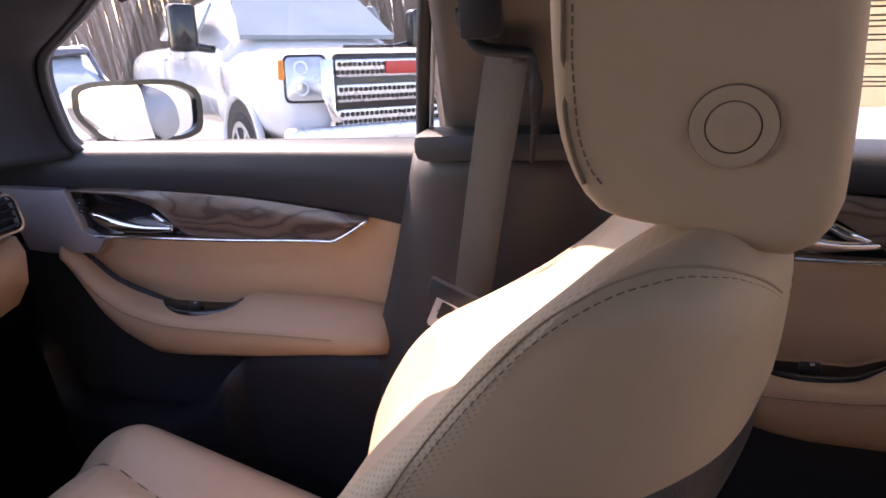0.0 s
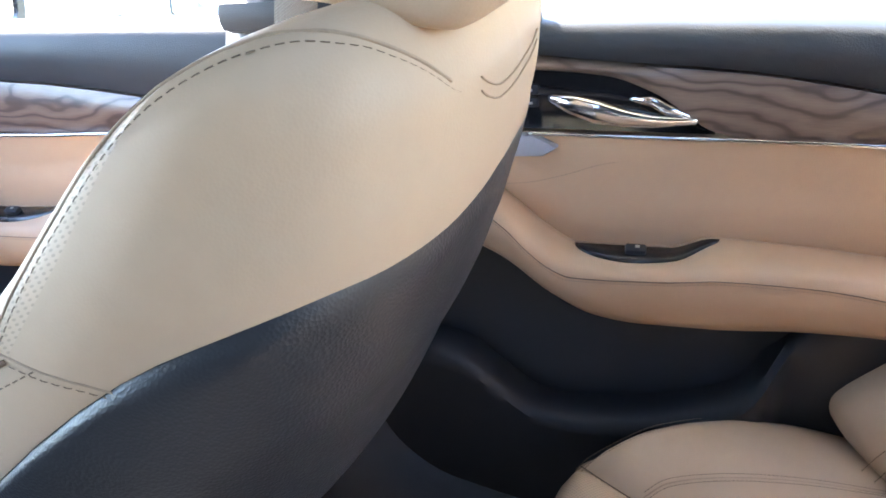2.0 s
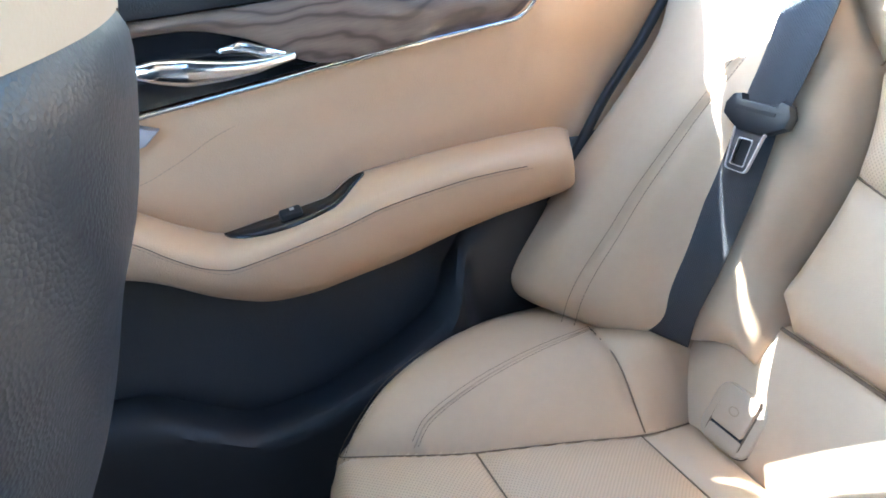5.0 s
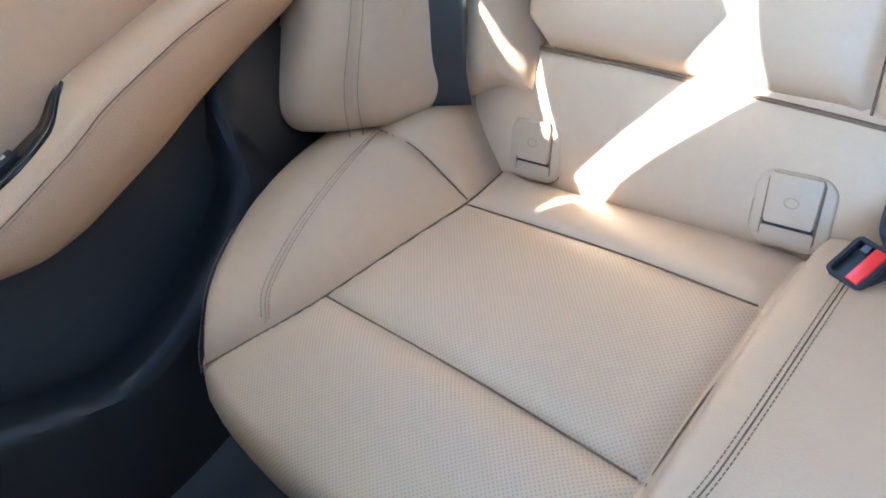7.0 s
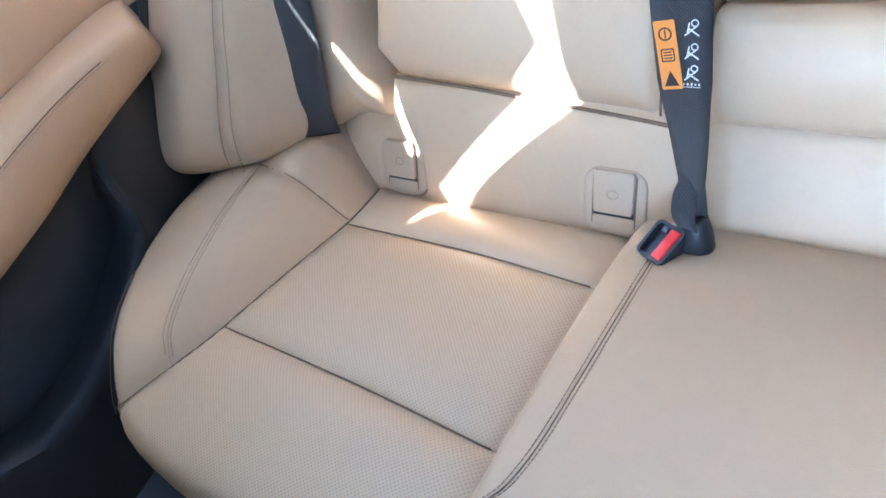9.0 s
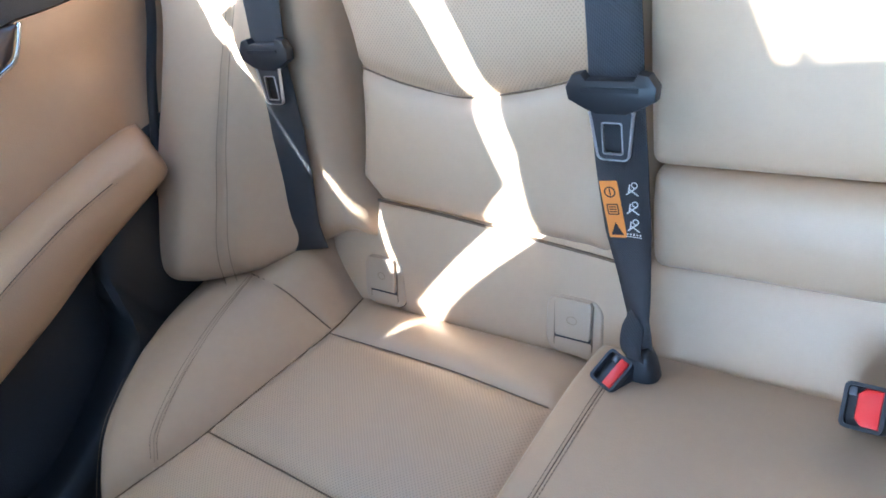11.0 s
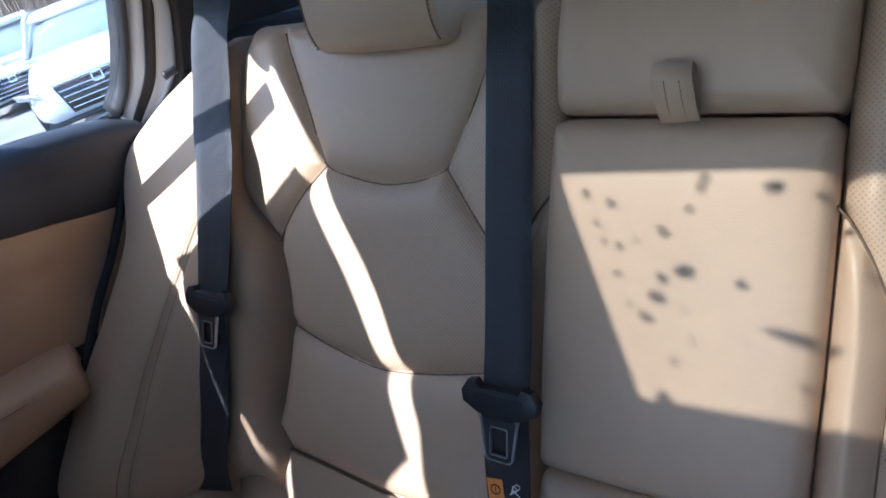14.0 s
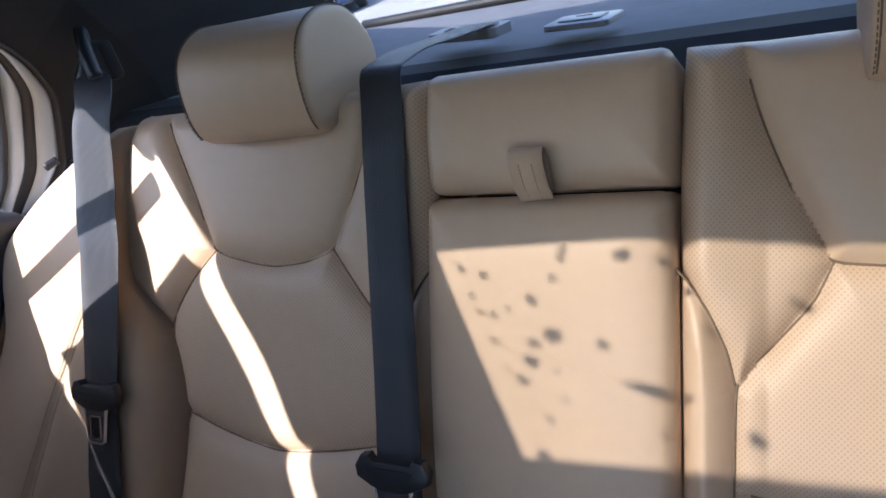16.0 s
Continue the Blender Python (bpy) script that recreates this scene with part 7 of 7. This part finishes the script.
def build_pickup(at, heading):
    """A large white pickup: tall grille with three bars, stacked lamps, cab, bed and tow mirrors."""
    m = Matrix.Translation((at[0], at[1], ground_z(*at))) @ Matrix.Rotation(radians(-8), 4, "X") @ Matrix.Rotation(radians(2), 4, "Y") @ Matrix.Rotation(radians(heading), 4, "Z")
    ob = group("pickup_truck", "white heavy-duty pickup truck with a chrome mesh grille, parked", "truck", (at[0], at[1], ground_z(*at)))
    W = 1.03
    loft("front_body", [section(m, x, W * k, z0, z1, 0.05) for x, k, z0, z1 in ((-0.02, 0.9, 0.62, 1.24), (-0.12, 0.97, 0.55, 1.29), (-0.5, 1.0, 0.55, 1.325), (-1.3, 1.0, 0.5, 1.37), (-1.75, 1.0, 0.5, 1.39))], PAINT, ob, "white bonnet and wings")
    loft("cab", [section(m, x, W * k, 0.55, z1, t) for x, k, z1, t in ((-1.55, 0.98, 1.39, 0.05), (-1.9, 0.97, 1.57, 0.14), (-2.35, 0.96, 1.92, 0.24), (-2.9, 0.96, 2.02, 0.24), (-3.7, 0.96, 2.0, 0.24), (-3.95, 0.96, 1.9, 0.22))], PAINT, ob, "white cab")
    loft("bed", [section(m, x, W * k, 0.6, z1, 0.02) for x, k, z1 in ((-3.98, 0.96, 1.46), (-4.1, 1.0, 1.48), (-5.9, 1.0, 1.5), (-6.05, 0.98, 1.48))], PAINT, ob, "white bed")
    ws = [(-1.60, 0.82, 1.425), (-1.60, -0.82, 1.425), (-2.28, -0.68, 1.90), (-2.28, 0.68, 1.90)]
    up = Vector((0.55, 0, 0.83))
    bm = bmesh.new()
    f = bm.faces.new([bm.verts.new(m @ (Vector(p) + Vector((0.07, 0, 0.055)))) for p in ws])
    got = bmesh.ops.extrude_face_region(bm, geom=[f])
    bmesh.ops.translate(bm, vec=m.to_3x3() @ up * -0.05, verts=[v for v in got["geom"] if isinstance(v, bmesh.types.BMVert)])
    part("windscreen", bm, CARGLASS, ob, "dark windscreen")
    fm = axes_frame(m @ Vector((-0.0, 0, 0.97)), m.to_3x3() @ Vector((1, 0, 0)), m.to_3x3() @ Vector((0, 0, 1)))
    prism("grille_back", rounded(1.28, 0.60, 0.05, 4), 0.03, fm, GLOSS, ob, 0.01, "black grille back")
    for k in range(3):
        prism("grille_bar", rounded(1.22, 0.135, 0.02, 3), 0.02, fm @ Matrix.Translation((0, 0.19 - 0.19 * k, 0.03)), CHROME_DULL, ob, 0.006, "chrome mesh bar")
        for r in (-1, 1):
            for j in range(28):
                prism("mesh_hole", rounded(0.036, 0.034, 0.009, 2), 0.006, fm @ Matrix.Translation((-0.585 + 0.043 * j + 0.01 * r, 0.19 - 0.19 * k + 0.03 * r, 0.049)), GLOSS, ob, 0)
    prism("badge", rounded(0.36, 0.10, 0.015, 3), 0.02, fm @ Matrix.Translation((0, 0.19, 0.055)), BADGE_RED, ob, 0.004, "plain red badge")
    ring_plate("grille_frame", rounded(1.36, 0.68, 0.06, 4), rounded(1.28, 0.60, 0.05, 4), 0.05, fm, CHROME, ob, "chrome grille frame")
    for s in (1, -1):
        fl = axes_frame(m @ Vector((0.0, s * 0.84, 1.09)), m.to_3x3() @ Vector((0.90, s * 0.43, 0.03)), m.to_3x3() @ Vector((0, 0, 1)))
        lamp = prism("headlamp", rounded(0.33, 0.36, 0.05, 4), 0.05, fl @ Matrix.Translation((0, 0, -0.03)), GLOSS, ob, 0.01, "clear stacked headlamp in a dark bezel")
        prism("lens", rounded(0.29, 0.32, 0.04, 4), 0.012, fl @ Matrix.Translation((0, 0, 0.018)), LENS, lamp, 0.004, "clear lens")
        for cx, cy, r in ((-0.03, 0.08, 0.055), (-0.03, -0.07, 0.055), (0.08, 0.0, 0.035)):
            circ = lambda q: [(q * math.cos(t), q * math.sin(t)) for t in np.linspace(0, 2 * math.pi, 20, endpoint=False)]
            ring_plate("lamp_ring", circ(r), circ(r * 0.72), 0.01, fl @ Matrix.Translation((-s * cx, cy, 0.028)), CHROME_DULL, lamp, "chrome lamp ring")
        prism("turn_lamp", rounded(0.05, 0.15, 0.015, 3), 0.05, fl @ Matrix.Translation((-0.175 if s < 0 else 0.175, 0.07, -0.02)), AMBER, ob, 0.008, "amber turn lamp")
        prism("lamp_trim", [(-0.05, 0.17), (0.05, 0.17), (0.05, -0.20), (0.09, -0.30), (0.02, -0.30), (-0.05, -0.10)] if s < 0 else [(-0.05, 0.17), (0.05, 0.17), (0.05, -0.10), (-0.02, -0.30), (-0.09, -0.30), (-0.05, -0.20)],
              0.06, fl @ Matrix.Translation((0.165 if s < 0 else -0.165, -0.03, -0.02)), CHROME, ob, 0.01, "chrome lamp trim")
        tube("mirror_arm", [m @ Vector((-1.85, s * 0.98, 1.36)), m @ Vector((-1.82, s * 1.22, 1.40))], 0.04, GLOSS, ob, n=6)
        fmm = axes_frame(m @ Vector((-1.76, s * 1.27, 1.55)), m.to_3x3() @ Vector((1, 0, 0)), m.to_3x3() @ Vector((0, 0, 1)))
        prism("tow_mirror", rounded(0.24, 0.42, 0.05, 4), 0.14, fmm @ Matrix.Translation((0, 0, -0.07)), GLOSS, ob, 0.03, "black tow mirror")
        for x in (-1.05, -5.05):
            wheel(ob, m, x, s * 0.90, 0.42, 0.28)
            arch = [m @ Vector((x + 0.52 * math.cos(t), s * 1.035, 0.45 + 0.5 * math.sin(t))) for t in np.linspace(0, math.pi, 9)]
            tube("wheel_arch", arch, 0.035, PAINT, ob, n=24)
            fw = axes_frame(m @ Vector((x, s * 1.018, 0.47)), m.to_3x3() @ Vector((0, s, 0)), m.to_3x3() @ Vector((0, 0, 1)))
            prism("arch_well", [(0.49 * math.cos(t), 0.47 * math.sin(t)) for t in np.linspace(0, math.pi, 15)] + [(-0.49, -0.1), (0.49, -0.1)], 0.02, fw, RUBBER, ob, 0)
        for x0, x1 in ((-2.1, -2.95), (-3.05, -3.8)):
            fw = axes_frame(m @ Vector(((x0 + x1) / 2, s * 0.955, 1.66)), m.to_3x3() @ Vector((0, s, 0.55)), m.to_3x3() @ Vector((0, 0, 1)))
            prism("side_window", rounded(abs(x1 - x0), 0.34, 0.05, 3), 0.03, fw, CARGLASS, ob, 0.005, "dark side window")
            tube("door_handle", [m @ Vector((x1 + 0.2, s * 1.05, 1.30)), m @ Vector((x1 + 0.02, s * 1.05, 1.30))], 0.018, PAINT, ob, n=6)
    fb = axes_frame(m @ Vector((0.03, 0, 0.62)), m.to_3x3() @ Vector((1, 0, 0)), m.to_3x3() @ Vector((0, 0, 1)))
    prism("bumper", rounded(2.06, 0.22, 0.06, 4), 0.16, fb @ Matrix.Translation((0, 0, -0.08)), CHROME_DULL, ob, 0.03, "bright bumper")
    prism("bonnet_scoop", rounded(0.5, 0.035, 0.012, 2), 0.03, axes_frame(m @ Vector((-0.55, 0, 1.325)), m.to_3x3() @ Vector((0.3, 0, 1)), m.to_3x3() @ Vector((0, 0, 1))), GLOSS, ob, 0.004, "black bonnet scoop")


CHROME_DULL = material("dull_chrome", (0.62, 0.63, 0.66), 0.3, metal=0.9, noise_scale=12, spread=0.12)
PAINT_GREY = material("dark_grey_car_paint", (0.05, 0.055, 0.065), 0.3, noise_scale=3, spread=0.05, coat=0.7)
PAINT_BLUE = material("blue_car_paint", (0.05, 0.10, 0.22), 0.3, noise_scale=3, spread=0.05, coat=0.7)
build_pickup((-2.03, 4.98), -34)
build_car("parked_car", "white saloon with a dark chrome-barred grille, parked", (5.0, 7.6), 236, PAINT)
build_car("parked_car", "white crossover parked behind the white saloon", (6.6, 13.2), 240, PAINT, 4.6, 1.85, 1.6)
build_car("parked_car", "blue saloon parked far behind the car", (13.5, 8.6), 205, PAINT_BLUE)
build_car("parked_car", "dark grey crossover parked far behind the car", (17.5, 6.6), 190, PAINT_GREY, 4.6, 1.85, 1.6)
build_car("parked_car", "dark crossover parked beyond the white pickup", (-7.2, 6.2), -30, PAINT_GREY, 4.7, 1.9, 1.65)


# ---- bare woods at the edge of the car park ----
def build_tree(at, height, seed):
    """A bare tree: a tapered trunk with limbs and twigs."""
    rnd = random.Random(seed)
    x, y = at
    z = ground_z(x, y) - 0.2
    ob = group("tree", "bare grey-brown tree at the edge of the car park", "tree", (x, y, z), "bare trees")
    lean = Vector((rnd.uniform(-0.05, 0.05), rnd.uniform(-0.05, 0.05), 1))
    top = Vector((x, y, z)) + lean * height
    base = Vector((x, y, z))
    r = height * 0.005 + 0.02
    mid = base.lerp(top, 0.5) + Vector((rnd.uniform(-0.2, 0.2), rnd.uniform(-0.2, 0.2), 0))
    tube("trunk", [base, mid, top], [r, r * 0.7, 0.02], BARK, ob, n=10, sides=6)
    v, f = [], []
    for i in range(16):
        t = rnd.uniform(0.25, 0.97)
        p = base.lerp(mid, t * 2) if t < 0.5 else mid.lerp(top, t * 2 - 1)
        a, up = rnd.uniform(0, 2 * math.pi), rnd.uniform(0.3, 1.3)
        L = height * rnd.uniform(0.10, 0.24) * (1.15 - t * 0.6)
        d = Vector((math.cos(a), math.sin(a), up)).normalized()
        for q, e, w in ((p, p + d * L, r * 0.3), (p + d * L * 0.5, p + d * L * 0.5 + (d + Vector((rnd.uniform(-0.8, 0.8), rnd.uniform(-0.8, 0.8), 0.4))) * L * 0.45, r * 0.16), (p + d * L * 0.7, p + d * L * 0.7 + (d + Vector((rnd.uniform(-0.8, 0.8), rnd.uniform(-0.8, 0.8), 0.5))) * L * 0.4, r * 0.14)):
            s = (e - q).cross(Vector((0.3, 0.2, 1))).normalized()
            u = s.cross((e - q).normalized())
            k = len(v)
            for c, ww in ((q, w), (e, w * 0.3)):
                v += [c + s * ww, c - s * ww * 0.5 + u * ww * 0.87, c - s * ww * 0.5 - u * ww * 0.87]
            f += [[k, k + 1, k + 4, k + 3], [k + 1, k + 2, k + 5, k + 4], [k + 2, k, k + 3, k + 5]]
    link_mesh("crown", v, f, BARK, ob, "bare limbs and twigs")


rnd_t = random.Random(11)
for i in range(80):
    a = radians(rnd_t.uniform(88, 150))
    d = rnd_t.uniform(32, 58)
    build_tree((d * math.cos(a), d * math.sin(a)), rnd_t.uniform(10, 17), i)
for i in range(14):
    a = radians(rnd_t.uniform(25, 88))
    d = rnd_t.uniform(38, 55)
    build_tree((d * math.cos(a), d * math.sin(a)), rnd_t.uniform(9, 14), 100 + i)


def build_brush():
    """Dense dry undergrowth and far trunks behind the nearer trees."""
    rnd = random.Random(4)
    v, f = [], []
    for i in range(20000):
        a = radians(rnd.uniform(15, 165))
        d = rnd.uniform(30, 58)
        x, y = d * math.cos(a), d * math.sin(a)
        z = ground_z(x, y) - 0.2
        h = rnd.uniform(0.8, 3.0) if rnd.random() < 0.6 else rnd.uniform(6, 13)
        w = rnd.uniform(0.012, 0.035) if h < 4 else rnd.uniform(0.02, 0.055)
        lx, ly = rnd.uniform(-0.25, 0.25) * min(h, 2), rnd.uniform(-0.25, 0.25) * min(h, 2)
        k = len(v)
        for c, s in ((0, 1), (1, 0.3)):
            for t in (0, 2.1, 4.2):
                v.append((x + lx * c + w * s * math.cos(t), y + ly * c + w * s * math.sin(t), z + h * c))
        f += [[k, k + 1, k + 4, k + 3], [k + 1, k + 2, k + 5, k + 4], [k + 2, k, k + 3, k + 5]]
    link_mesh("brush", v, f, SCRUB, None, "dry brown brush and thin bare stems at the wood's edge", kind="stuff", category="brush", smooth=False)


build_brush()
